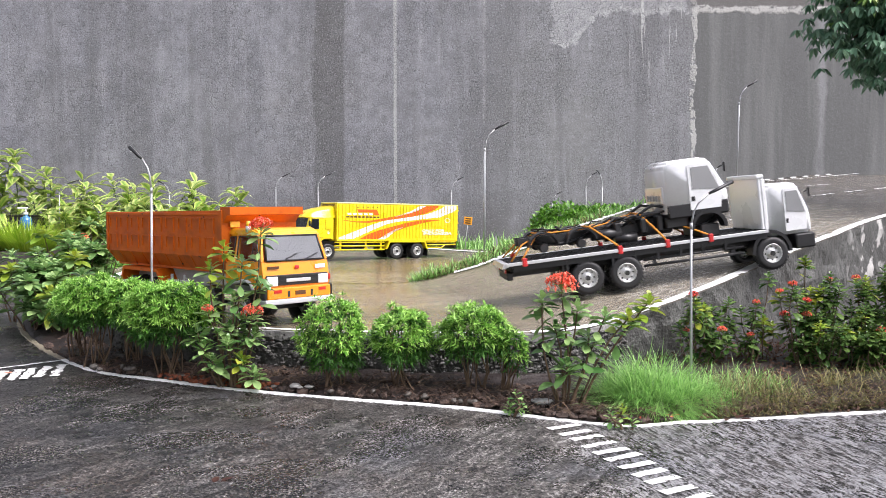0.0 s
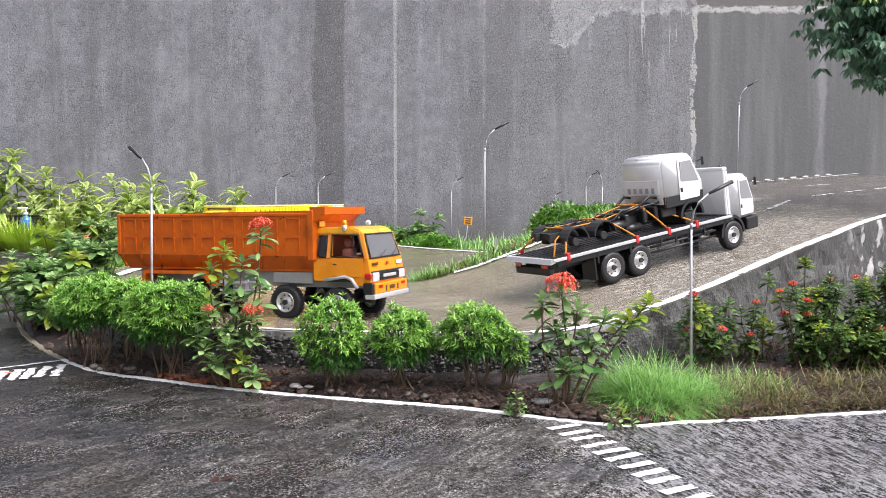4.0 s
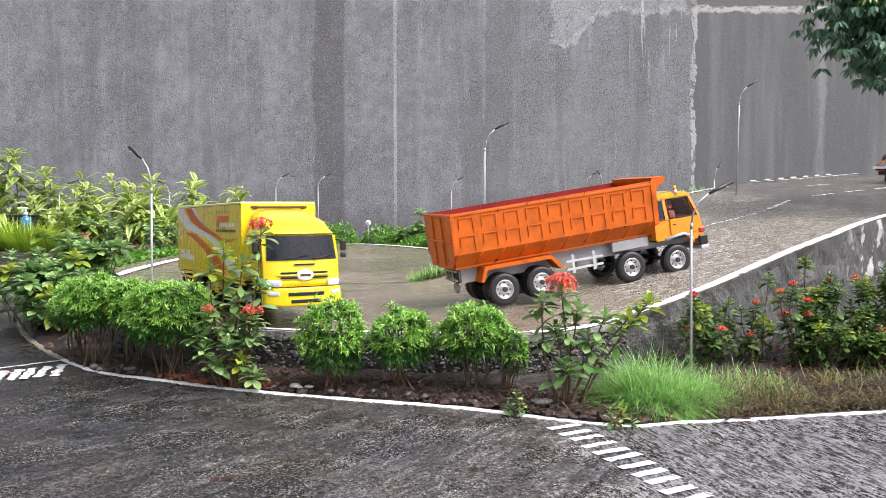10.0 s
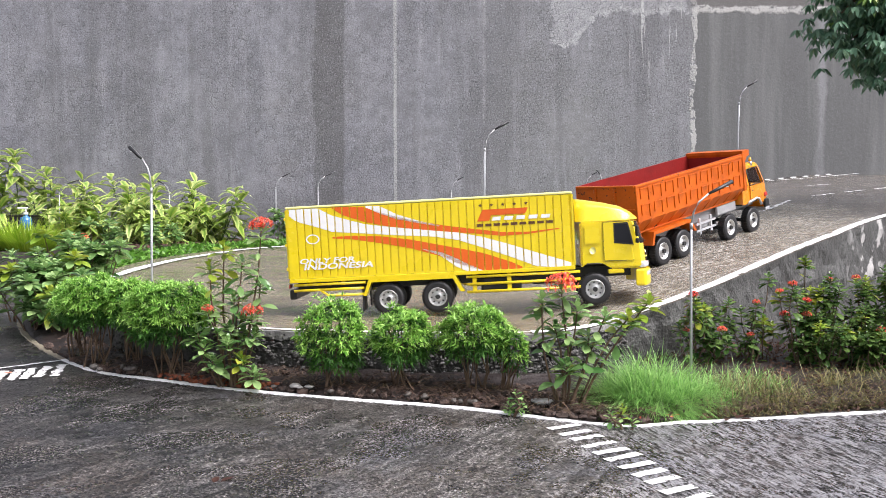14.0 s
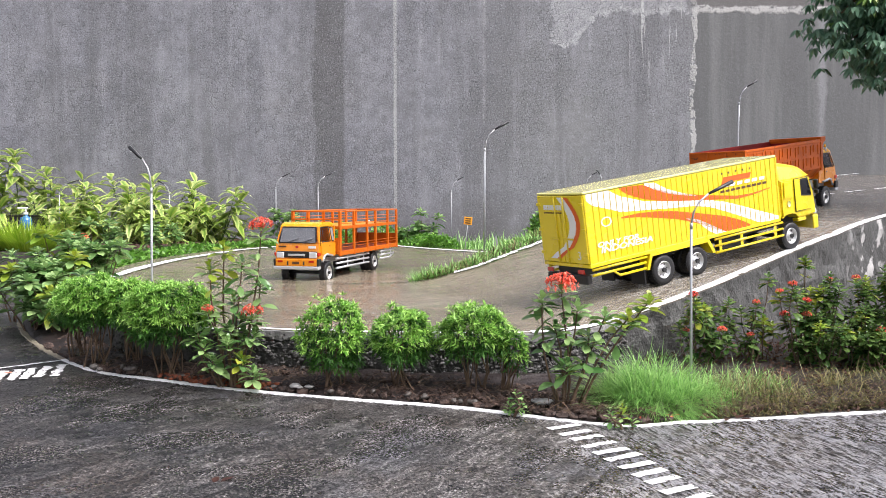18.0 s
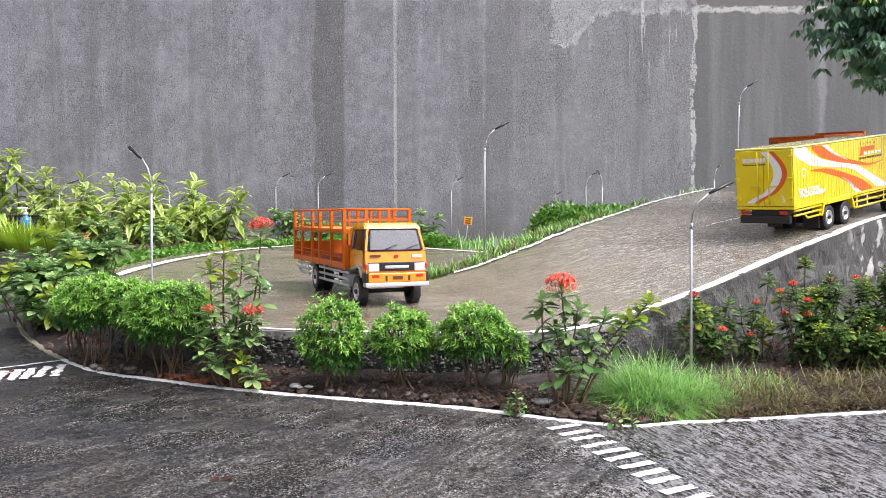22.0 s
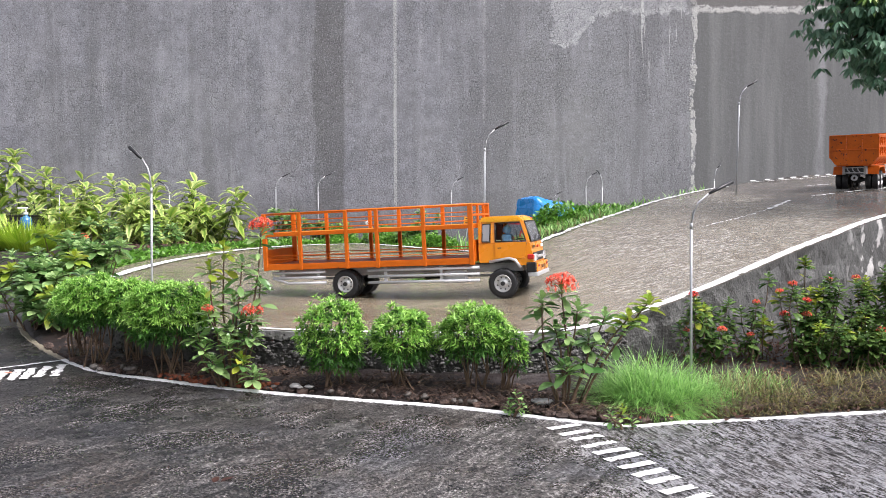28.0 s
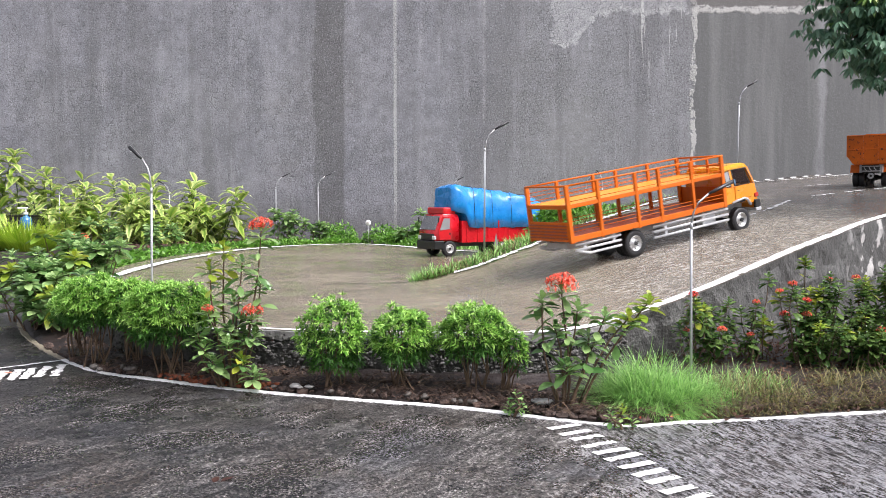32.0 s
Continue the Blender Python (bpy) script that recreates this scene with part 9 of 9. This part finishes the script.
# clods and crumbs of soil over the bed, rubble of old concrete at the road's foot
def clods(name, spot, n, r0, r1, material, seed, label, category):
    r = random.Random(seed)
    v, f = [], []
    g = (1 + math.sqrt(5)) / 2
    ico = [Vector(p).normalized() for p in ((-1, g, 0), (1, g, 0), (-1, -g, 0), (1, -g, 0), (0, -1, g), (0, 1, g), (0, -1, -g), (0, 1, -g), (g, 0, -1), (g, 0, 1), (-g, 0, -1), (-g, 0, 1))]
    tri = ((0, 11, 5), (0, 5, 1), (0, 1, 7), (0, 7, 10), (0, 10, 11), (1, 5, 9), (5, 11, 4), (11, 10, 2), (10, 7, 6), (7, 1, 8), (3, 9, 4), (3, 4, 2), (3, 2, 6), (3, 6, 8), (3, 8, 9), (4, 9, 5), (2, 4, 11), (6, 2, 10), (8, 6, 7), (9, 8, 1))
    for k in range(n):
        p = spot(r)
        s = r0 + (r1 - r0) * r.random() ** 2.5
        o = len(v)
        e = Vector((r.uniform(0.6, 1.5), r.uniform(0.6, 1.3), r.uniform(0.5, 1.1)))
        for q in ico:
            m_ = s * r.uniform(0.55, 1.25)
            v.append((p.x + q.x * m_ * e.x, p.y + q.y * m_ * e.y, p.z + q.z * m_ * e.z))
        f += [tuple(o + i for i in t_) for t_ in tri]
    me = bpy.data.meshes.new(name)
    me.from_pydata(v, [], f)
    me.materials.append(material)
    return tagged(new(name, me), label, category, kind="stuff")


kx, ky = [p.x for p in kerb_pts], [p.y for p in kerb_pts]


def bed_point(x0, x1, d0, d1, z0, z1):
    def f(r):
        x = r.uniform(x0, x1)
        q = r.random()
        return Vector((x, float(np.interp(x, kx, ky)) + d0 + (d1 - d0) * q, z0 + (z1 - z0) * q))
    return f


CRUMB = mat("soil_crumbs", (0.095, 0.058, 0.042), 0.7, dark=(0.016, 0.011, 0.009), scale=60, fine=300, bump=0.8, per_island=0.5)
RED_CRUMB = mat("red_soil_crumbs", (0.13, 0.065, 0.04), 0.8, dark=(0.05, 0.03, 0.02), scale=60, fine=300, bump=0.8, per_island=0.4)
REAR_CRUMB = mat("red_brown_clods", (0.105, 0.044, 0.030), 0.8, dark=(0.030, 0.016, 0.012), scale=30, fine=160, bump=0.8, per_island=0.5)
RUBBLE = mat("dark_concrete_rubble", (0.105, 0.102, 0.095), 0.45, dark=(0.014, 0.014, 0.012), scale=50, fine=300, bump=0.9, per_island=0.6)
clods("soil_clods", bed_point(-1.05, 0.40, 0.010, 0.19, 0.008, 0.020), 4200, 0.0018, 0.0105, CRUMB, 301, "wet dark brown clods of soil in the bed", "soil")
clods("soil_clods", bed_point(0.45, 1.2, 0.008, 0.62, 0.008, 0.030), 5500, 0.001, 0.0045, RED_CRUMB, 302, "reddish crumbs of soil by the ramp wall", "soil")
clods("soil_clods", lambda r: Vector((r.uniform(-3.3, -1.2), r.uniform(5.9, 7.4), 0.052 + r.uniform(0, 0.02))), 3600, 0.008, 0.030, REAR_CRUMB, 305, "reddish brown clods of soil between the rear plants", "soil")
clods("soil_clods", bed_point(-0.62, -0.34, 0.004, 0.04, 0.008, 0.014), 260, 0.0012, 0.007, CLAY, 303, "red clay crumbs on the edge of the bed", "soil")


loop_near = resample([Vector(q) for q in ((-1.02, 2.42), (-0.8, 2.1), (-0.543, 1.923), (-0.42, 1.893))], 16)


def face_point(r):
    i = r.randrange(0, 74)
    p = ramp_near[i - 16].lerp(ramp_near[i - 15], r.random()) if i >= 16 else loop_near[i].lerp(loop_near[i + 1], r.random())
    q = r.random()
    return Vector((p.x, p.y - 0.003 - 0.022 * q * q, 0.085 * (1 - q) + 0.012))


clods("concrete_rubble", face_point, 3200, 0.0015, 0.0075, RUBBLE, 304, "broken dark lumps of concrete under the road's edge", "rubble")
# fine roots
r = random.Random(18)
B = Blades()
for k in range(420):
    x = r.uniform(-0.95, 0.30)
    y = float(np.interp(x, kx, ky)) + r.uniform(0.02, 0.16)
    a = r.uniform(0, 6.28)
    B.strand((x, y, 0.020 + r.uniform(0, 0.014)), (math.cos(a), math.sin(a), r.uniform(-0.05, 0.3)), r.uniform(0.02, 0.06), 0.0016, 0.3)
tagged(B.make("roots", STEM), "thin brown roots lying over the soil", "roots", kind="stuff")


# loose grit of the yard's surface
def grit(name, n, r0, r1, material, seed, label):
    r = random.Random(seed)
    v, f = [], []
    while len(v) < 6 * n:
        x, y = r.uniform(-1.15, 1.25), 0.92 + 1.1 * r.random() ** 1.3
        if y > float(np.interp(x, kx, ky)) - 0.012 or abs(x) > 0.56 * y + 0.05:
            continue
        s = r0 + (r1 - r0) * r.random() ** 3
        a = r.uniform(0, 6.28)
        c, q = math.cos(a) * s, math.sin(a) * s * r.uniform(0.5, 0.9)
        o, h = len(v), s * r.uniform(0.35, 0.7)
        v += [(x + c, y + q, 0), (x - q, y + c, 0), (x - c, y - q, 0), (x + q, y - c, 0), (x + c * 0.3, y + q * 0.2, h), (x - c * 0.3, y - q * 0.4, h * 0.8)]
        f += [(o, o + 1, o + 4), (o + 1, o + 5, o + 4), (o + 1, o + 2, o + 5), (o + 2, o + 3, o + 5), (o + 3, o + 4, o + 5), (o + 3, o, o + 4)]
    me = bpy.data.meshes.new(name)
    me.from_pydata(v, [], f)
    me.materials.append(material)
    return tagged(new(name, me), label, "grit", kind="stuff")


WHITE_CHIP = mat("white_stone_chips", (0.62, 0.60, 0.57), 0.4, var=0.3, scale=40, fine=400, bump=0.2)
grit("stone_chips", 260, 0.0012, 0.0034, WHITE_CHIP, 400, "few white stone chips in the wet asphalt")


# ---------- routes: seconds, place of the rear axle on the road, heading, pitch, and roll where the road leans ----------
CARGO_ROUTE = [
    (0, -0.182, 4.478, 0.100, 213.0, 1.2), (0.5, -0.247, 4.462, 0.099, 212.0, 0.6), (1, -0.321, 4.437, 0.100, 212.0, 0.4), (1.5, -0.396, 4.396, 0.100, 212.0, 0.4),
    (2, -0.467, 4.336, 0.100, 213.0, 0.4), (2.5, -0.537, 4.259, 0.100, 218.0, 0.2), (3, -0.608, 4.164, 0.103, 224.0, 0.7), (3.5, -0.650, 4.055, 0.100, 230.0, 0.0),
    (5.5, -0.724, 3.477, 0.097, 263.0, -0.9), (6, -0.719, 3.323, 0.100, 265.0, -0.1), (7, -0.709, 3.038, 0.093, 268.0, -0.4), (8, -0.706, 2.830, 0.096, 274.0, -0.2),
    (9, -0.653, 2.647, 0.100, 283.0, 0.2), (10, -0.620, 2.473, 0.099, 299.0, 1.1), (10.5, -0.604, 2.458, 0.101, 308.5, 0.6), (11, -0.574, 2.440, 0.101, 317.5, 0.9),
    (11.5, -0.521, 2.388, 0.101, 326.5, 0.7), (12, -0.443, 2.330, 0.101, 334.0, 0.8), (12.5, -0.360, 2.265, 0.103, 340.0, 1.0), (13, -0.278, 2.218, 0.107, 345.0, 0.9),
    (13.5, -0.200, 2.200, 0.109, 349.0, 1.8), (14, -0.126, 2.193, 0.108, 356.0, 3.2), (14.5, -0.042, 2.190, 0.108, 367.0, 4.5), (16.5, 0.321, 2.244, 0.135, 382.0, 8.9),
    (17, 0.397, 2.269, 0.147, 384.0, 8.8), (17.5, 0.464, 2.282, 0.159, 387.0, 8.9), (18, 0.539, 2.305, 0.172, 390.0, 9.0), (18.5, 0.614, 2.352, 0.187, 393.0, 9.0),
    (19, 0.692, 2.411, 0.203, 394.0, 8.6), (19.5, 0.770, 2.475, 0.219, 395.0, 8.4), (20, 0.845, 2.535, 0.235, 397.0, 8.2), (20.5, 0.917, 2.591, 0.250, 399.0, 7.6),
    (21, 0.990, 2.653, 0.265, 401.0, 7.1), (21.5, 1.086, 2.729, 0.284, 402.0, 6.8), (22, 1.182, 2.808, 0.301, 402.0, 6.2), (22.5, 1.294, 2.886, 0.317, 407.0, 6.0),
    (24, 1.700, 3.170, 0.366, 408.0, 4.5), (25, 2.020, 3.470, 0.400, 409.0, 4.0), (26, 2.350, 3.810, 0.430, 409.0, 4.0), (28, 3.000, 4.450, 0.480, 409.0, 3.0),
    (32, 3.000, 4.450, 0.480, 409.0, 3.0),
]
DUMP_ROUTE = [
    (0, -0.779, 2.384, 0.103, -44.0, 0.3), (0.5, -0.819, 2.411, 0.100, -40.0, 0.1), (1, -0.850, 2.422, 0.100, -36.0, 0.1), (1.5, -0.848, 2.416, 0.100, -34.0, -0.0),
    (2, -0.831, 2.395, 0.100, -32.0, 0.1), (2.5, -0.806, 2.368, 0.100, -30.0, 0.3), (3, -0.773, 2.343, 0.101, -29.0, 0.7), (3.5, -0.752, 2.331, 0.100, -26.0, 0.6),
    (5.5, -0.478, 2.291, 0.097, -11.0, 1.6), (6, -0.412, 2.276, 0.101, -7.0, 1.6), (6.5, -0.339, 2.267, 0.101, -2.0, 1.9), (7, -0.270, 2.264, 0.102, 2.0, 2.6),
    (7.5, -0.204, 2.249, 0.102, 3.0, 3.7), (8, -0.130, 2.253, 0.105, 5.0, 4.7), (8.5, -0.058, 2.265, 0.106, 9.0, 5.6), (9, 0.011, 2.278, 0.112, 13.0, 6.1),
    (9.5, 0.074, 2.279, 0.114, 16.0, 7.3), (10, 0.137, 2.291, 0.119, 19.0, 8.3), (10.5, 0.195, 2.311, 0.126, 23.0, 9.0), (11, 0.259, 2.337, 0.133, 27.0, 9.7),
    (11.5, 0.318, 2.373, 0.144, 31.0, 10.1), (12, 0.376, 2.407, 0.155, 34.0, 10.4), (12.5, 0.429, 2.438, 0.166, 38.0, 10.6), (13, 0.485, 2.474, 0.180, 39.0, 10.7),
    (13.5, 0.538, 2.512, 0.192, 41.0, 10.5), (14, 0.589, 2.557, 0.203, 42.0, 10.3), (14.5, 0.646, 2.606, 0.216, 43.0, 9.9), (16.5, 0.877, 2.861, 0.280, 42.0, 7.3),
    (17, 0.936, 2.929, 0.294, 42.0, 6.3), (17.5, 0.997, 2.999, 0.308, 42.0, 6.2), (19, 1.183, 3.202, 0.339, 46.0, 6.0), (22, 1.495, 3.520, 0.402, 50.0, 4.0),
    (24, 1.672, 3.750, 0.424, 55.0, 3.5), (25, 1.748, 3.850, 0.432, 56.0, 3.3), (28, 1.986, 4.100, 0.452, 56.0, 3.1), (30, 2.135, 4.250, 0.464, 56.0, 3.1), (32, 2.163, 4.300, 0.468, 56.0, 3.2),
]
CATTLE_ROUTE = [
    (0, 2.200, 6.000, 0.000, 213.0, 0.0), (8, 2.200, 6.000, 0.000, 213.0, 0.0), (11, 0.950, 5.250, 0.000, 213.0, 3.0), (13, 0.450, 4.930, 0.080, 214.0, 3.0),
    (14.5, 0.080, 4.580, 0.100, 224.0, 0.0), (16.5, -0.272, 3.955, 0.100, 240.0, -0.0), (17.7, -0.361, 3.726, 0.096, 251.0, -0.3), (19, -0.406, 3.428, 0.097, 262.0, -0.5),
    (19.5, -0.403, 3.314, 0.095, 265.0, -0.3), (20, -0.401, 3.206, 0.098, 269.0, -0.4), (20.5, -0.394, 3.106, 0.099, 274.0, -0.2), (21.5, -0.367, 2.922, 0.100, 285.0, 1.4),
    (22, -0.337, 2.820, 0.102, 292.0, 0.8), (22.5, -0.306, 2.722, 0.102, 299.0, 2.0), (23, -0.247, 2.652, 0.105, 306.6, 1.5, 1.5), (23.5, -0.168, 2.560, 0.106, 313.0, 1.3, 2.2),
    (24, -0.086, 2.465, 0.108, 319.4, 1.3, 2.5), (24.5, -0.015, 2.400, 0.110, 323.8, 1.6, 2.6), (25, 0.011, 2.370, 0.110, 326.5, 1.8, 2.6), (25.5, 0.010, 2.366, 0.110, 327.3, 1.8, 2.6),
    (27.5, -0.198, 2.580, 0.106, 337.5, 2.6, 1.0), (28, -0.262, 2.604, 0.103, 343.1, 2.9), (28.5, -0.306, 2.605, 0.102, 343.6, 3.2), (29, -0.297, 2.575, 0.102, 343.8, 3.9),
    (29.5, -0.196, 2.570, 0.104, 349.0, 4.6), (30, -0.088, 2.550, 0.105, 358.0, 7.3),
    (30.5, 0.064, 2.582, 0.121, 371.0, 9.9), (31, 0.212, 2.594, 0.145, 379.0, 10.6),
    (31.5, 0.383, 2.649, 0.181, 383.0, 10.1), (32, 0.560, 2.724, 0.219, 390.0, 9.4),
]
FLATBED_ROUTE = [
    (0, 0.373, 2.286, 0.149, 4.0, 7.2), (0.5, 0.488, 2.276, 0.163, 12.0, 6.6), (1, 0.523, 2.277, 0.168, 14.0, 6.8), (1.5, 0.512, 2.279, 0.167, 14.0, 6.8),
    (2, 0.447, 2.286, 0.161, 16.0, 8.1), (2.5, 0.288, 2.319, 0.138, 25.0, 9.2), (3, 0.280, 2.335, 0.137, 23.0, 9.1), (3.5, 0.336, 2.368, 0.149, 25.0, 9.3),
    (5.5, 0.769, 2.726, 0.246, 52.0, 8.7), (6, 0.927, 2.928, 0.293, 51.0, 7.8), (6.5, 1.108, 3.166, 0.334, 50.0, 6.5), (7, 1.306, 3.422, 0.368, 46.0, 4.9),
    (7.5, 1.515, 3.676, 0.398, 42.0, 3.4), (8, 1.737, 3.920, 0.418, 42.0, 2.3), (9, 2.150, 4.380, 0.452, 43.0, 2.5), (10, 2.620, 4.850, 0.490, 44.0, 2.5),
    (11, 3.100, 5.300, 0.520, 44.0, 2.5), (12, 3.400, 5.570, 0.540, 44.0, 2.5), (32, 3.400, 5.570, 0.540, 44.0, 2.5),
]
TARP_ROUTE = [
    (0, 2.400, 6.150, 0.000, 213.0, 0.0), (20, 2.400, 6.150, 0.000, 213.0, 0.0), (25.5, 1.320, 5.500, 0.000, 213.0, 0.0), (28, 0.820, 5.170, 0.012, 213.0, 4.0),
    (29.4, 0.630, 5.040, 0.055, 213.0, 4.5), (31, 0.494, 4.950, 0.092, 213.0, 1.5), (32, 0.364, 4.867, 0.100, 213.0, 0.0),
]


def motions():
    """Every moving thing's path, and its wheels' turning."""
    for ob, rows in ROUTES:
        walk(ob, [(t, pose(x, y, z, roll[0] if roll else 0, -p, a)) for t, x, y, z, a, p, *roll in rows])
        T = [r[0] for r in rows]
        step = [0.0]
        for p, q in zip(rows, rows[1:]):
            h = radians((p[4] + q[4]) / 2)
            step.append(step[-1] + (q[1] - p[1]) * math.cos(h) + (q[2] - p[2]) * math.sin(h))
        for wh in [c for c in ob.children if "spin_radius" in c.keys()]:
            r = wh["spin_radius"]
            loc = tuple(wh.location)
            keys, last = [], None
            for k in range(321):
                t = k / 10
                a = math.degrees(float(np.interp(t, T, step)) / r)
                if last is None or abs(a - last) > 24 or k == 320:
                    keys.append((t, a))
                elif keys[-1][0] != t and abs(a - last) < 0.01 and k % 10:
                    continue
                else:
                    keys.append((t, a))
                last = keys[-1][1]
            walk(wh, [(t, pose(*loc, 0, a, 0)) for t, a in keys])


cattle_doll = doll("pale blue toy figure sitting in the livestock truck", 0.412 + 0.075, -0.044, 0.134, DOLL_BLUE)
dump_doll = doll("dull red toy figure sitting in the dump truck", 0.464 + 0.075, -0.048, 0.134, DOLL_RED)
ROUTES = [(cattle_doll, CATTLE_ROUTE), (dump_doll, DUMP_ROUTE), (cargo_truck, CARGO_ROUTE), (dump_truck, DUMP_ROUTE), (cattle_truck, CATTLE_ROUTE),
          (flatbed_truck, FLATBED_ROUTE), (chassis_load, FLATBED_ROUTE), (tarp_truck, TARP_ROUTE)]
motions()
